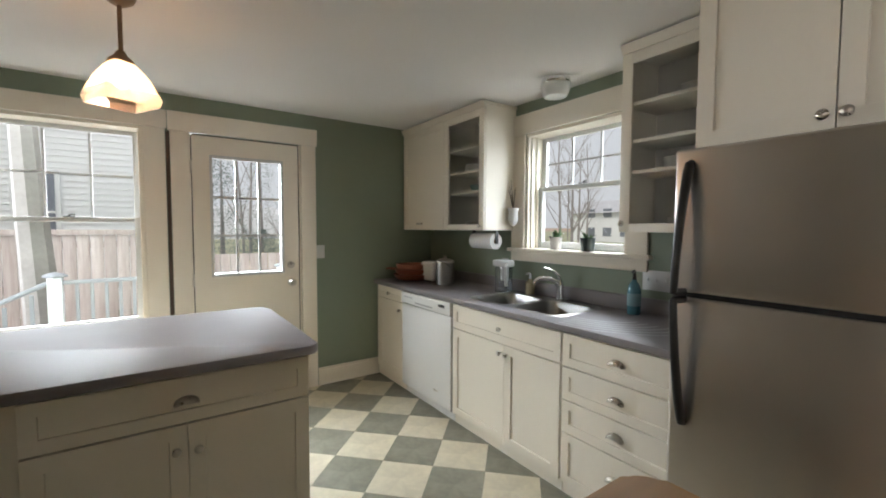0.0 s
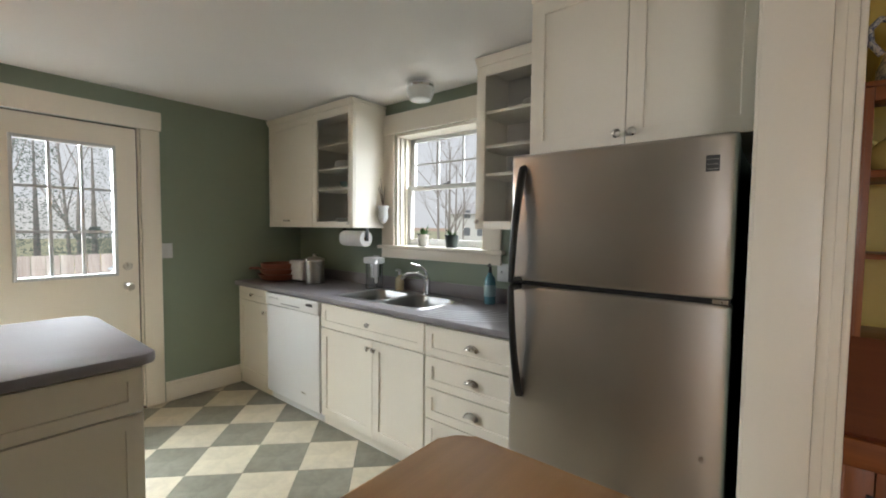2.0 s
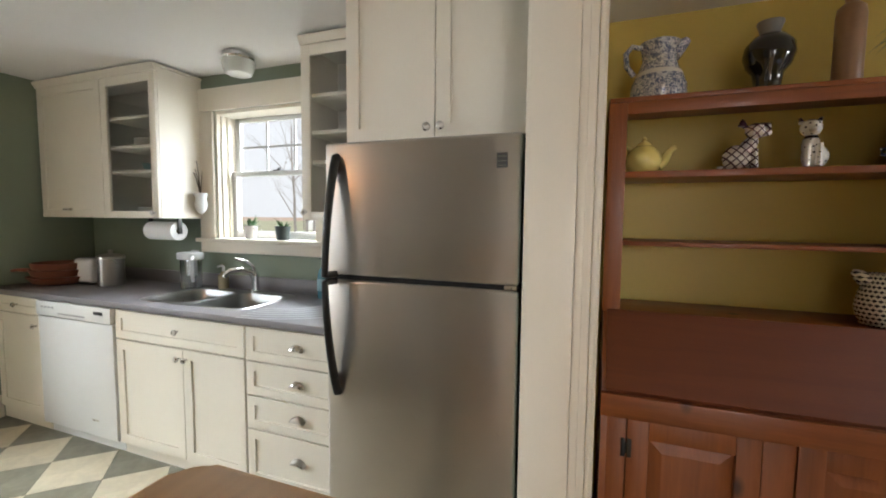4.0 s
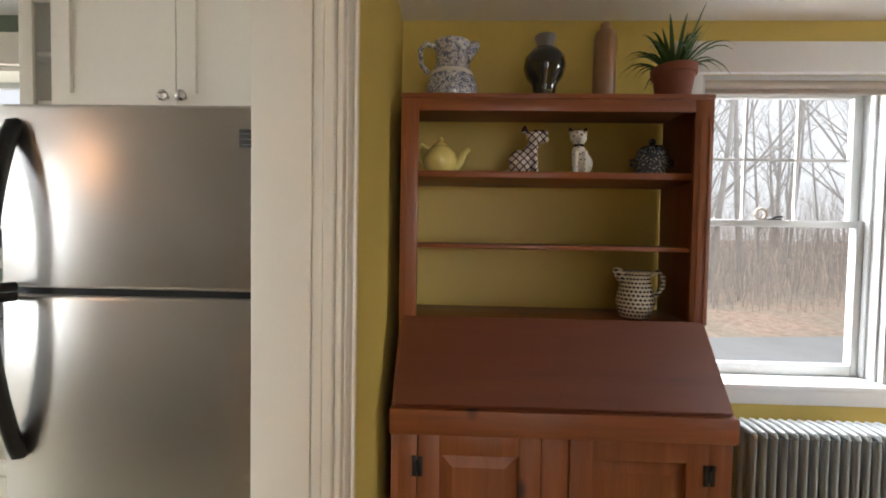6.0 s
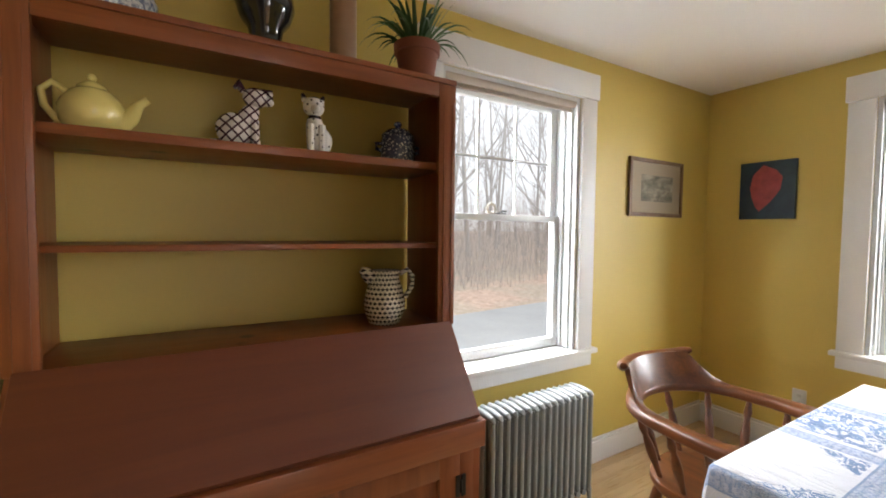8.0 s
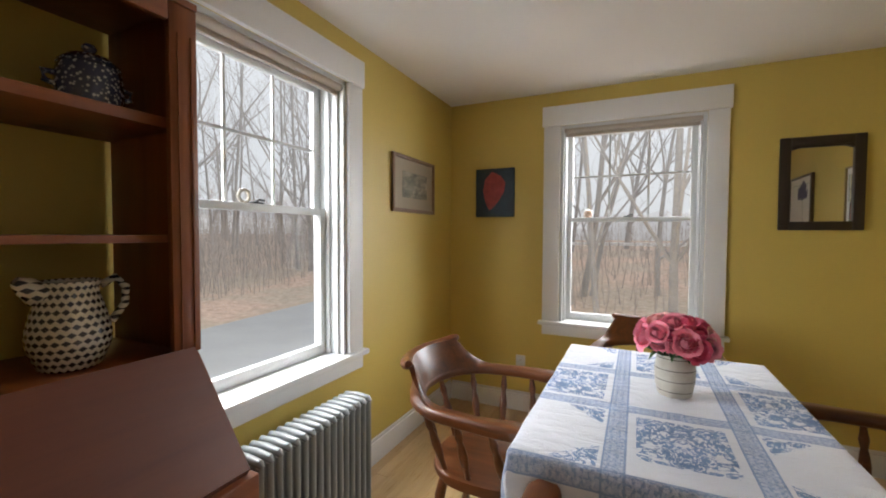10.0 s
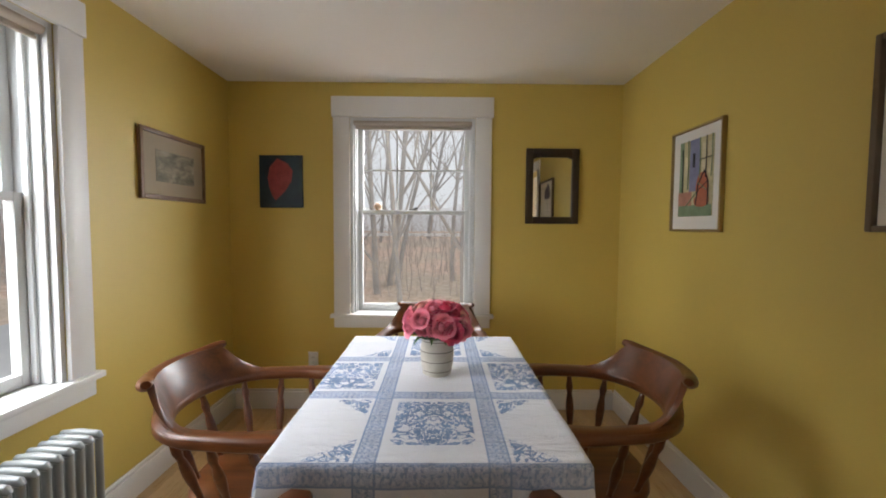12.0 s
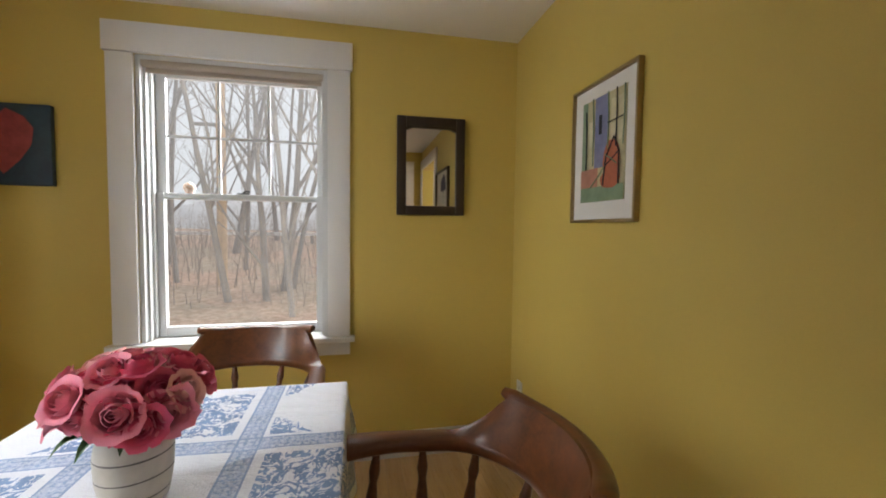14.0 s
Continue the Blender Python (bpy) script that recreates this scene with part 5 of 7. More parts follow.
n.bump(n.math("ADD", n.noise(n.obj, 300, 2), n.math("MULTIPLY", n.noise(n.stretched(1, 2.2, 1), 6, 4, 0.6, 1.0), 6.0)), 0.5, 0.01)
LINEN = n.done(col, 0.85, spec=0.2)
b = bmesh.new()
NX, NY, DROP = 60, 80, 0.2
over = DROP
xs = [TX0 - over + (TX1 - TX0 + 2 * over) * i / NX for i in range(NX + 1)]
ys = [TY0 - over + (TY1 - TY0 + 2 * over) * j / NY for j in range(NY + 1)]
grid = []
for x in xs:
    row = []
    for y in ys:
        ex = max(TX0 - x, x - TX1, 0.0)
        ey = max(TY0 - y, y - TY1, 0.0)
        d = max(ex, ey) if min(ex, ey) == 0 else math.hypot(ex, ey)
        px, py = min(max(x, TX0), TX1), min(max(y, TY0), TY1)
        k = min(1.0, d / 0.03)
        bulge = 0.006 * k + 0.018 * (d / DROP) + 0.011 * (d / DROP) * math.sin(17 * (x + 1.3 * y) + 3 * noise.noise((x * 4, y * 4, 0)))
        if ex > 0:
            px += math.copysign(bulge * (ex / max(d, 1e-6)), x - 1.8)
        if ey > 0:
            py += math.copysign(bulge * (ey / max(d, 1e-6)), y + 1.2)
        z = TZ - d * (0.97 if min(ex, ey) == 0 else 0.9) + 0.003 * noise.noise((x * 9, y * 9, 2)) + 0.003 * max(0.0, noise.noise((x * 5 + y * 2, y * 16 - x * 6, 7)) - 0.2) + 0.003 * max(0, 1 - abs(x - 1.855) / 0.012) * (1 if d == 0 else 0)
        if 0 < d < 0.03:
            z = TZ - d * d / 0.06
        row.append(b.verts.new((px, py, z + 0.003)))
    grid.append(row)
for i in range(NX):
    for j in range(NY):
        b.faces.new((grid[i][j], grid[i + 1][j], grid[i + 1][j + 1], grid[i][j + 1]))
uv = b.loops.layers.uv.new("flat")
flat = {grid[i][j]: (xs[i], ys[j]) for i in range(NX + 1) for j in range(NY + 1)}
for f in b.faces:
    for lp in f.loops:
        lp[uv].uv = flat[lp.vert]
solo("tablecloth", b, LINEN, "white linen tablecloth woven with blue bands and motifs", "tablecloth", origin=False, smooth=70)

VX, VY = 1.848, -1.232
cr = thing("flower_vase", (VX, VY, TZ + 0.006), "cream banded stoneware crock holding roses", "vase")
n = Nodes("banded_cream_stoneware")
sep = n.t.nodes.new("ShaderNodeSeparateXYZ")
n.link(n.obj, sep.inputs[0])
ln = n.math("ABSOLUTE", n.math("SUBTRACT", n.math("FRACT", n.math("MULTIPLY", n.math("SUBTRACT", sep.outputs[2], 0.772), 27.0)), 0.5))
lines = n.ramp(n.math("ADD", ln, n.math("MULTIPLY", n.noise(n.obj, 30, 3), 0.05)), (0.05, 1.0), (0.075, 0.0))
CREAM = n.done(n.mix(lines, n.ramp(n.noise(n.obj, 25, 4), (0.3, (0.46, 0.42, 0.35)), (0.7, (0.58, 0.54, 0.46))), (0.1, 0.09, 0.085)), 0.35, coat=0.2)
part("crock", lathe([(0.05, 0), (0.054, 0.004), (0.062, 0.05), (0.064, 0.09), (0.058, 0.13), (0.06, 0.14), (0.055, 0.141), (0.052, 0.12), (0, 0.1)], 30, (VX, VY, TZ + 0.006)), CREAM, cr)
ROSE = [paint("pink_rose_petal", (0.9, 0.27, 0.36), 0.6, 0.2, 30, 0.1, 18), paint("deep_rose_petal", (0.74, 0.1, 0.2), 0.6, 0.22, 30, 0.1, 18), paint("coral_rose_petal", (0.95, 0.46, 0.45), 0.6, 0.15, 30, 0.1, 18)]
rng = random.Random(11)


def rose(c, tilt, r, seed):
    """A rose of curled petals in a spiral round its axis."""
    g = random.Random(seed)
    b = bmesh.new()
    q = Vector((0, 0, 1)).rotation_difference(Vector(tilt).normalized()).to_matrix()
    for ring, (cnt, rad, h, lip) in enumerate(((2, 0.16, 0.98, -0.25), (3, 0.34, 1.0, -0.2), (4, 0.54, 0.97, -0.12), (5, 0.76, 0.88, 0.04), (5, 0.96, 0.7, 0.26))):
        for k in range(cnt):
            a0 = 6.283 * k / cnt + ring * 0.7 + g.uniform(-0.2, 0.2)
            w = 1.45 * 6.283 / cnt
            rows = []
            for v, f in ((0.0, 0.4), (0.3, 0.85), (0.65, 1.0), (0.9, 1.0 + lip * 0.6), (1.0, 1.0 + lip * 1.6)):
                rr = r * rad * f
                row = []
                for j in range(6):
                    s = j / 5 - 0.5
                    edge = r * (0.5 * s * s * v) * h + (r * 0.12 * max(0.0, lip) if v == 1.0 else 0.0)
                    turn = a0 + w * s * (1 - 0.25 * max(0.0, v - 0.8) * 5)
                    swell = (1 + 0.1 * s) * (1 + (0.3 * max(0.0, v - 0.4) + 0.05) * noise.noise((turn * 2.2 + seed, v * 3, ring * 1.7)))
                    row.append(b.verts.new(Vector(c) + q @ Vector((rr * swell * math.cos(turn), rr * swell * math.sin(turn), r * (h * 1.15 * v - 0.55) - edge))))
                rows.append(row)
            for p, s in zip(rows, rows[1:]):
                for j in range(5):
                    b.faces.new((p[j], p[j + 1], s[j + 1], s[j]))
    return b


heads = []
for k in range(900):
    u = rng.uniform(-0.45, 1.0)
    a = rng.uniform(0, 6.283)
    s = math.sqrt(1 - u * u) if abs(u) < 1 else 0
    d = Vector((s * math.cos(a), s * math.sin(a), u))
    p = Vector((VX, VY, 0.97)) + Vector((d.x * 0.104, d.y * 0.104, d.z * 0.06)) * rng.uniform(0.8, 1.12)
    if all((p - o).length > 0.038 for o, _ in heads):
        heads.append((p, d))
for i, (p, d) in enumerate(heads):
    f = part("rose", rose(p, d + Vector((rng.uniform(-0.35, 0.35), rng.uniform(-0.35, 0.35), 0.25)), rng.uniform(0.026, 0.035), i), ROSE[rng.choice((0, 0, 1, 1, 2))], cr, smooth=80)
for k in range(14):
    a = 6.283 * k / 14 + rng.uniform(-0.2, 0.2)
    b = bmesh.new()
    blade(b, (VX + 0.05 * math.cos(a), VY + 0.05 * math.sin(a), 0.91), a, rng.uniform(0.08, 0.12), rng.uniform(0.3, 0.7), 0.016)
    part("leaf", b, LEAF, cr)
for k in range(9):
    a = 6.283 * k / 9
    part("stem", tube([(VX + 0.02 * math.cos(a), VY + 0.02 * math.sin(a), 0.872), (VX + 0.045 * math.cos(a), VY + 0.045 * math.sin(a), 0.95)], 0.003, 6), LEAF, cr)

# captain's chairs
def spindle(p, q, r=0.0128):
    p, q = Vector(p), Vector(q)
    prof = [0.75, 0.8, 1.0, 1.25, 1.35, 1.15, 0.8, 1.2, 0.85, 0.7]
    pts = [p.lerp(q, i / (len(prof) - 1)) for i in range(len(prof))]
    return tube(pts, [r * f for f in prof], 9)


def bow_at(s):
    """Centre of the arm bow: s from -1 (one tip) to 1 (the other); the chair faces +y."""
    a = abs(s)
    if a > 0.52:
        t = (a - 0.52) / 0.48
        x, y = 0.282 + 0.012 * math.sin(math.pi * t), -0.06 + 0.25 * t
    else:
        th = (a / 0.52) * radians(90)
        x, y = 0.282 * math.sin(th), -0.06 - 0.235 * math.cos(th)
    return Vector((math.copysign(x, s), y, 0))


def captain_chair(label):
    ch = thing("captain_chair", label=label, category="chair", group="chairs round the dining table")
    P = lambda nm, b: part(nm, b, CHAIRWOOD, ch, local=True, smooth=50)
    # seat
    ol = []
    for i in range(40):
        a = 6.283 * i / 40
        x, y = math.cos(a), math.sin(a)
        ol.append((0.235 * math.copysign(abs(x) ** 0.72, x), 0.01 + 0.225 * math.copysign(abs(y) ** 0.8, y)))
    P("seat", prism(ol, 0.415, 0.45, 0.012))
    # bow
    b = bmesh.new()
    N = 44
    rows = []
    for i in range(N + 1):
        s = -1 + 2 * i / N
        c = bow_at(s)
        t = (bow_at(min(1, s + 0.02)) - bow_at(max(-1, s - 0.02))).normalized()
        nn = Vector((-t.y, t.x, 0))
        w = 0.03 + 0.014 * max(0, (abs(s) - 0.7) / 0.3)
        if abs(s) > 0.985:
            w *= 0.7
        h0, h1 = 0.675, 0.715
        ring = [(-w, h0 + 0.008), (-w + 0.008, h0), (w - 0.008, h0), (w, h0 + 0.008), (w, h1 - 0.008), (w - 0.008, h1), (-w + 0.008, h1), (-w, h1 - 0.008)]
        rows.append([b.verts.new(c + nn * u + Vector((0, 0, z))) for u, z in ring])
    for p, q in zip(rows, rows[1:]):
        for k in range(8):
            b.faces.new((p[k], p[(k + 1) % 8], q[(k + 1) % 8], q[k]))
    b.faces.new(rows[0])
    b.faces.new(rows[-1][::-1])
    P("arm_bow", b)
    # crest: a curved back rail that leans outwards, sweeps down to the arms and carries a rolled top with blunt ends
    b = bmesh.new()
    rows, roll = [], []
    N = 40
    for i in range(N + 1):
        s = -0.60 + 1.20 * i / N
        c = bow_at(s)
        t = (bow_at(s + 0.02) - bow_at(s - 0.02)).normalized()
        nn = Vector((t.y, -t.x, 0))
        e = abs(s)
        k = 1.0 if e < 0.25 else max(0.0, 1 - (e - 0.25) / 0.25) ** 2.4
        hh = 0.004 + 0.122 * k
        ring = [(-0.028, 0), (-0.022, 0.2), (-0.008, 0.5), (0.008, 0.8), (0.02, 1.0), (0.042, 1.0), (0.034, 0.8), (0.022, 0.5), (0.024, 0.2), (0.03, 0)]
        rows.append([b.verts.new(c + nn * (u * (1 if u < 0 or z == 0 else k * 0.6 + 0.4)) + Vector((0, 0, 0.709 + hh * z))) for u, z in ring])
        if e <= 0.2801:
            roll.append(c + nn * 0.043 + Vector((0, 0, 0.818 + 0.026 * (e / 0.28) ** 4)))
    k = len(rows[0])
    for p, q in zip(rows, rows[1:]):
        for j in range(k):
            b.faces.new((p[j], p[(j + 1) % k], q[(j + 1) % k], q[j]))
    b.faces.new(rows[0])
    b.faces.new(rows[-1][::-1])
    P("crest_rail", b)
    P("crest_roll", tube(roll, [0.014, 0.024] + [0.025] * (len(roll) - 4) + [0.024, 0.014], 12, None, 0.85, (0, 0, 1)))
    for s in (-0.8, -0.56, -0.34, -0.12, 0.12, 0.34, 0.56, 0.8):
        top = bow_at(s)
        P("spindle", spindle((top.x * (0.72 if abs(s) > 0.5 else 0.74), top.y * 0.72 + 0.005 if abs(s) < 0.7 else 0.12, 0.447), (top.x, top.y, 0.682)))
    for sx in (-1, 1):
        for y0, y1 in ((0.16, 0.21), (-0.14, -0.21)):
            p, q = Vector((sx * 0.15, y0, 0.418)), Vector((sx * 0.215, y1, 0.0))
            pr = [0.8, 1.1, 1.25, 0.8, 1.15, 1.4, 1.35, 1.0, 1.2, 0.8, 0.7]
            P("leg", tube([p.lerp(q, i / 10) for i in range(11)], [0.017 * f for f in pr], 10))
        P("stretcher", tube([(sx * 0.185, 0.185, 0.2), (sx * 0.19, 0, 0.2), (sx * 0.185, -0.175, 0.2)], [0.009, 0.015, 0.009], 9))
    P("stretcher", tube([(-0.19, 0, 0.2), (0, 0, 0.2), (0.19, 0, 0.2)], [0.009, 0.015, 0.009], 9))
    return ch


c1 = captain_chair("dark-stained wooden captain's chair with curved arms and spindles")
c1.matrix_basis = pose(1.30, -1.195, 0, rz=-90)
c2 = copy_thing(c1, pose(2.48, -1.155, 0, rz=90))
c3 = copy_thing(c1, pose(1.88, -2.005, 0, rz=-4))
c4 = copy_thing(c1, pose(1.88, -0.425, 0, rz=180))
tagged(c2, "reddish-brown wooden captain's chair beside the window")
tagged(c3, "dark-stained wooden captain's chair in front of the end window")
tagged(c4, "brown wooden captain's chair pushed up to the table end")

# pictures and mirror
GILT = metal("dull_gilt", (0.4, 0.3, 0.16), 0.4)
FRAMEW = wood("walnut_frame", (0.1, 0.05, 0.025), (0.22, 0.12, 0.06), "z", 1.5, 0.4)
EBONY = wood("ebonised_frame", (0.012, 0.008, 0.006), (0.035, 0.02, 0.014), "z", 1.5, 0.35)
MATBOARD = paint("cream_mat_board", (0.62, 0.56, 0.45), 0.85, 0.03)
WHITEMAT = paint("white_mat_board", (0.72, 0.7, 0.66), 0.85, 0.03)


def framed(name, m, w, h, bar, depth, frame_mat, label, category="picture"):
    """A frame on a wall. x to the right as seen from the room, -y into the room, z up; origin at its middle on the wall."""
    r = thing(name, m=m, label=label, category=category)
    b = None
    for a in ((-w / 2, -w / 2 + bar, -h / 2, h / 2), (w / 2 - bar, w / 2, -h / 2, h / 2), (-w / 2 + bar, w / 2 - bar, -h / 2, -h / 2 + bar), (-w / 2 + bar, w / 2 - bar, h / 2 - bar, h / 2)):
        b = box(a[0], a[1], -depth, -0.002, a[2], a[3], min(0.004, bar * 0.3), b)
    part("frame", b, frame_mat, r, local=True)
    return r


def sheet(parent, name, x0, x1, z0, z1, y, material, label=""):
    return part(name, box(x0, x1, y, y + 0.003, z0, z1), material, parent, label, local=True, smooth=0)


def blob(cx, cz, rx, rz, y, n=20, seed=0, wob=0.15, bm=None):
    b = bmesh.new()
    vs = []
    for i in range(n):
        a = 6.283 * i / n
        k = 1 + wob * noise.noise((math.cos(a) * 1.5 + seed * 7.1, math.sin(a) * 1.5, seed))
        vs.append(b.verts.new((cx + rx * k * math.cos(a), y, cz + rz * k * math.sin(a))))
    b.faces.new(vs)
    return merge(bm, b)


# small print in a wooden frame, east wall
pa = framed("framed_print", pose(XE, -2.02, 1.642, rz=-90), 0.56, 0.36, 0.024, 0.022, FRAMEW, "small landscape print with a wide mat in a walnut frame")
sheet(pa, "mat", -0.256, 0.256, -0.156, 0.156, -0.012, paint("aged_tan_mat", (0.34, 0.28, 0.2), 0.85, 0.05))
n = Nodes("sepia_landscape")
PRINT = n.done(n.ramp(n.noise(n.stretched(6, 6, 14), 1.5, 5, 0.6, 0.5), (0.3, (0.07, 0.065, 0.05)), (0.5, (0.2, 0.18, 0.13)), (0.75, (0.4, 0.36, 0.27))), 0.7)
sheet(pa, "print", -0.16, 0.17, -0.085, 0.08, -0.014, PRINT)

# canvas with a red leaf shape, south wall
pb = thing("canvas_painting", m=pose(2.958, YS, 1.638, rz=180), label="dark blue canvas painting of a single red leaf", category="painting")
n = Nodes("dark_blue_oil")
part("canvas", box(-0.15, 0.15, -0.03, -0.002, -0.183, 0.183, 0.003), n.done(n.ramp(n.noise(n.obj, 9, 5, 0.6, 0.6), (0.3, (0.012, 0.02, 0.045)), (0.7, (0.02, 0.055, 0.075))), 0.5), pb, local=True)
n = Nodes("red_leaf_oil")
b = bmesh.new()
vs = [b.verts.new((x, -0.0325, z)) for x, z in ((-0.09, 0.02), (-0.075, 0.1), (-0.02, 0.16), (0.05, 0.125), (0.085, 0.075), (0.075, 0.0), (0.03, -0.07), (-0.035, -0.135), (-0.06, -0.1), (-0.08, -0.04))]
b.faces.new(vs)
part("leaf_shape", b, n.done(n.ramp(n.noise(n.obj, 22, 4), (0.3, (0.22, 0.03, 0.035)), (0.7, (0.36, 0.06, 0.06))), 0.5), pb, local=True, smooth=0)

# mirror, south wall
mi = framed("wall_mirror", pose(1.044, YS, 1.619, rz=180), 0.376, 0.53, 0.05, 0.028, EBONY, "small wall mirror with an ebonised frame and clipped arch", "mirror")
n = Nodes("mirror_silver")
sheet(mi, "mirror_glass", -0.14, 0.14, -0.217, 0.217, -0.012, n.done((0.85, 0.86, 0.84), 0.02, 1.0))
b = prism([(-0.14, 0.19), (-0.1, 0.205), (0.1, 0.205), (0.14, 0.19), (0.14, 0.217), (-0.14, 0.217)], -0.024, -0.013, 0, None, "y")
part("arch_spandrel", b, EBONY, mi, local=True)

# watercolour of a chair by a window, west wall
pc = framed("framed_watercolour", pose(XW, -1.755, 1.575, rz=90), 0.41, 0.525, 0.012, 0.024, GILT, "bright watercolour of a chair by a window in a thin frame")
sheet(pc, "mat", -0.193, 0.193, -0.25, 0.25, -0.01, WHITEMAT)
cols = {"yellow_wash": (0.5, 0.45, 0.26), "blue_wash": (0.2, 0.21, 0.33), "green_wash": (0.2, 0.28, 0.17), "red_wash": (0.42, 0.13, 0.07), "pink_wash": (0.42, 0.2, 0.14), "black_wash": (0.02, 0.02, 0.03), "cream_wash": (0.6, 0.55, 0.35)}
WASH = {k: paint(k, c, 0.8, 0.25, 60, 0.05, 14) for k, c in cols.items()}
Y = -0.0125
sheet(pc, "washed_ground", -0.135, 0.135, -0.185, 0.2, -0.012, WASH["yellow_wash"])
k = 0
for nm, x0_, x1_, z0_, z1_ in (("blue_wash", -0.05, 0.03, -0.06, 0.2), ("green_wash", -0.135, -0.1, -0.08, 0.2), ("cream_wash", 0.05, 0.085, 0.1, 0.17), ("cream_wash", 0.095, 0.13, 0.1, 0.17), ("cream_wash", 0.05, 0.085, 0.02, 0.085), ("cream_wash", 0.095, 0.13, 0.02, 0.085), ("cream_wash", -0.09, -0.055, 0.02, 0.12), ("green_wash", -0.135, 0.135, -0.185, -0.13), ("pink_wash", -0.135, -0.02, -0.13, -0.06), ("black_wash", -0.02, 0.0, 0.06, 0.13)):
    k += 1
    part("brush_patch", box(x0_, x1_, Y - 0.0004 * k, Y - 0.0004 * k + 0.0003, z0_, z1_), WASH[nm], pc, local=True, smooth=0)
part("painted_chair_seat", blob(0.065, -0.045, 0.05, 0.075, Y - 0.006, seed=2), WASH["red_wash"], pc, local=True, smooth=0)
part("painted_chair_shade", blob(0.06, -0.11, 0.06, 0.03, Y - 0.0065, seed=3), WASH["red_wash"], pc, local=True, smooth=0)
part("painted_bow", tube([(0.02, Y - 0.007, -0.13), (0.035, Y - 0.007, -0.03), (0.08, Y - 0.007, 0.035), (0.11, Y - 0.007, -0.02), (0.11, Y - 0.007, -0.13)], 0.003, 5), WASH["black_wash"], pc, local=True)

for k_, (xa_, za_, xb_, zb_) in enumerate(((0.04, 0.2, 0.045, 0.0), (0.09, 0.2, 0.09, 0.0), (0.133, 0.2, 0.13, 0.0), (0.04, 0.09, 0.135, 0.095), (-0.055, 0.2, -0.05, -0.05), (-0.1, 0.16, -0.095, -0.06), (0.03, -0.02, 0.1, -0.06), (0.03, -0.06, 0.105, -0.02), (-0.06, -0.13, 0.03, -0.06))):
    part("brush_stroke", tube([(xa_, Y - 0.0075, za_), ((xa_ + xb_) / 2 + 0.003, Y - 0.0075, (za_ + zb_) / 2), (xb_, Y - 0.0075, zb_)], 0.0022, 5), WASH["black_wash"] if k_ % 2 else WASH["green_wash"], pc, local=True)

# large flower print, west wall
TOPZ = 1.87
PEWTER = metal("bronze_grey_frame", (0.15, 0.115, 0.085), 0.38)
MATW = paint("warm_white_mat_board", (0.74, 0.69, 0.6), 0.85, 0.03)
DZ = 0.01 * round(100 * (TOPZ - 1.30))
pd = framed("framed_print", pose(XW, -0.592, 1.322 + DZ / 2, rz=90), 0.62, DZ, 0.019, 0.03, PEWTER, "large print of a dark iris in a bronze-grey frame")
HZ = DZ / 2
sheet(pd, "mat", -0.3, 0.3, -HZ + 0.01, HZ - 0.01, -0.01, MATW)
sheet(pd, "mat_bevel", -0.229, 0.229, -HZ + 0.096, HZ - 0.081, -0.0105, paint("bevel_grey", (0.25, 0.24, 0.22), 0.8))
sheet(pd, "print_sheet", -0.225, 0.225, -HZ + 0.1, HZ - 0.085, -0.0115, paint("print_paper", (0.72, 0.68, 0.6), 0.9, 0.02))
IRIS = paint("iris_violet", (0.1, 0.085, 0.13), 0.8, 0.5, 60, 0.05, 16)
FZ = HZ - 0.31
b = None
for i, (cx_, cz_, rx_, rz_) in enumerate(((-0.07, 0.19, 0.08, 0.05), (0.0, 0.17, 0.06, 0.06), (-0.13, 0.13, 0.05, 0.05), (-0.06, 0.12, 0.055, 0.05), (0.03, 0.12, 0.05, 0.045))):
    b = blob(cx_, cz_ + FZ, rx_, rz_, -0.0135 - 0.0003 * i, 22, i + 4, 0.7, b)
part("flower", b, IRIS, pd, local=True, smooth=0)
part("flower_stem", box(-0.063, -0.057, -0.0135, -0.013, -HZ + 0.13, 0.09 + FZ), WASH["green_wash"], pd, local=True, smooth=0)


def plate(name, m, w, h, label, toggles):
    r = thing(name, m=m, label=label, category="outlet" if "outlet" in name else "switch")
    part("plate", box(-w / 2, w / 2, -0.006, -0.0005, -h / 2, h / 2, 0.002), VINYL, r, local=True)
    for tx in toggles:
        if "outlet" in name:
            for tz in (-0.02, 0.02):
                o = part("socket", box(tx - 0.014, tx + 0.014, -0.0075, -0.006, tz - 0.013, tz + 0.013, 0.002), VINYL, r, local=True)
                part("slots", box(tx - 0.006, tx - 0.004, -0.008, -0.0075, tz - 0.005, tz + 0.006, 0, box(tx + 0.004, tx + 0.006, -0.008, -0.0075, tz - 0.005, tz + 0.006)), BLACKPL, o, local=True)
        else:
            part("toggle", box(tx - 0.005, tx + 0.005, -0.016, -0.005, -0.004, 0.012, 0.002), VINYL, r, local=True)
    return r


plate("light_switch", pose(2.165, YN, 1.19), 0.075, 0.115, "white toggle light switch beside the back door", (0,))
plate("light_switch", pose(XE, 2.37, 1.105, rz=-90), 0.165, 0.115, "white triple switch plate over the worktop", (-0.05, 0, 0.05))
plate("wall_outlet", pose(XE, 3.62, 1.1, rz=-90), 0.075, 0.115, "white wall outlet over the worktop", (0,))
plate("wall_outlet", pose(2.75, YS, 0.36, rz=180), 0.07, 0.115, "white wall outlet low on the yellow wall", (0,))
plate("wall_outlet", pose(XW, -2.5, 0.38, rz=90), 0.07, 0.115, "white wall outlet near the corner", (0,))

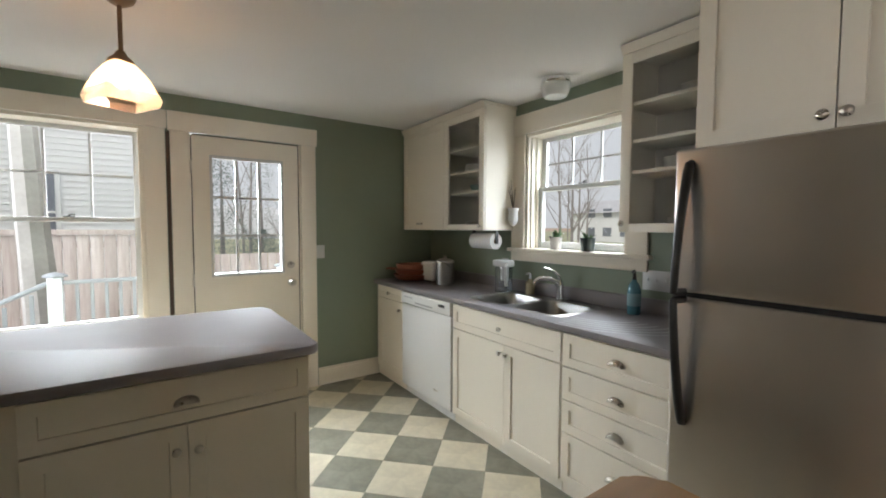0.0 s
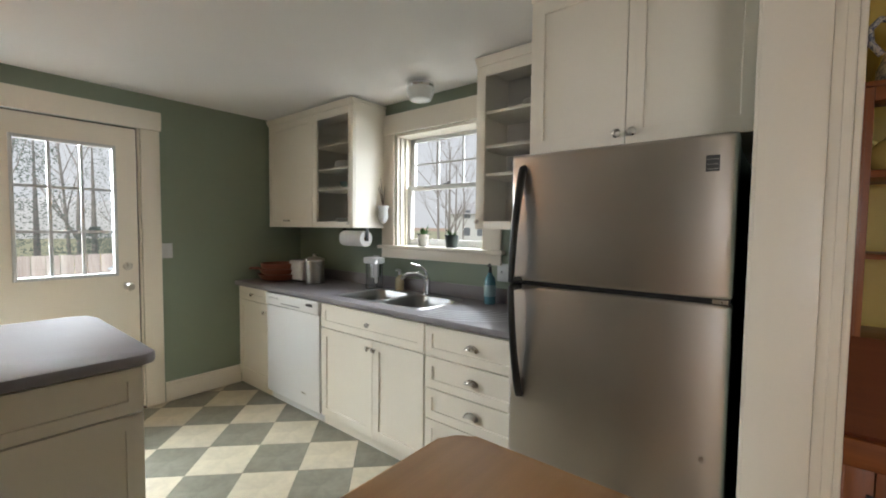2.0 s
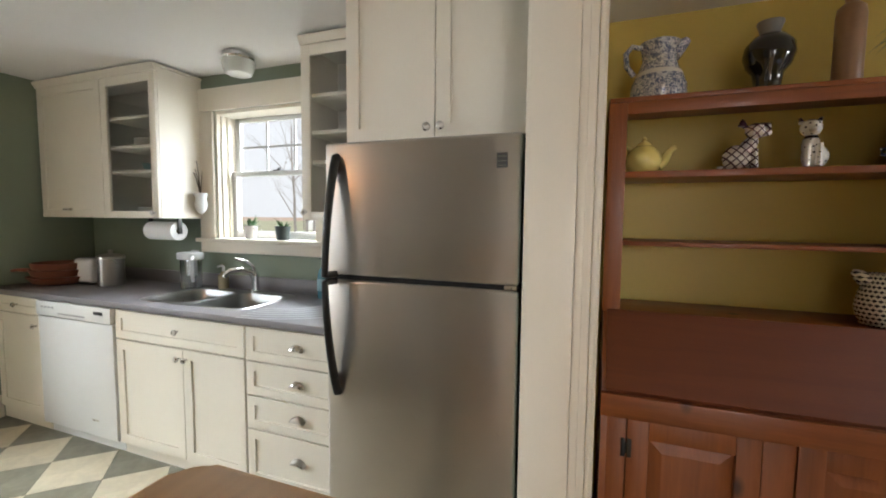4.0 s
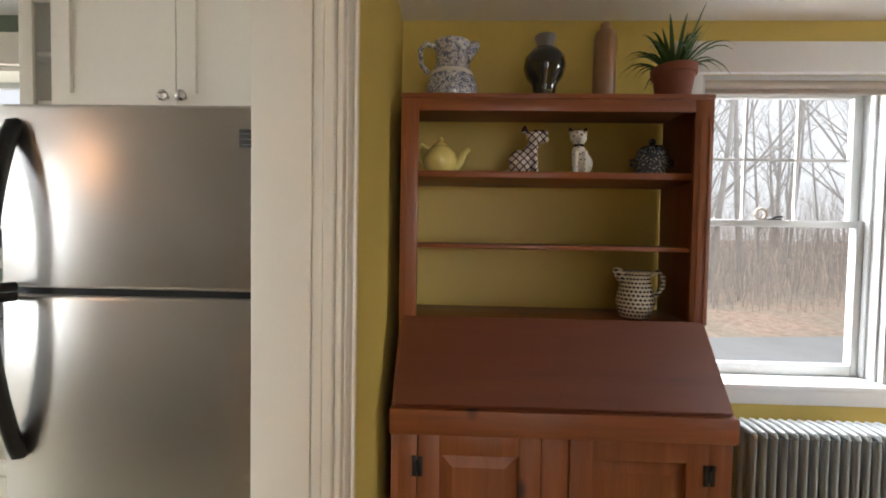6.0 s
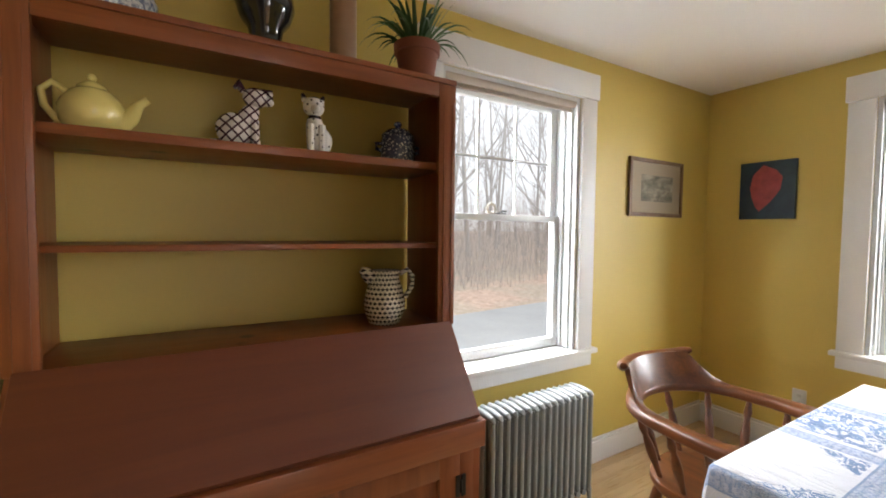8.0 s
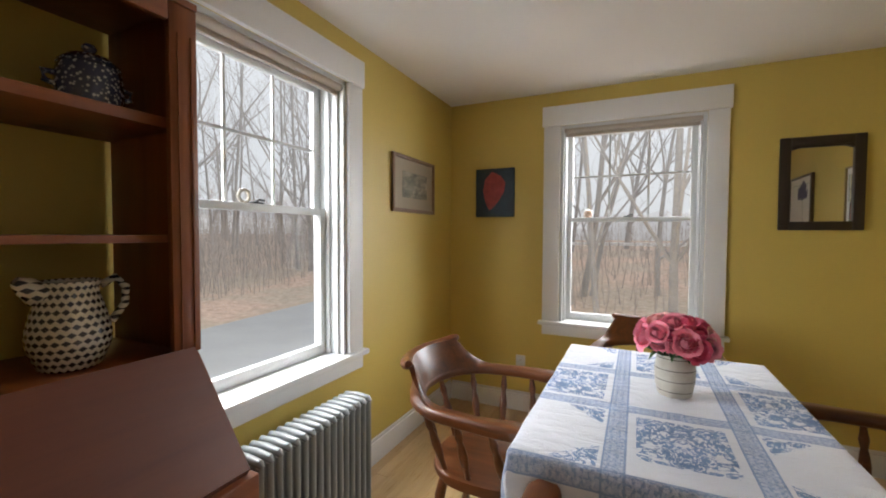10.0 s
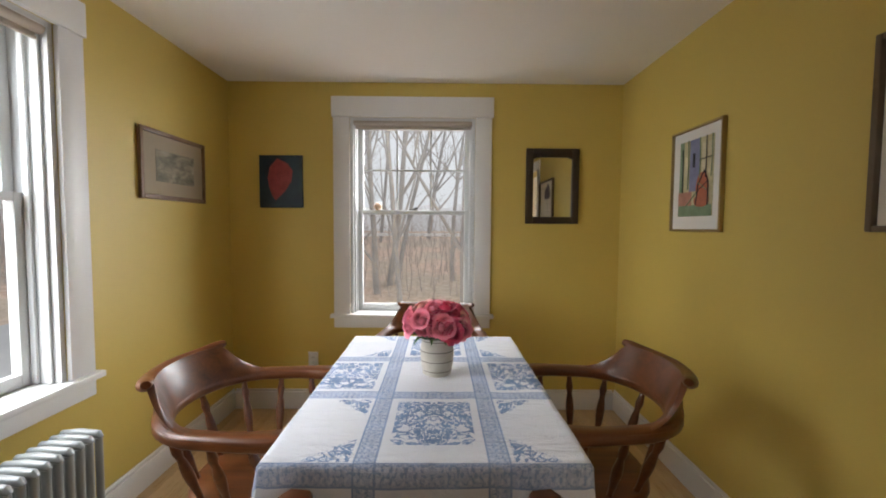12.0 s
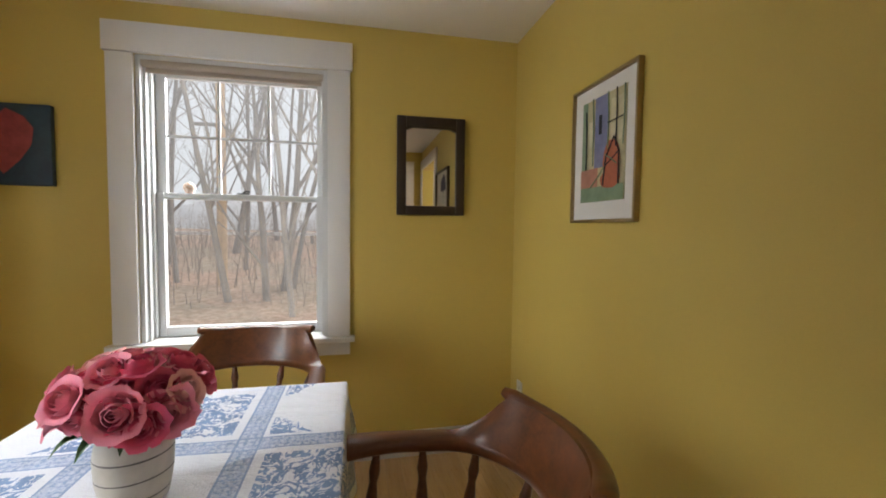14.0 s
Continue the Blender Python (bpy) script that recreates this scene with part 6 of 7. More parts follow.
# ---- on the worktop ----
C = 0.911
TERRAC = paint("terracotta_glaze", (0.2, 0.06, 0.03), 0.5, 0.15, 40, 0.1, 10)
bk = thing("baking_dish", (2.98, 4.52, C), "nested terracotta baking dishes with a side handle", "dish")
for k in range(3):
    part("dish", lathe([(0.12, 0), (0.15, 0.01), (0.185 - 0.012 * k, 0.055), (0.175 - 0.012 * k, 0.056), (0.14, 0.014), (0, 0.012)], 30, (2.98, 4.52, C + 0.048 * k)), TERRAC, bk)
part("handle", tube([(2.86, 4.62, C + 0.1), (2.81, 4.68, C + 0.105), (2.79, 4.7, C + 0.1)], [0.014, 0.011, 0.009], 8), TERRAC, bk)
ts = thing("toaster", (3.1, 4.22, C), "small white two-slice toaster", "toaster")
part("body", box(3.0, 3.16, 4.22, 4.42, C + 0.008, C + 0.185, 0.03, None, 4), APPLIANCE, ts)
for sx in (3.045, 3.1):
    part("slot", box(sx, sx + 0.018, 4.25, 4.39, C + 0.18, C + 0.1865), BLACKPL, ts)
part("base", box(3.01, 3.15, 4.23, 4.41, C, C + 0.008), BLACKPL, ts)
CANSTEEL = metal("dull_can_steel", (0.3, 0.29, 0.28), 0.35)
cn = thing("canister", (3.06, 4.10, C), "brushed steel kitchen canister with lid and handle", "canister")
part("body", lathe([(0.075, 0), (0.08, 0.004), (0.08, 0.185), (0.078, 0.19)], 28, (3.06, 4.10, C)), CANSTEEL, cn)
part("lid", lathe([(0.083, 0.188), (0.083, 0.205), (0.05, 0.22), (0.012, 0.226), (0.012, 0.236), (0.02, 0.245), (0, 0.25)], 28, (3.06, 4.10, C)), STEEL, cn)
part("bail", tube([(3.06, 4.018, C + 0.15), (3.01, 4.015, C + 0.19), (2.98, 4.06, C + 0.2), (2.975, 4.10, C + 0.2)], 0.003, 6), CHROME, cn)
pt = thing("paper_towel_roll", (3.15, 3.67, 1.28), "white paper towel roll on a holder under the cabinet", "paper towel")
part("roll", tube([(3.15, 3.54, 1.3), (3.15, 3.80, 1.3)], 0.062, 28), paint("paper_white", (0.8, 0.8, 0.79), 0.9, 0.02, 200, 0.2), pt)
part("core", tube([(3.15, 3.538, 1.3), (3.15, 3.802, 1.3)], 0.02, 16), paint("cardboard", (0.25, 0.18, 0.11), 0.9), pt)
for yy in (3.526, 3.806):
    part("bracket", box(3.135, 3.165, yy, yy + 0.008, 1.28, 1.384, 0.003), BLACKPL, pt)
wp = thing("water_pitcher", (3.18, 3.47, C), "clear plastic filter pitcher with a white lid", "pitcher")
part("jug", prism(rounded(3.13, 3.23, 3.41, 3.55, 0.04), C, C + 0.2, 0.004), clear_glass("clear_plastic", (0.75, 0.78, 0.8), 0.2), wp)
part("lid", prism(rounded(3.12, 3.24, 3.4, 3.565, 0.045), C + 0.2, C + 0.245, 0.008), VINYL, wp)
part("handle", tube([(3.13, 3.4, C + 0.22), (3.1, 3.375, C + 0.2), (3.1, 3.37, C + 0.12), (3.13, 3.4, C + 0.06)], 0.012, 8), VINYL, wp)
part("filter", prism(rounded(3.15, 3.21, 3.44, 3.5, 0.025), C + 0.09, C + 0.2, 0.003), VINYL, wp)
sp = thing("soap_dispenser", (3.25, 3.27, C), "small amber soap bottle with a white pump", "soap bottle")
part("bottle", lathe([(0.03, 0), (0.034, 0.006), (0.034, 0.09), (0.014, 0.11), (0.014, 0.12)], 20, (3.25, 3.27, C)), paint("pale_soap", (0.45, 0.38, 0.24), 0.15, coat=0.5), sp)
part("pump", tube([(3.25, 3.27, C + 0.12), (3.25, 3.27, C + 0.155), (3.235, 3.27, C + 0.16), (3.205, 3.27, C + 0.155)], [0.011, 0.008, 0.008, 0.005], 8), VINYL, sp)
sp = thing("soap_dispenser", (3.235, 2.45, C), "blue glass soap bottle with a dark pump", "soap bottle")
part("bottle", lathe([(0.033, 0), (0.037, 0.006), (0.037, 0.14), (0.03, 0.17), (0.014, 0.19), (0.014, 0.2)], 22, (3.235, 2.45, C)), paint("blue_bottle_glass", (0.09, 0.22, 0.26), 0.08, 0.1, 30, 0.02, 10, coat=0.8), sp)
part("label", lathe([(0.0375, 0.05), (0.0378, 0.052), (0.0378, 0.12), (0.0375, 0.122)], 22, (3.235, 2.45, C)), paint("faded_label", (0.2, 0.33, 0.36), 0.6), sp)
part("pump", tube([(3.235, 2.45, C + 0.2), (3.235, 2.45, C + 0.24), (3.22, 2.445, C + 0.25), (3.185, 2.435, C + 0.245)], [0.012, 0.008, 0.009, 0.005], 8), BLACKPL, sp)

# on the sink window
def pot_plant(y, material, pot_r, leafy, label):
    p = thing("potted_plant", (XE + 0.03, y, 1.25), label, "potted plant", "plants on the kitchen window sill")
    part("pot", lathe([(pot_r * 0.75, 0), (pot_r * 0.8, 0.004), (pot_r, 0.085), (pot_r * 1.03, 0.09), (pot_r * 0.9, 0.09), (pot_r * 0.85, 0.075), (0, 0.075)], 22, (XE + 0.03, y, 1.25)), material, p)
    g = random.Random(int(y * 100))
    for k in range(leafy):
        b = bmesh.new()
        a = g.uniform(0, 6.283)
        blade(b, (XE + 0.03 + 0.012 * math.cos(a), y + 0.012 * math.sin(a), 1.325), a, g.uniform(0.05, 0.1), g.uniform(0.1, 0.6), 0.009)
        part("leaf", b, LEAF, p)


pot_plant(3.13, spotted("woven_grey_pot", (0.5, 0.48, 0.46), (0.16, 0.15, 0.15), 60, (0.25, 0.4), "dots"), 0.045, 26, "small succulent in a grey patterned pot")
pot_plant(2.86, paint("dark_green_pot", (0.03, 0.045, 0.045), 0.4), 0.05, 12, "small plant in a dark green pot")
wv = thing("wall_vase", (XE - 0.05, 3.47, 1.42), "white bust-shaped wall vase holding twigs", "wall vase")
part("vase", lathe([(0.012, 0), (0.03, 0.02), (0.042, 0.06), (0.034, 0.1), (0.045, 0.13), (0.042, 0.14), (0.03, 0.135), (0, 0.12)], 18, (XE - 0.066, 3.47, 1.42)), paint("white_bisque", (0.7, 0.7, 0.7), 0.6, 0.05, 50, 0.2, 20), wv)
b = None
for dx_, dy_, h_ in ((0.0, 0.05, 0.2), (-0.02, 0.09, 0.26), (-0.01, 0.02, 0.24), (0.0, -0.02, 0.17)):
    b = tube([(XE - 0.066, 3.47, 1.54), (XE - 0.066 + dx_ * 0.4, 3.47 + dy_ * 0.35, 1.54 + h_ * 0.5), (XE - 0.066 + dx_, 3.47 + dy_, 1.54 + h_)], [0.004, 0.003, 0.0015], 6, b)
part("twigs", b, paint("twig_brown", (0.08, 0.06, 0.04), 0.8), wv)

# little ornaments on the dining windows' meeting rails
b = ball((2.3, YS - 0.138, 1.478), 0.03, None, 1, 0.8, 1)
b = tube([(2.3, YS - 0.138, 1.4485), (2.3, YS - 0.138, 1.46)], 0.02, 12, b)
solo("window_ornament", b, spotted("orange_white_glaze", (0.75, 0.6, 0.5), (0.5, 0.2, 0.06), 30, (0.45, 0.6)), "small round orange and white ornament on the sash", "ornament")
b = tube([(XE + 0.137, -0.82 + 0.026 * math.cos(a), 1.478 + 0.026 * math.sin(a)) for a in [6.283 * i / 20 for i in range(21)]], 0.008, 8)
b = tube([(XE + 0.137, -0.82, 1.4485), (XE + 0.137, -0.82, 1.453)], 0.014, 10, b)
solo("window_ornament", b, paint("pale_shell", (0.38, 0.34, 0.28), 0.5), "small pale ring ornament on the sash", "ornament")

# ---- outdoors ----
n = Nodes("leaf_litter_ground")
f = n.noise(n.obj, 0.35, 5, 0.65)
g2 = n.noise(n.obj, 7, 5, 0.7)
col = n.mix(n.ramp(f, (0.42, 0.0), (0.58, 1.0)), n.ramp(g2, (0.3, (0.30, 0.2, 0.145)), (0.7, (0.62, 0.44, 0.34))), n.ramp(g2, (0.3, (0.27, 0.22, 0.16)), (0.7, (0.5, 0.4, 0.31))))
n.bump(g2, 0.6, 0.05)
LITTER = n.done(col, 0.95)
ASPH = paint("grey_driveway_asphalt", (0.3, 0.31, 0.325), 0.85, 0.12, 60, 0.3, 0.8)
BARK = paint("grey_bark", (0.31, 0.285, 0.27), 0.95, 0.3, 18, 0.6, 2)
GZ = -0.62


def ground_height(x, y):
    r = max(0.0, -y - 9.0)
    e = max(0.0, x - 16.0)
    bank = 0.092 * min(r, 13)
    return GZ + bank + 0.02 * min(e, 40) * min(1.0, max(0.0, (3.0 - y) / 6)) + 0.06 * noise.noise((x * 0.15, y * 0.15, 0))


b = bmesh.new()
rings = [0, 4, 6, 8, 10, 12, 14, 17, 20, 24, 30, 40, 60, 100, 200, 500, 1500, 4000]
SEG = 48
prev = None
for r in rings:
    row = [b.verts.new((1.5 + r * math.cos(6.2832 * i / SEG), 1.0 + r * math.sin(6.2832 * i / SEG), ground_height(1.5 + r * math.cos(6.2832 * i / SEG), 1.0 + r * math.sin(6.2832 * i / SEG)) if r < 300 else GZ + 1.0)) for i in range(SEG)] if r else [b.verts.new((1.5, 1.0, GZ))]
    if prev:
        for i in range(SEG):
            j = (i + 1) % SEG
            if len(prev) == 1:
                b.faces.new((prev[0], row[i], row[j]))
            else:
                b.faces.new((prev[i], row[i], row[j], prev[j]))
    prev = row
solo("ground", b, LITTER, "leaf-strewn late winter ground", "ground", kind="structure", origin=False)
b = prism([(4.2, -4.6), (4.2, 2.5), (8.6, 2.5), (9.4, -4), (10.4, -12), (9.0, -12.6)], GZ - 0.3, GZ + 0.1)
solo("road", b, ASPH, "pale grey asphalt driveway beside the house", "driveway", kind="structure", origin=False)
GRASS = paint("winter_lawn", (0.34, 0.34, 0.22), 0.95, 0.25, 30, 0.4, 0.5)
solo("lawn", prism([(5.5, 3.2), (5.5, 9.2), (-14, 9.2), (-14, 170), (180, 170), (180, 3.2)], GZ - 0.4, GZ + 0.13), GRASS, "pale winter lawn", "lawn", kind="structure", origin=False)


def tree(name, x, y, h, r, seed, label="bare grey deciduous tree in late winter", depth=4, lean=0.05, low=1):
    g = random.Random(seed)
    z = ground_height(x, y)
    t = thing(name, (x, y, z), label, "tree", "bare trees round the house")
    trunk, limbs = bmesh.new(), bmesh.new()

    def ring_tube(bm, pts, rad, seg):
        rows = []
        for i, p in enumerate(pts):
            d = (pts[min(i + 1, len(pts) - 1)] - pts[max(0, i - 1)]).normalized()
            u = d.orthogonal().normalized() if i == 0 else (u0 - d * u0.dot(d)).normalized()
            u0 = u
            w = d.cross(u)
            rows.append([bm.verts.new(p + rad[i] * (math.cos(6.283 * k / seg) * u + math.sin(6.283 * k / seg) * w)) for k in range(seg)])
        for a, c in zip(rows, rows[1:]):
            for k in range(seg):
                bm.faces.new((a[k], a[(k + 1) % seg], c[(k + 1) % seg], c[k]))

    def grow(bm, p, d, length, rad, lev):
        n = 6 if lev == 0 else 4
        pts, rr = [p.copy()], [rad]
        q = p.copy()
        for i in range(n):
            d = (d + Vector((g.uniform(-1, 1), g.uniform(-1, 1), g.uniform(-0.3, 0.6))) * (0.05 if lev == 0 else 0.16)).normalized()
            q = q + d * length / n
            pts.append(q.copy())
            rr.append(rad * (1 - (0.75 if lev else 0.68) * (i + 1) / n))
        ring_tube(trunk if lev == 0 else limbs, pts, rr, 8 if lev == 0 else (5 if lev == 1 else 3))
        if lev >= depth - 1:
            return
        for k in range((7 if lev == 0 else 4 if lev == 1 else 3)):
            i = g.randint(min(low, n) if lev == 0 else 1, n)
            ax = Vector((g.uniform(-1, 1), g.uniform(-1, 1), g.uniform(0.1, 0.9))).normalized()
            nd = (d * 0.55 + ax * 0.8).normalized()
            grow(limbs, pts[i], nd, length * g.uniform(0.38, 0.6), rr[i] * g.uniform(0.45, 0.7), lev + 1)

    grow(trunk, Vector((x, y, z - 0.1)), Vector((g.uniform(-lean, lean), g.uniform(-lean, lean), 1)).normalized(), h, r, 0)
    part("trunk", trunk, BARK, t)
    part("branches", limbs, BARK, t)
    return t


g = random.Random(21)
for k in range(62):
    tree("tree", g.uniform(12.5, 36), g.uniform(-28, 3), g.uniform(8, 14), g.uniform(0.06, 0.17), 100 + k, depth=5)
for k in range(24):
    tree("tree", g.uniform(-8, 11), g.uniform(-26, -8.5), g.uniform(7, 13), g.uniform(0.06, 0.16), 200 + k, "slender bare tree on the bank", 5, 0.14)
for k in range(7):
    tree("tree", g.uniform(0.6, 4.6), g.uniform(-12.5, -9.0), g.uniform(5, 9), g.uniform(0.045, 0.1), 500 + k, "slender leaning bare tree behind the house", 5, 0.2)
for k in range(10):
    tree("tree", g.uniform(30, 55), g.uniform(12, 45), g.uniform(9, 14), g.uniform(0.1, 0.18), 300 + k)
for k in range(7):
    tree("tree", g.uniform(4, 22), g.uniform(28, 50), g.uniform(8, 13), g.uniform(0.1, 0.18), 400 + k)
tree("tree", -0.1, 7.75, 7, 0.19, 8, "thick mottled tree trunk beside the deck", 5, 0.0, 3)
for k in range(3):
    tree("tree", g.uniform(3.4, 9.5), g.uniform(24, 32), g.uniform(5, 9), g.uniform(0.06, 0.13), 600 + k, "bare tree on the lawn behind the fence", 5, 0.1)


def shrub(name, x, y, h, r, material, seed, label, cone):
    """A bush or conifer: a short stem and many small tufts of leaves."""
    g = random.Random(seed)
    z = GZ + 0.13
    t = thing(name, (x, y, z), label, "shrub" if name == "shrub" else "tree")
    part("stem", tube([(x, y, z), (x, y, z + h * 0.85)], [0.06 * r + 0.02, 0.01], 6), BARK, t)
    b = bmesh.new()
    for k in range(2600):
        u = g.random()
        rad = r * (1.05 - u if cone else math.sin(math.pi * min(0.98, 0.15 + 0.85 * u)) ** 0.7) * math.sqrt(g.uniform(0.1, 1)) * (0.8 + 0.25 * math.sin(u * 31 + seed))
        a = g.uniform(0, 6.283)
        c = Vector((x + rad * math.cos(a), y + rad * math.sin(a), z + 0.1 + h * u - (0.15 * rad if cone else 0)))
        w = 0.06 * g.uniform(0.5, 1.2) * (1 if cone else 0.7)
        e1 = Vector((g.uniform(-1, 1), g.uniform(-1, 1), g.uniform(-0.6, 0.6))).normalized() * w
        e2 = e1.orthogonal().normalized() * w * 0.45
        b.faces.new([b.verts.new(p) for p in (c - e1, c + e2, c + e1, c - e2)])
    part("crown", b, material, t, smooth=0)
    return t


# fir green greyed and lightened, with distance haze put into the colour
FIR = paint("hazed_fir_green", (0.17, 0.21, 0.18), 0.8, 0.3, 8, 0.2, 2)
shrub("tree", 3.3, 21, 6.5, 1.7, FIR, 31, "dull green conifer on the lawn", True)
shrub("tree", 6.6, 30, 8.5, 2.4, FIR, 32, "dull green conifer on the lawn", True)
shrub("shrub", 4.5, 19, 1.7, 1.0, FIR, 33, "dark evergreen shrub on the lawn", False)
shrub("shrub", 3.7, 14.5, 1.0, 0.75, paint("yellow_blossom", (0.55, 0.42, 0.08), 0.8, 0.3, 8, 0.2, 2), 34, "low yellow flowering shrub behind the fence", False)

# undergrowth: thin stems with side twigs along the wood's edge
STEMS = paint("brush_stems", (0.33, 0.275, 0.24), 0.95, 0.3, 5, 0.2, 0.4)


def brush(x0, x1, y0, y1, count, seed, tall, label):
    g = random.Random(seed)
    verts, faces = [], []

    def spike(p, q, r):
        k, a = len(verts), g.uniform(0, 2)
        verts.extend((p[0] + r * math.cos(a + 2.094 * i), p[1] + r * math.sin(a + 2.094 * i), p[2]) for i in range(3))
        verts.append(tuple(q))
        faces.extend((k + i, k + (i + 1) % 3, k + 3) for i in range(3))

    for k in range(count):
        x, y = g.uniform(x0, x1), g.uniform(y0, y1)
        z = ground_height(x, y) - 0.05
        h, r = max(0.35, g.uniform(0.3, 1.0) ** 2 * tall), g.uniform(0.006, 0.02)
        foot = Vector((x, y, z))
        tip = foot + Vector((g.uniform(-0.2, 0.2) * h, g.uniform(-0.2, 0.2) * h, h))
        spike(foot, tip, r)
        for j in range(5):
            p = foot.lerp(tip, g.uniform(0.25, 0.85))
            ln = h * g.uniform(0.12, 0.3)
            spike(p, p + Vector((g.uniform(-1, 1) * ln, g.uniform(-1, 1) * ln, g.uniform(0.2, 1.1) * ln)), r * 0.5)
    me = bpy.data.meshes.new("undergrowth")
    me.from_pydata(verts, [], faces)
    me.materials.append(STEMS)
    return tagged(new("undergrowth", me), label, "undergrowth", kind="stuff")


brush(13, 22, -26, 4, 2600, 61, 4.6, "thin bare stems along the edge of the wood")
brush(22, 34, -28, 6, 1600, 63, 6.0, "thin bare stems deeper in the wood")
brush(-9, 12, -24, -10.0, 1500, 62, 2.4, "thin bare stems on the bank")

# utility pole, guard rail and road beyond the bank
PALE = paint("weathered_pole_wood", (0.56, 0.42, 0.29), 0.9, 0.15, 30, 0.3, 3)
po = thing("utility_pole", (4.97, -12.4, 0), "pale weathered wooden utility pole", "utility pole")
zz = ground_height(4.97, -12.4)
part("pole", tube([(4.97, -12.4, zz - 0.1), (4.97, -12.4, zz + 6.4)], [0.13, 0.11], 12), PALE, po)
part("crossarm", box(4.9, 5.6, -12.42, -12.35, zz + 4.2, zz + 4.28, 0.005), BARK, po)
gr = thing("guard_rail", (1, -21, 0), "pale metal guard rail along the far road", "guard rail")
zz = ground_height(1, -21)
part("rail", box(-12, 14, -21.05, -21.0, zz + 0.35, zz + 0.5, 0.01), paint("galvanised_pale", (0.85, 0.85, 0.85), 0.5), gr)
for k in range(9):
    part("post", box(-11.5 + 3 * k, -11.38 + 3 * k, -21.15, -21.05, zz - 0.05, zz + 0.45, 0.005), BARK, gr)

# distant wooded hill, its haze painted in as a pale grey colour
n = Nodes("woodland_painted_haze")
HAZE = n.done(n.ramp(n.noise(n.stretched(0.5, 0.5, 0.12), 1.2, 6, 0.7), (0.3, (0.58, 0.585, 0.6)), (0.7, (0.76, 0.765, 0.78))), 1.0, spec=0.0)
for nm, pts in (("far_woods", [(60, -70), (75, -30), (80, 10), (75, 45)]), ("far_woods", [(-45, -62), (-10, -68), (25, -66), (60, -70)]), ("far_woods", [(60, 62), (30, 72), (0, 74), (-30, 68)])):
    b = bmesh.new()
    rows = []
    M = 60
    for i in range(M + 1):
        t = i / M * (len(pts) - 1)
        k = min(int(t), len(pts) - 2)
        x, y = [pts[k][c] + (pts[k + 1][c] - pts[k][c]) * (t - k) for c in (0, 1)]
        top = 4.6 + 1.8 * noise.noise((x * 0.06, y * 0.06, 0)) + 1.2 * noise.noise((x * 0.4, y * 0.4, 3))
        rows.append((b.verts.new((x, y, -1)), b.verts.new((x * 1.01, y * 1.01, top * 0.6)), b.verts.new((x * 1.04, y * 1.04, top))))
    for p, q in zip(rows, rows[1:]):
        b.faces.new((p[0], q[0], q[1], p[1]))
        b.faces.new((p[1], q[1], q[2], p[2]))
    solo(nm, b, HAZE, "distant bare woods with haze painted into their pale grey", "woods", kind="backdrop", origin=False)

# deck with rail, fence and neighbours
DECK = wood("weathered_deck_boards", (0.2, 0.17, 0.15), (0.36, 0.32, 0.28), "x", 1.0, 0.9)
dk = thing("deck", (0.8, 6.1, GZ), "small weathered wooden deck outside the back door", "deck")
for k in range(16):
    part("board", box(-2.2, 2.6, 4.95 + 0.145 * k, 5.09 + 0.145 * k, -0.16, -0.125, 0.003), DECK, dk)
part("skirt", box(-2.2, 2.6, 7.24, 7.27, GZ, -0.16), DECK, dk)
WHITEP = paint("white_post_paint", (0.75, 0.76, 0.78), 0.5)
GREYR = paint("grey_rail", (0.30, 0.31, 0.33), 0.6)
rl = thing("deck_railing", (0.8, 7.2, -0.12), "deck railing with white capped post and grey balusters", "railing")
for px_, py_ in ((0.08, 7.1), (2.4, 7.1)):
    part("post", box(px_ - 0.06, px_ + 0.06, py_ - 0.06, py_ + 0.06, -0.125, 0.86, 0.004), WHITEP, rl)
    part("post_cap", lathe([(0.1, 0), (0.105, 0.02), (0.07, 0.04), (0, 0.06)], 4, (px_, py_, 0.86)), GREYR, rl)
part("top_rail", box(0.14, 2.34, 7.07, 7.13, 0.78, 0.82, 0.004), GREYR, rl)
part("bottom_rail", box(0.14, 2.34, 7.08, 7.12, -0.04, 0.0, 0.004), GREYR, rl)
for k in range(17):
    part("baluster", box(0.24 + 0.125 * k, 0.27 + 0.125 * k, 7.085, 7.115, 0.0, 0.78), GREYR, rl)
part("stair_rail", tube([(0.02, 7.1, 0.8), (-0.5, 6.6, 0.55), (-1.4, 5.9, 0.15)], 0.025, 8), GREYR, rl)
for k in range(6):
    t = (k + 0.5) / 6
    part("baluster", box(-0.02 - 1.0 * t, 0.01 - 1.0 * t, 7.05 - 0.9 * t, 7.08 - 0.9 * t, -0.12 - 0.2 * t, 0.74 - 0.52 * t), GREYR, rl)
FENCE = wood("weathered_fence_boards", (0.36, 0.27, 0.24), (0.66, 0.6, 0.57), "z", 0.8, 0.9, 0.2, 0, False, 0.3)
fe = thing("board_fence", (0, 9, GZ), "tall weathered reddish board fence", "fence")
for k in range(60):
    x = -4.6 + 0.15 * k
    part("board", box(x, x + 0.143, 8.9, 8.92, GZ, 1.28 if x < 1.2 else 0.95, 0.003), FENCE, fe)
for zz in (-0.2, 0.5, 1.1):
    part("fence_rail", box(-4.6, 1.2, 8.92, 8.97, zz, zz + 0.09), FENCE, fe)
part("fence_cap", box(-4.6, 1.35, 8.86, 8.98, 1.285, 1.36, 0.004), FENCE, fe)

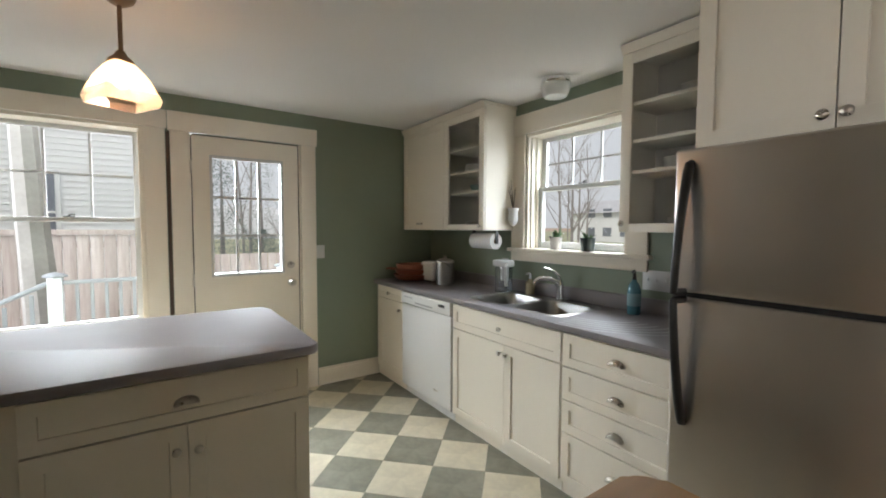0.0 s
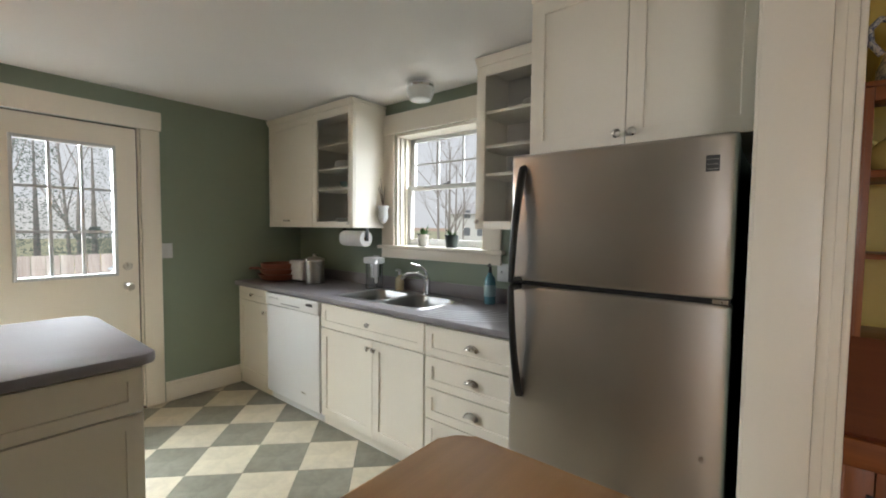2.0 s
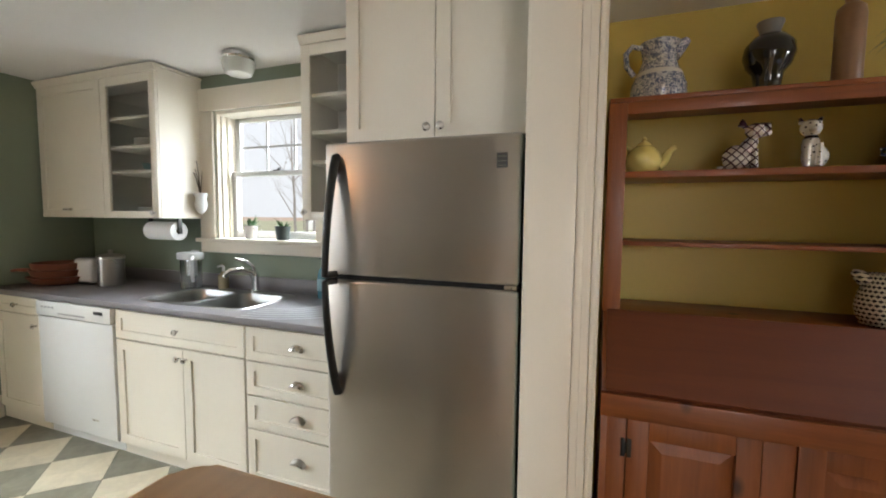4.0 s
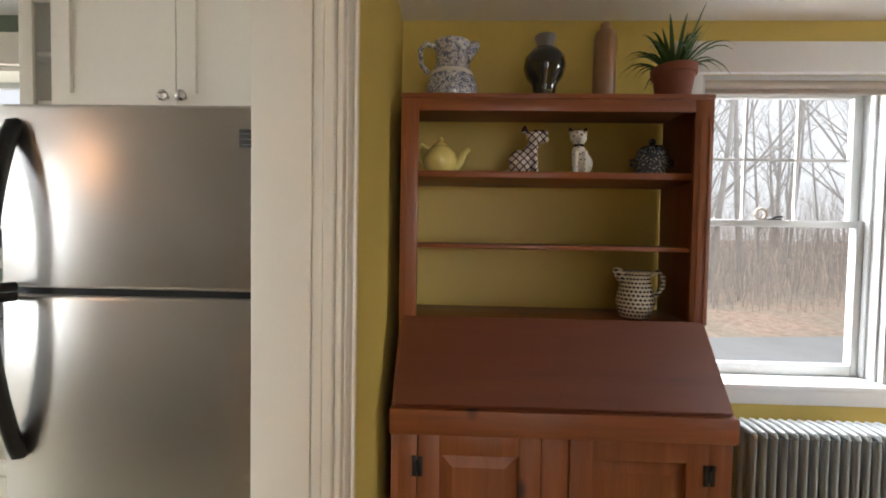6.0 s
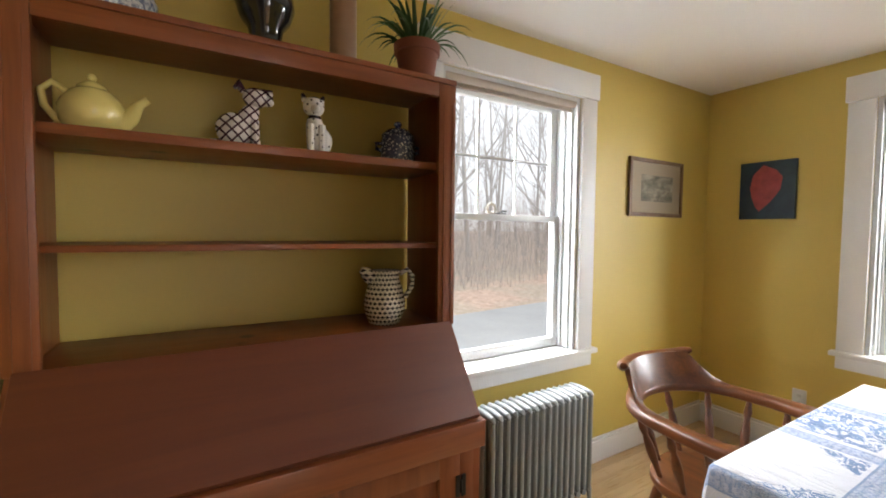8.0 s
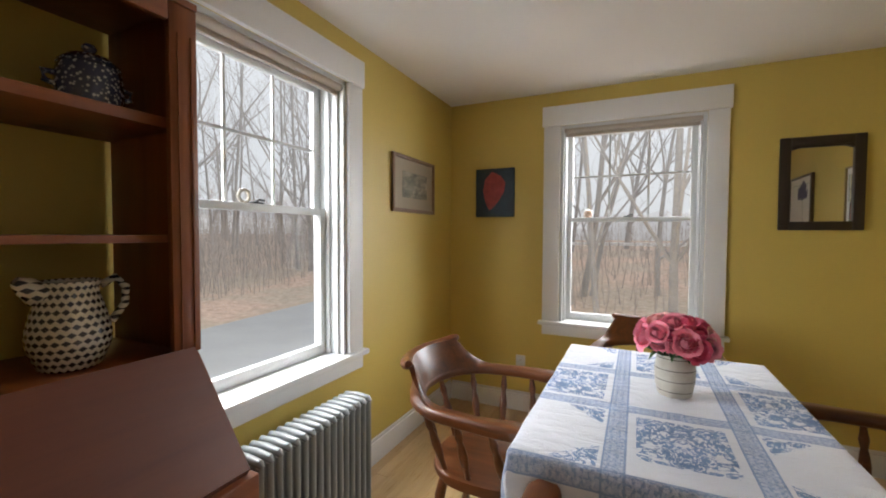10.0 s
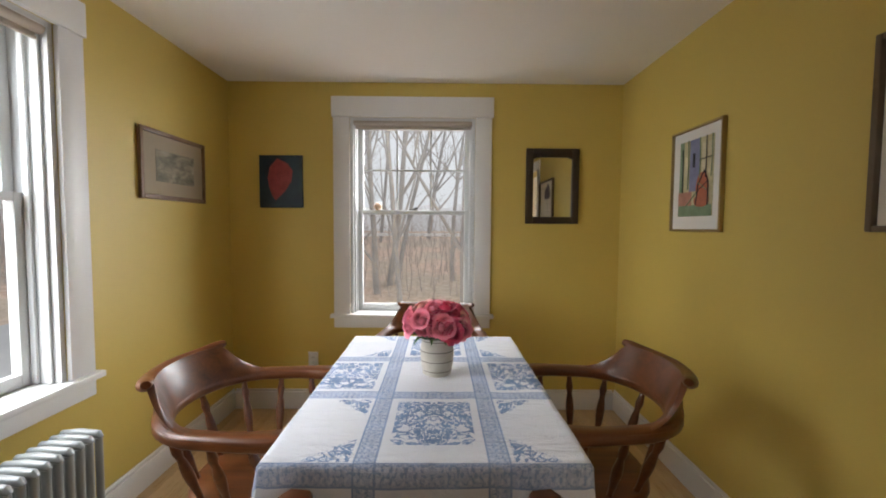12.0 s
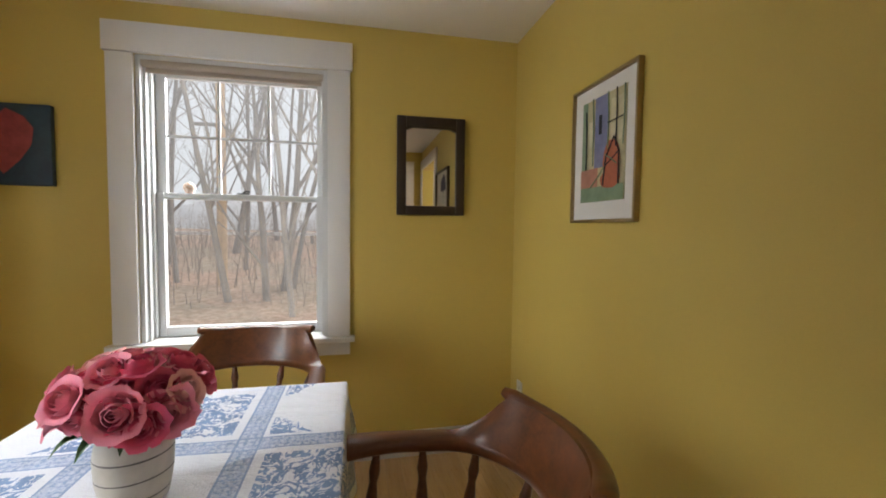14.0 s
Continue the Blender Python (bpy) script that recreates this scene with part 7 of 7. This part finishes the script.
SIDING = paint("white_clapboard", (0.82, 0.83, 0.84), 0.7, 0.04, 20, 0.05, 0.6)
nb = thing("house", (-3, 14, GZ), "neighbouring house with white clapboard siding", "house")
b = None
for k in range(48):
    b = prism([(13.0, GZ + 0.13 * k), (12.975, GZ + 0.13 * k), (13.0, GZ + 0.13 * (k + 1) + 0.01)], -9.0, 1.35, 0, b, "x")
part("siding", b, SIDING, nb, smooth=0)
part("wall", box(-9.0, 1.35, 13.0, 19.0, GZ, 5.62), SIDING, nb)
part("roof", prism([(12.6, 5.6), (16.0, 8.0), (19.4, 5.6)], -9.2, 1.6, 0, None, "x"), paint("grey_shingle", (0.12, 0.12, 0.13), 0.9), nb)
for wx in (-1.05, -4.2):
    wd = part("window", box(wx - 0.3, wx + 0.3, 12.94, 12.97, 0.9, 2.5), paint("dark_pane", (0.2, 0.22, 0.26), 0.1), nb)
    part("frame", box(wx - 0.38, wx + 0.38, 12.955, 12.975, 0.82, 2.58, 0, box(wx - 0.3, wx + 0.3, 12.93, 12.95, 1.68, 1.73)), SIDING, wd)


def far_house(x, y, w, d, h, label):
    hs = thing("house", (x, y, GZ), label, "house")
    part("wall", box(x, x + d, y, y + w, GZ, h), SIDING, hs)
    part("roof", prism([(x - 0.5, h - 0.05), (x + d / 2, h + 1.9), (x + d + 0.5, h - 0.05)], y - 0.5, y + w + 0.5, 0, None, "y"), paint("pale_roof", (0.5, 0.5, 0.52), 0.9), hs)
    for k in range(int(w / 2.6)):
        for z0 in ((0.3,) if h < 3.5 else (0.3, 2.9)):
            part("window", box(x - 0.05, x - 0.01, y + 0.8 + 2.6 * k, y + 2.1 + 2.6 * k, z0, z0 + 1.2), paint("far_pane", (0.2, 0.22, 0.25), 0.2), hs)
    return hs


far_house(52, 31, 10, 8, 3.6, "white two-storey house across the lawn")
far_house(70, 22, 9, 8, 2.4, "low white house far across the lawn")

# ---- floors, piece by piece ----
KX0, KX1, KY0, KY1 = -0.8, XE, 1.005, YN
PITCH = 0.3075
VIN_D = paint("dark_sage_vinyl_tile", (0.215, 0.2, 0.15), 0.38, 0.35, 30, 0.06, 9)
VIN_L = paint("cream_vinyl_tile", (0.56, 0.49, 0.36), 0.38, 0.2, 30, 0.06, 9)
b = box(KX0, KX1, KY0, KY1, -0.04, -0.004)
kf = solo("floor_kitchen", b, paint("tile_joint", (0.10, 0.095, 0.075), 0.8), "diagonal checkerboard floor of green and cream tiles", "floor", kind="structure", origin=False)
tile_me = {}
q = math.sqrt(0.5)
for i in range(-12, 13):
    for j in range(-12, 13):
        cx_, cy_ = 2.506 + PITCH * q * (i - j), 3.115 + PITCH * q * (i + j)
        rad = PITCH * q
        if cx_ + rad < 0.2 or cx_ - rad > KX1 or cy_ + rad < KY0 or cy_ - rad > KY1:
            continue
        hs = rad - 0.0012
        poly = [(cx_ + hs, cy_), (cx_, cy_ + hs), (cx_ - hs, cy_), (cx_, cy_ - hs)]
        for axis_, lim, sgn in ((0, KX0, 1), (0, KX1 - 0.001, -1), (1, KY0, 1), (1, KY1 - 0.001, -1)):
            out = []
            for k in range(len(poly)):
                p, r2 = poly[k], poly[(k + 1) % len(poly)]
                a, c = sgn * (p[axis_] - lim), sgn * (r2[axis_] - lim)
                if a >= 0:
                    out.append(p)
                if a * c < 0:
                    t = a / (a - c)
                    out.append((p[0] + t * (r2[0] - p[0]), p[1] + t * (r2[1] - p[1])))
            poly = out
            if len(poly) < 3:
                break
        if len(poly) < 3:
            continue
        light = (i + j) % 2 == 0
        whole = len(poly) == 4 and abs(poly[0][0] - cx_ - hs) < 1e-6 and abs(poly[3][1] - cy_ + hs) < 1e-6 and abs(poly[1][1] - cy_ - hs) < 1e-6 and abs(poly[2][0] - cx_ + hs) < 1e-6
        key = light
        if whole and key in tile_me:
            me = tile_me[key]
        else:
            me = mesh_of("tile", prism([(x - cx_, y - cy_) for x, y in poly], -0.004, 0.0, 0.0008), VIN_L if light else VIN_D, 0)
            if whole:
                tile_me[key] = me
        t = new("tile", me)
        t.location = (cx_, cy_, 0)
        t.parent = kf

df = solo("floor_dining", box(XW, XE, YS, 1.004, -0.04, -0.004), paint("floor_gap", (0.08, 0.05, 0.03), 0.8), "light maple strip floor", "floor", kind="structure", origin=False)
g = random.Random(3)
me_cache = {}
W = 0.082
x = XW
while x < XE - 0.001:
    w = min(W, XE - x)
    y = YS
    first = g.uniform(0.3, 1.3)
    while y < 1.003:
        ln = min(first if y == YS else g.choice((0.9, 1.2, 1.5)), 1.003 - y)
        if ln < 0.02:
            break
        key = (round(w, 3), round(ln, 3))
        if key not in me_cache:
            me_cache[key] = mesh_of("plank", box(0.0004, w - 0.0004, 0.0005, ln - 0.0005, -0.004, 0.0, 0.0006, None, 1), PLANK, 0)
        p = new("plank", me_cache[key])
        p.location = (x, y, 0)
        p.parent = df
        y += ln
    x += W
